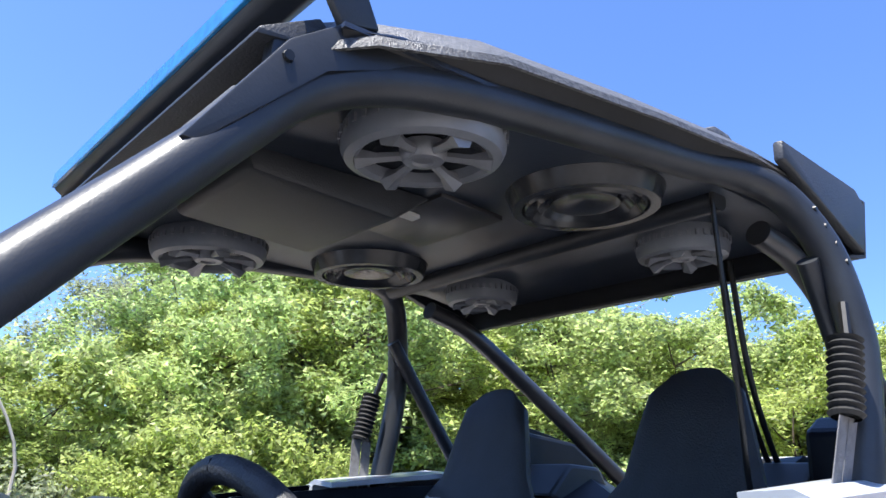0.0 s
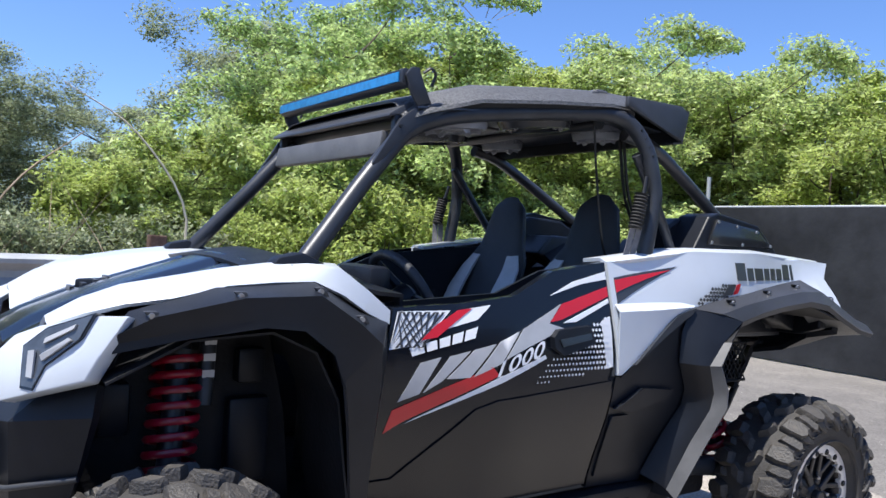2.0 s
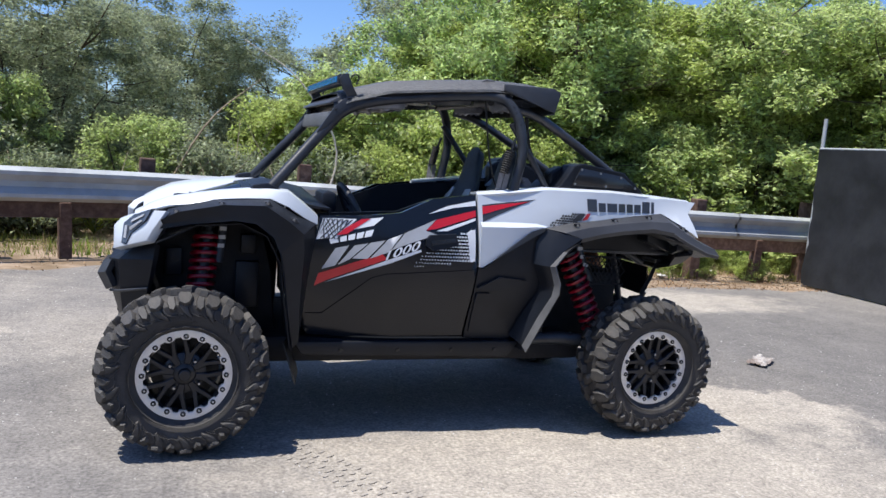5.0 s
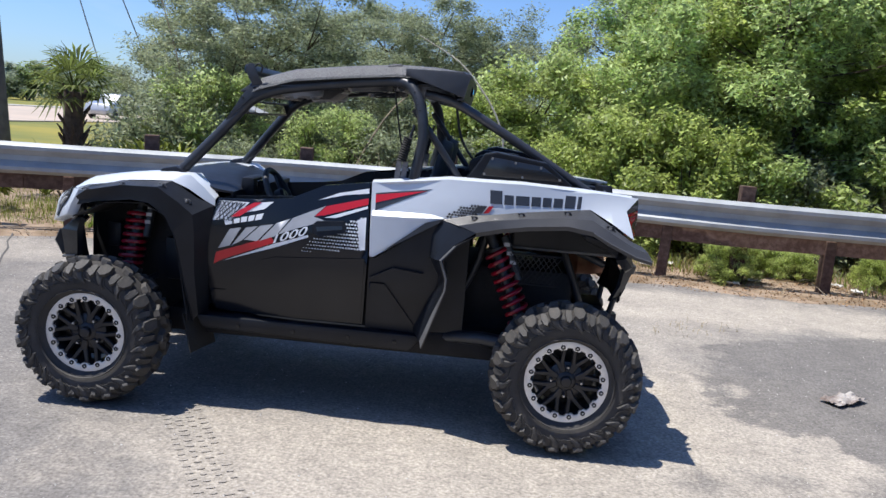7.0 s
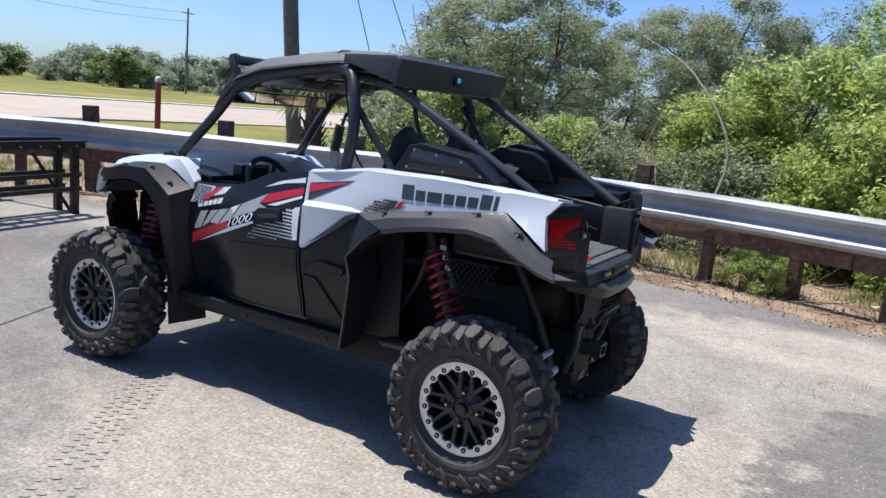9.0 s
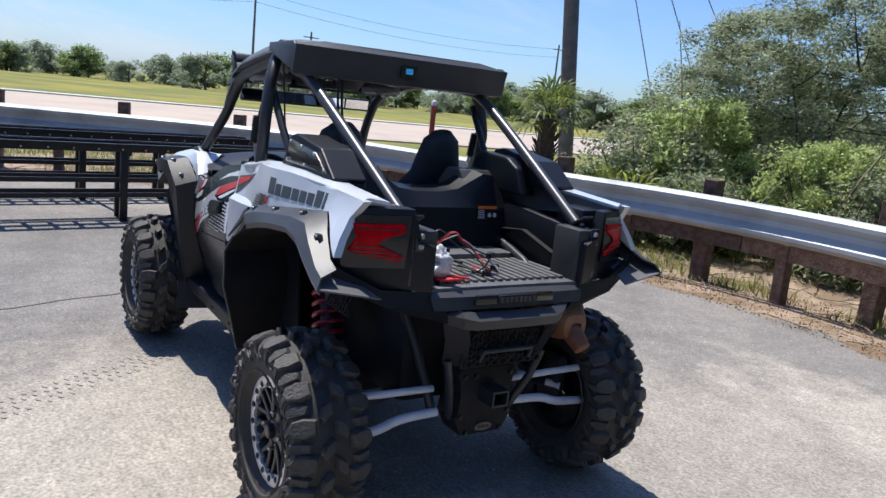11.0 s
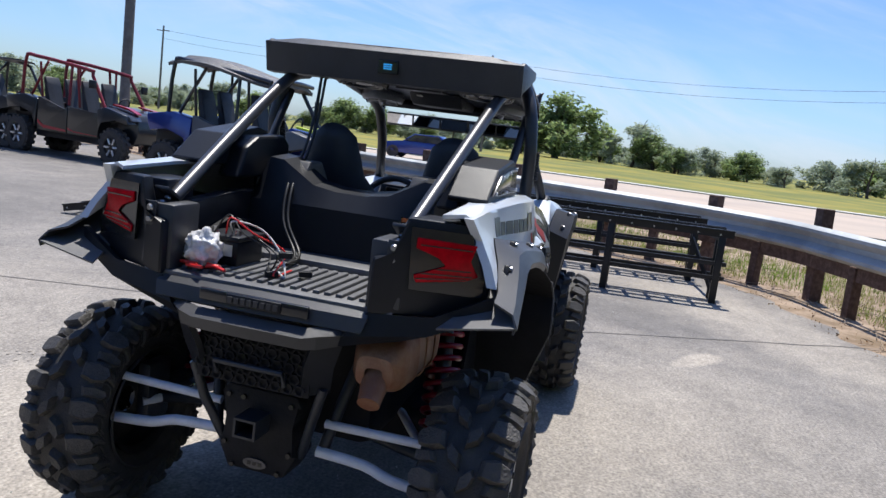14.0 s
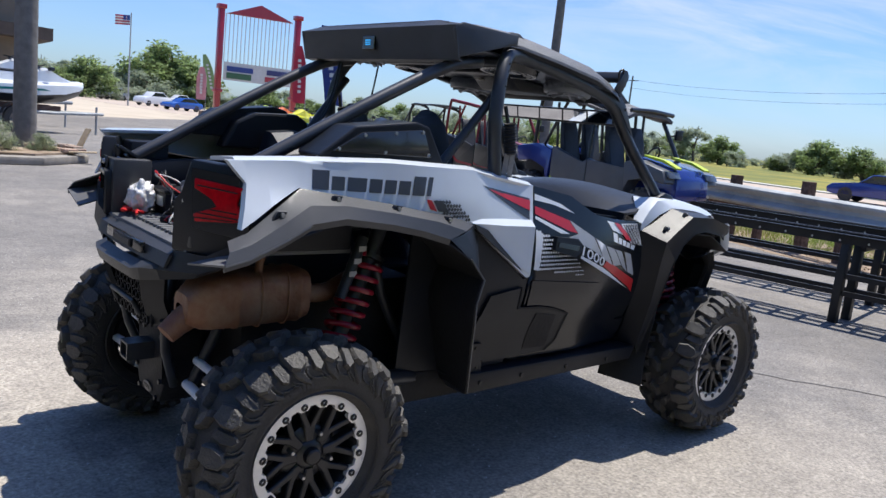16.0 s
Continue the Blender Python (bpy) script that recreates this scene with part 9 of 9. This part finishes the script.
def feather_flag(x, y, h, mt, label, lean=0.0):
    """A tall blade of cloth on a bending mast, its broad side to the lot."""
    root = thing("feather_flag", label, "flag", "feather flags", at=pose(x, y, 0, 0, 0, 147))
    ts = [0.33 + 0.67 * k / 9 for k in range(10)]
    mid = [lean * max(t - 0.2, 0) ** 1.4 for t in ts]
    half = [0.44 * min(1.0, 4.0 * (1.03 - t)) ** 0.5 for t in ts]
    bm = bmesh.new()
    tube(bm, [(-0.42, 0, 0), (-0.43, 0, h * 0.3)] + [(m - w, 0, h * t) for m, w, t in zip(mid, half, ts)], [0.03, 0.012], 6)
    part("mast", bm, GALV, root, smooth=60)
    bm = bmesh.new()
    loft(bm, [[(m + w * u, 0.05 * math.sin(6 * t + 2 * u), h * t) for u in (-1, -0.5, 0, 0.5, 1)] for m, w, t in zip(mid, half, ts)], thick=0.006)
    part("cloth", bm, mt, root, "printed cloth", smooth=60)
    bm = bmesh.new()
    for k in range(7):
        t = 0.45 + 0.06 * k
        c = lean * (t - 0.2) ** 1.4
        box(bm, c - 0.11, c + 0.11, -0.09, -0.085, h * t, h * t + 0.2, 0)
        box(bm, c - 0.11, c + 0.11, 0.085, 0.09, h * t, h * t + 0.2, 0)
    part("lettering_blocks", bm, LABEL, root, "white blocks of lettering")


feather_flag(18.05, 30.34, 5.7, mat("navy_cloth", (0.02, 0.045, 0.20), 0.7, vary=0.15, scale=3), "navy blue feather flag with pale lettering blocks", 1.1)
feather_flag(24.66, 45.8, 5.9, mat("crimson_cloth", (0.40, 0.02, 0.05), 0.7, vary=0.15, scale=3), "crimson feather flag with pale lettering blocks", 0.3)
feather_flag(28.7, 70.0, 5.8, mat("lime_cloth", (0.20, 0.32, 0.12), 0.7, vary=0.15, scale=3), "green feather flag with pale lettering blocks", 1.4)
feather_flag(25.8, 66.0, 4.4, mat("pink_cloth", (0.55, 0.25, 0.28), 0.7, vary=0.15, scale=3), "faded red feather flag with pale lettering blocks")
fp = thing("flagpole", "white flagpole with a striped red, white and blue flag", "flagpole", at=pose(23.8, 80.0, 0))
bm = bmesh.new()
tube(bm, [(0, 0, 0), (0, 0, 9.4)], [0.09, 0.06], 8)
part("mast", bm, GALV, fp, smooth=60)
for k in range(7):
    bm = bmesh.new()
    loft(bm, [[(-0.1 - 1.5 * t, 0.15 * math.sin(5 * t), 9.15 - 0.14 * k - 0.15 * t), (-0.1 - 1.5 * t, 0.15 * math.sin(5 * t), 9.01 - 0.14 * k - 0.15 * t)] for t in np.linspace(0, 1, 8)], thick=0.004)
    part("stripe", bm, REDP if k % 2 == 0 else LABEL, fp)
bm = bmesh.new()
loft(bm, [[(-0.1 - 1.5 * t, 0.15 * math.sin(5 * t) - 0.01, 9.16 - 0.15 * t), (-0.1 - 1.5 * t, 0.15 * math.sin(5 * t) - 0.01, 8.65 - 0.15 * t)] for t in np.linspace(0, 0.42, 5)], thick=0.02)
part("canton", bm, BLUE, fp)

shop = thing("shop_building", "tan and brown two-storey shop with deep eaves", "building")
TAN = mat("tan_stucco", (0.30, 0.23, 0.17), 0.9, vary=0.2, scale=0.8, bump=0.3, bscale=30)
bm = bmesh.new()
prism(bm, [(-14, 25.8), (4.2, 29.8), (5.6, 45), (-10, 49)], "xy", 0, 6.0)
part("wall", bm, TAN, shop, "tan stucco wall")
for z in (3.0, 6.0):
    bm = bmesh.new()
    prism(bm, [(-15, 24.3), (4.75, 28.7), (6.4, 46), (-11, 50)], "xy", z, z + 0.45)
    part("roof", bm, mat("brown_fascia", (0.12, 0.085, 0.065), 0.8, vary=0.3, scale=1.5), shop, "brown deep eaves")
for k in range(7):
    t = 0.08 + 0.13 * k
    a = Vector((-11.0, 26.40, 0)).lerp(Vector((4.0, 29.70, 0)), t)
    b = Vector((-11.0, 26.40, 0)).lerp(Vector((4.0, 29.70, 0)), t + 0.07)
    for z0 in (0.6, 3.9):
        bm = bmesh.new()
        beam(bm, a + Vector((0, -0.03, z0 + 0.8)), b + Vector((0, -0.03, z0 + 0.8)), 0.10, 1.6)
        part("window", bm, CARGLASS, shop, "dark shop window")
isl = thing("kerb_island", "raised planted island with concrete kerb", "kerb island")
bm = bmesh.new()
prism(bm, [(-6, 11.4), (0.9, 12.4), (1.9, 13.3), (2.1, 14.4), (1.4, 15.5), (-6, 15.4)], "xy", 0, 0.15, 0.03)
part("kerb", bm, mat("dirty_concrete", (0.30, 0.27, 0.23), 0.9, vary=0.35, scale=2.5, bump=0.3, bscale=40), isl, "pale concrete kerb", smooth=30)
bm = bmesh.new()
prism(bm, [(-6, 11.7), (0.8, 12.65), (1.65, 13.45), (1.8, 14.35), (1.25, 15.2), (-6, 15.1)], "xy", 0.12, 0.19)
part("soil", bm, EARTH, isl, "dry mulch bed")
rub = random.Random(77)
RUBBLE = mat("broken_brick_rubble", (0.36, 0.24, 0.18), 0.9, color2=(0.45, 0.38, 0.30), scale=6, mask=(0.4, 0.6), bump=0.6, bscale=40, objrand=0.3)
for k in range(16):
    w, d, h = rub.uniform(.07, .2), rub.uniform(.06, .14), rub.uniform(.05, .13)
    ob = thing("rubble_block", "broken brown masonry block on the kerb island", "rubble", "rubble on the island", at=pose(rub.uniform(0.9, 1.75), rub.uniform(13.3, 14.0), 0.19, 0, 0, rub.uniform(0, 180)))
    bm = bmesh.new()
    prism(bm, [(-w, -d), (w * 0.8, -d * 0.9), (w, d * 0.5), (w * 0.2, d), (-w * 0.9, d * 0.8)], "xy", 0, h, 0.012)
    part("block", bm, RUBBLE, ob)
for x, y, tilt, turn in ((1.85, 13.9, 62, 20), (1.5, 13.2, 3, -12), (1.25, 14.7, 3, 40)):
    ob = thing("board", "loose pale wooden board on the kerb island", "board", "boards on the island", at=pose(x, y, 0.20, 0, -tilt, turn))
    bm = bmesh.new()
    box(bm, 0, 0.5, -0.09, 0.09, 0, 0.022, 0.004)
    part("plank", bm, mat("raw_pale_wood", (0.50, 0.38, 0.24), 0.8, vary=0.25, scale=12, bump=0.2, bscale=80), ob)
pole(0.95, 14.3, 9.0, 0.22, "thick grey lamp pole on the planted island", "lamp_pole")

for i, (x, y, sc) in enumerate(((0.2, 13.3, 0.42), (-0.9, 13.0, 0.38), (1.1, 13.6, 0.26), (-2.0, 13.6, 0.4))):
    ob = copy_thing(bushes[2], pose(x, y, 0.15, 0, 0, 70 * i) @ Matrix.Diagonal((sc, sc, sc, 1)))
    ob.matrix_basis = pose(x, y, 0.15, 0, 0, 70 * i) @ Matrix.Diagonal((sc, sc, sc, 1))
    tagged(ob, "small grey-green shrub on the planted island", "shrub", "shrubs on the island")


# ---- undergrowth and litter ----
rs = np.random.RandomState(7)


def blades(name, spots, h, w, material, label, lean=0.5):
    """Grass blades, one triangle strip each, joined as stuff."""
    n = len(spots)
    p = np.asarray(spots, float)
    a = rs.uniform(0, 6.28, n)
    hh = h * rs.uniform(0.5, 1.3, n)
    d = np.stack([np.cos(a), np.sin(a), 0 * a], 1)
    sd = np.stack([-np.sin(a), np.cos(a), 0 * a], 1) * w
    mid = p + d * (lean * 0.35 * hh)[:, None] + np.array([0, 0, 1]) * (0.6 * hh)[:, None]
    tip = p + d * (lean * hh)[:, None] + np.array([0, 0, 1]) * hh[:, None]
    v = np.stack([p - sd, p + sd, mid + sd * 0.6, mid - sd * 0.6, tip], 1).reshape(-1, 3)
    k = np.arange(n)[:, None] * 5
    f1 = np.concatenate([k + np.array([[0, 1, 2]]), k + np.array([[0, 2, 3]]), k + np.array([[3, 2, 4]])])
    ob = new(name, raw_mesh(name, v, f1, material))
    return tagged(ob, label, "grass", kind="stuff")


def strip(n, s0, s1, o0, o1, z=-0.02, clump=0.0):
    out = []
    for _ in range(n):
        p, d = rail_at(rs.uniform(s0, s1))
        o = rs.uniform(o0, o1)
        if clump and noise.noise((p.x * 0.9, p.y * 0.9 + o, 3.3)) < clump - 0.5:
            continue
        out.append((p.x + d.y * o, p.y - d.x * o, z))
    return out


blades("grass", strip(34000, 16, 40, 0.15, 3.5, clump=0.2), 0.10, 0.004, GRASSM, "patchy green grass under and behind the guardrail")
blades("grass", strip(14000, 17, 45, 0.9, 6.0), 0.12, 0.005, GRASSM, "green grass behind the guardrail")
blades("dry_grass", strip(7000, 2, 18, -0.1, 2.5, clump=0.45), 0.16, 0.003, DRYGRASS, "dry straw-coloured grass tufts behind the guardrail", 0.9)
blades("weeds", strip(4000, 4, 20, 0.0, 1.6, clump=0.55), 0.16, 0.010, GRASSM, "low green weeds along the guardrail", 0.7)
tufts = []
for cx, cy in ((-2.75, -2.2), (-2.95, -2.4), (-2.5, -2.0)):
    tufts += [(cx + rs.normal(0, .12), cy + rs.normal(0, .09), 0.0) for _ in range(16)]
blades("dry_grass", tufts, 0.06, 0.002, DRYGRASS, "small dry weed tuft in an asphalt crack", 0.9)

wrng = random.Random(55)
for i in range(18):
    p, d = rail_at(wrng.uniform(4.5, 14))
    o, sc = wrng.uniform(0.0, 1.5), wrng.uniform(0.13, 0.30)
    m = pose(p.x + d.y * o, p.y - d.x * o, -0.02, 0, 0, wrng.uniform(0, 360)) @ Matrix.Diagonal((sc * 1.3, sc * 1.3, sc, 1))
    ob = copy_thing(bushes[0], m)
    ob.matrix_basis = m
    tagged(ob, "low bright-green weed growing along the guardrail", "weed", "weeds along the guardrail")
SCRAP = mat("pale_scrap", (0.62, 0.60, 0.56), 0.7, color2=(0.40, 0.36, 0.32), scale=8, objrand=0.3)
for i in range(14):
    p, d = rail_at(wrng.uniform(6.0, 12.5))
    o = wrng.uniform(-0.1, 1.3)
    ob = thing("litter", "crumpled pale scrap of litter in the verge", "litter", "litter in the verge", at=pose(p.x + d.y * o, p.y - d.x * o, 0.0, 0, 0, wrng.uniform(0, 360)))
    bm = bmesh.new()
    w = wrng.uniform(0.04, 0.10)
    loft(bm, [[(w * u, w * 0.7 * v, 0.012 + 0.05 * abs(noise.noise((u * 1.3 + i, v * 1.3, i * 2.1)))) for v in (-1, -0.5, 0, 0.5, 1)] for u in (-1, -0.6, -0.2, 0.2, 0.6, 1)], thick=0.003)
    part("scrap", bm, SCRAP, ob)

# leaf litter and twigs
pts = strip(9000, 2, 44, -0.9, 1.6, z=0.004) + strip(9000, 3, 16, -0.85, 0.6, z=0.004)
pts = [(x, y, 0.006 if i % 2 else 0.012) for i, (x, y, z) in enumerate(pts)]
v, fc = leaf_arrays(pts, [0.02] * len(pts), 1, 0.014, rs, 0.05)
ob = new("leaf_litter", raw_mesh("leaf_litter", v, fc, mat("dry_leaf", (0.30, 0.19, 0.10), 0.9, island=0.5, color2=(0.20, 0.12, 0.07), scale=3)))
tagged(ob, "scattered brown leaf litter along the lot edge", "leaf litter", kind="stuff")
bm = bmesh.new()
rr = random.Random(4)
for k in range(420):
    p, d = rail_at(rr.uniform(2, 30))
    o = rr.uniform(-0.7, 1.5)
    c = Vector((p.x + d.y * o, p.y - d.x * o, rr.uniform(0.005, 0.05)))
    a = rr.uniform(0, 6.28)
    ln = rr.uniform(0.1, 0.5)
    e = c + Vector((math.cos(a) * ln, math.sin(a) * ln, rr.uniform(-0.01, 0.06)))
    tube(bm, [c, c.lerp(e, 0.5) + Vector((rr.uniform(-.03, .03), rr.uniform(-.03, .03), 0.01)), e], [0.006, 0.003], 4)
tagged(part("twigs", bm, TWIG), "dry twigs and sticks lying along the guardrail", "twigs", kind="stuff")
bm = bmesh.new()
for k in range(170):
    x, y = -8.5 + 12 * rr.random(), -6.3 - 2.2 * rr.random()
    a = rr.uniform(0, 6.28)
    ln, z = rr.uniform(0.6, 1.6), rr.uniform(0.0, 0.5)
    c = Vector((x, y, z))
    e = c + Vector((math.cos(a) * ln * 0.7, math.sin(a) * ln * 0.7, ln * rr.uniform(0.3, 0.9)))
    tube(bm, [c, c.lerp(e, 0.5) + Vector((rr.uniform(-.12, .12), rr.uniform(-.12, .12), 0.05)), e], [0.009, 0.003], 4)
tagged(part("bare_branches", bm, TWIG), "tangle of bare grey branches in the scrub", "branches", kind="stuff")
for i, pth in enumerate(([(-0.6, -7.0, 0.2), (-0.9, -7.0, 1.4), (-0.3, -7.1, 2.4), (0.5, -7.2, 2.9)], [(4.2, -8.0, 0.0), (4.5, -8.0, 2.0), (5.0, -8.2, 3.4)], [(1.8, -7.6, 0.0), (1.0, -7.5, 1.6), (0.2, -7.6, 2.4)])):
    bm = bmesh.new()
    tube(bm, pth, [0.022, 0.006], 6, 5)
    tagged(part("dead_branch", bm, mat("bleached_wood", (0.55, 0.50, 0.42), 0.8, vary=0.2, scale=8) if i == 0 else TWIG, None, smooth=60), "bleached dead branch arching out of the scrub", "branch")
# crumpled rag and pebbles
bm = bmesh.new()
bmesh.ops.create_grid(bm, x_segments=22, y_segments=14, size=1.0)
for vv in bm.verts:
    q = vv.co.copy()
    vv.co = Vector((q.x * 0.16 + 0.02 * noise.noise(q * 2), q.y * 0.075 + 0.02 * noise.noise(q * 3 + Vector((4, 0, 0))), 0.02 + 0.035 * abs(noise.noise(q * 1.7 + Vector((1, 2, 3)))) + 0.02 * noise.noise(q * 4)))
    vv.co.z = max(vv.co.z, 0.004)
rag = part("crumpled_rag", bm, mat("grey_cloth", (0.42, 0.39, 0.36), 0.9, color2=(0.16, 0.12, 0.10), scale=9, bump=0.4, bscale=40), None, smooth=60)
tagged(rag, "crumpled grey rag lying on the asphalt", "rag")
rag.matrix_basis = pose(-3.27, -0.52, 0, 0, 0, 35)
vs_, fs_ = [], []
for k in range(6000):
    x, y = rs.uniform(-5, 5), rs.uniform(-4.5, 4.5)
    r = 0.0016 + 0.006 * rs.uniform() ** 3
    b = len(vs_)
    vs_ += [(x + r, y, 0), (x - r * 0.5, y + r * 0.8, 0), (x - r * 0.6, y - r * 0.8, 0), (x, y, r * 0.9)]
    fs_ += [(b, b + 1, b + 3), (b + 1, b + 2, b + 3), (b + 2, b, b + 3)]
tagged(mesh_raw("pebbles", vs_, fs_, CONCRETE), "loose pale grit scattered on the asphalt", "pebbles", kind="stuff")

# tyre prints pressed into the dust
PRINT = mat("dust_print", (0.33, 0.30, 0.265), 0.95, vary=0.15, scale=20, spec=0.15)
bm = bmesh.new()
rr = random.Random(12)
for k in range(34):
    t = k / 33
    c = Vector((0.84 - 1.05 * t - 0.12 * t * t, 0.62 + 1.75 * t, 0.004))
    u = Vector((-0.53, 0.85, 0))
    w = Vector((0.85, 0.53, 0))
    for j, o in enumerate((-0.085, -0.03, 0.03, 0.085)):
        if rr.random() < 0.25:
            continue
        m = c + w * o + u * (0.026 * (j % 2) + rr.uniform(-0.006, 0.006))
        a0, b0 = rr.uniform(0.014, 0.024), rr.uniform(0.007, 0.012)
        bm.faces.new([bm.verts.new(m + w * a0 * i + u * b0 * h) for i, h in ((-1, -0.4), (-0.3, -1), (1, -0.5), (0.9, 0.6), (0, 1), (-0.9, 0.7))])
tagged(part("tyre_prints", bm, PRINT), "faint tyre tread prints in the dust", "tyre prints", kind="stuff")
